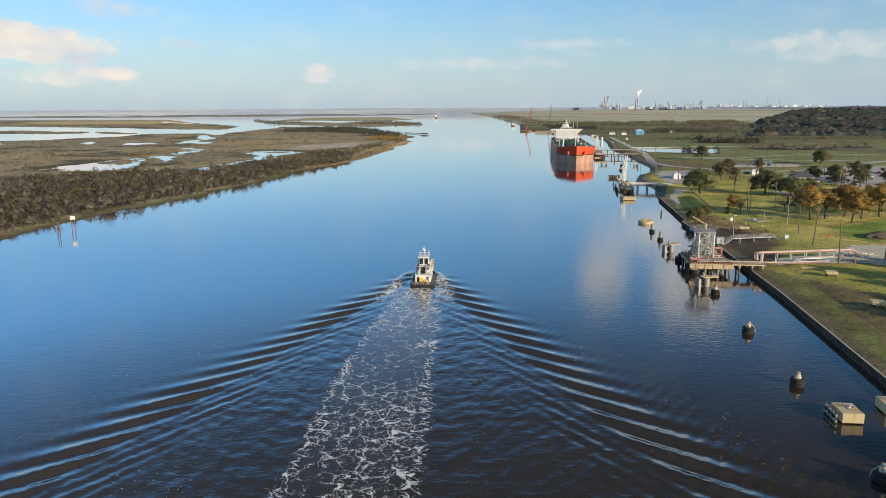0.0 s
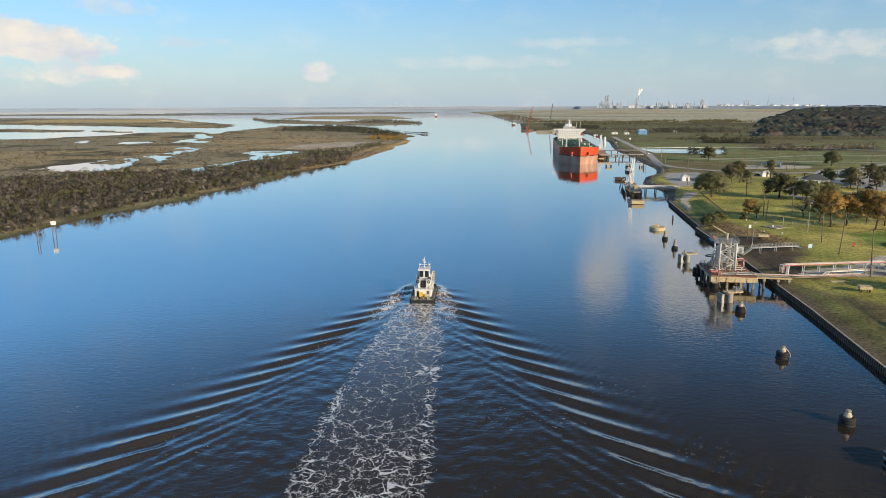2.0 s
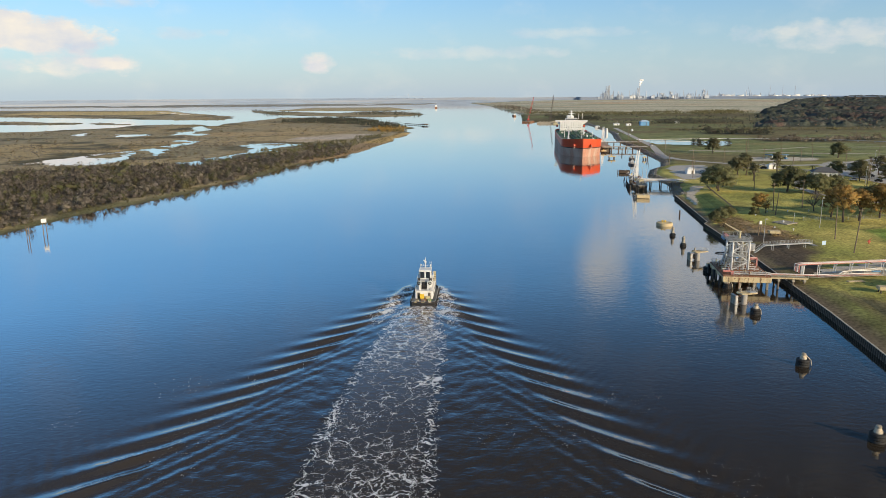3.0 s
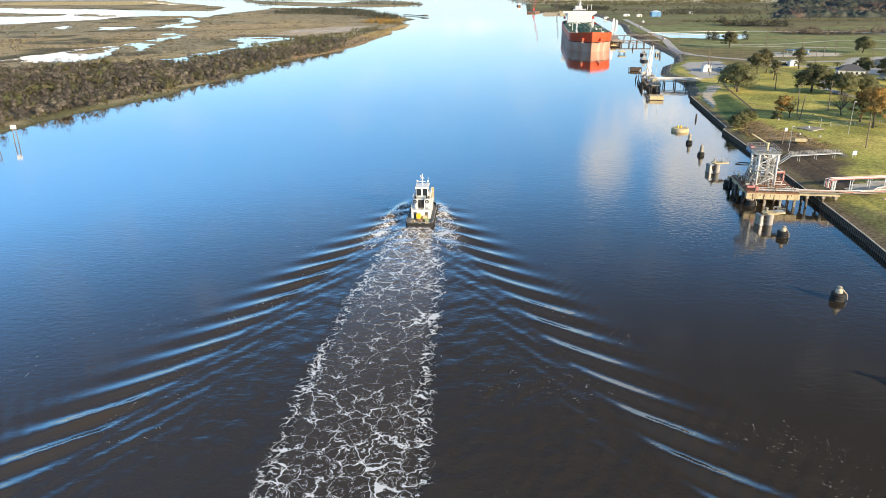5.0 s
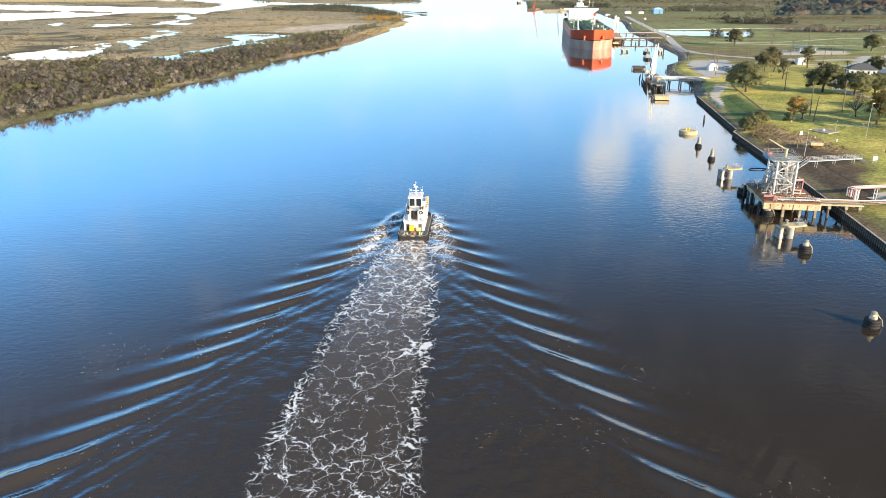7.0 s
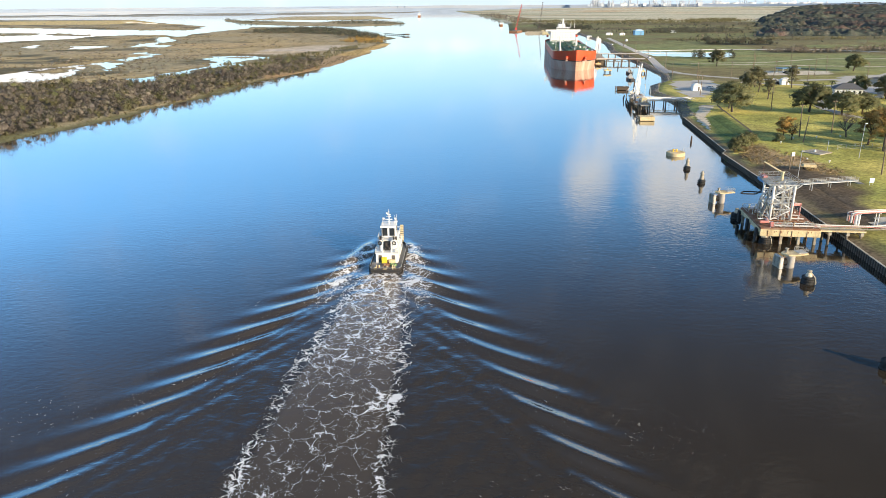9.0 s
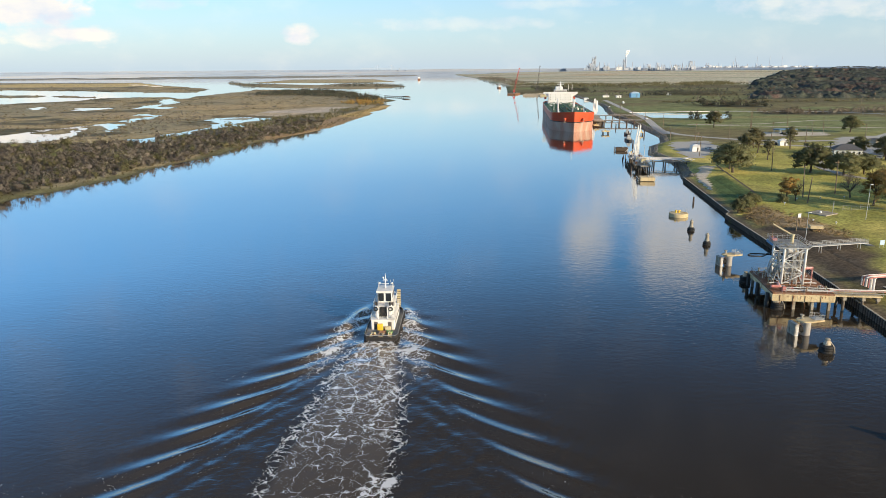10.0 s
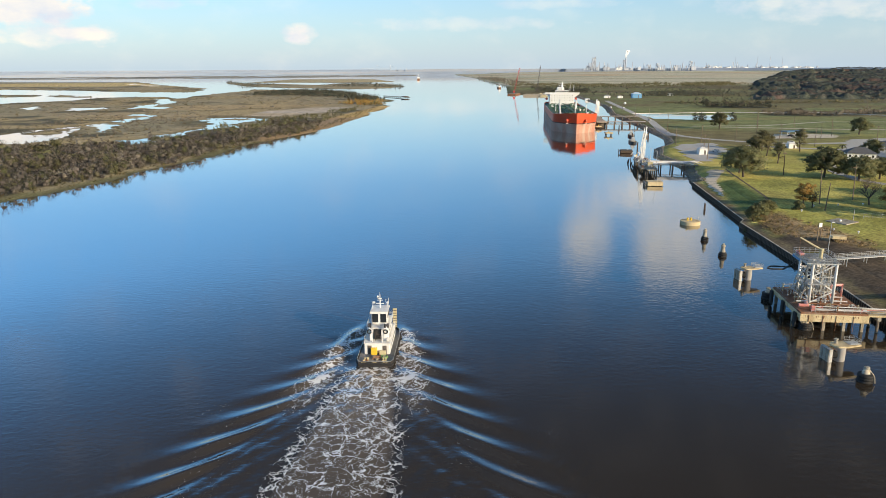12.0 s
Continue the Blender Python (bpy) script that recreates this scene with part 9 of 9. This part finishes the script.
# ---- the sheet pile wall, pile by pile ----
def sea_wall():
    Wl = thing("sea_wall", "dark steel sheet pile wall with pale concrete cap", "sea wall", kind="structure")
    bm = bmesh.new()
    prism(bm, [(-0.5, 0.0), (-0.22, -0.26), (0.22, -0.26), (0.5, 0.0), (0.5, 0.06), (-0.5, 0.06)], -3.0, 1.6)
    pan = as_mesh("sheet_pile", bm, M["pile"])
    bm = bmesh.new()
    box(bm, 0, -0.34, 0.8, 0.2, 0.16, 1.6)
    rib = as_mesh("pile_rib", bm, M["concrete_dark"])
    count = 0
    rest = bmesh.new()
    for (ax, ay), (bx, by) in zip(BULKHEAD, BULKHEAD[1:]):
        a, b = Vector((ax, ay, 0)), Vector((bx, by, 0))
        L = (b - a).length
        n = max(1, round(L / 1.05))
        turn = math.degrees(math.atan2(by - ay, bx - ax)) + 180
        for i in range(n):
            p = a.lerp(b, (i + 0.5) / n)
            m = pose(p.x, p.y, 0, 0, 0, turn)
            if p.y > 105 and count < 300:
                ob = new("sheet_pile", pan)
                ob.parent, ob.matrix_basis = Wl, m @ Matrix.Diagonal((L / n / 1.0, 1, 1, 1))
                rb = new("pile_rib", rib)
                rb.parent, rb.matrix_basis = Wl, m
                count += 1
            else:
                box(rest, p.x, p.y, -0.7, L / n * 1.01, 0.4, 4.6, turn)
        bm = bmesh.new()
        mid = (a + b) / 2
        box(bm, mid.x, mid.y, 1.68, L + 0.2, 0.42, 0.16, turn, bevel=0.03)
        part("wall_cap", bm, M["pile_cap"], Wl, "pale concrete cap beam")
    tagged(part("further_piles", rest, M["pile"], Wl), kind="stuff")


def bank_verge():
    """The strip of earth and grass between the wall and the sloping bank."""
    V, F, col = [], [], []
    P = [Vector((*p, 0)) for p in BULKHEAD]
    line = []
    for a, b in zip(P, P[1:]):
        n = max(1, int((b - a).length / 2))
        line += [(a.lerp(b, i / n), (b - a).normalized()) for i in range(n)]
    line.append((P[-1], (P[-1] - P[-2]).normalized()))
    FS = (0.1, 1.0, 2.2, 3.6, 5.2, 7.0, 9.2, 11.4)
    for p, d in line:
        nrm = Vector((d.y, -d.x, 0))
        for f in FS:
            q = p + nrm * f
            zz = 2.2 + min(1, f / 14) ** 1.5 * 0.95 + 0.07 - (0.16 if f > 10 else 0) - 0.6 * max(0, 1 - f / 7)
            V.append((q.x, q.y, zz + 0.05 * noise.noise(q * 0.7)))
            w = 0.5 + 0.5 * noise.noise(q * 0.22)
            t = min(1, max(0, f / 3 - 0.8 * (1 - w)))
            grass = right_cover(np.array([q.x]), np.array([q.y]), np.array([f]))[0]
            col.append([(0.2, 0.15, 0.09)[k] * (1 - t) + float(grass[k]) * t for k in range(3)] + [1.0])
    nf = len(FS)
    for i in range(len(line) - 1):
        for j in range(nf - 1):
            F.append((i * nf + j, i * nf + j + 1, i * nf + j + nf + 1, i * nf + j + nf))
    me = np_mesh("bank_verge", V, F, bpy.data.materials["land_cover"], True)
    ca = me.color_attributes.new("cover", "FLOAT_COLOR", "POINT")
    ca.data.foreach_set("color", np.array(col, np.float32).ravel())
    tagged(new("bank_verge", me), "strip of earth and rough grass behind the sea wall", "ground", kind="structure")


sea_wall()
bank_verge()
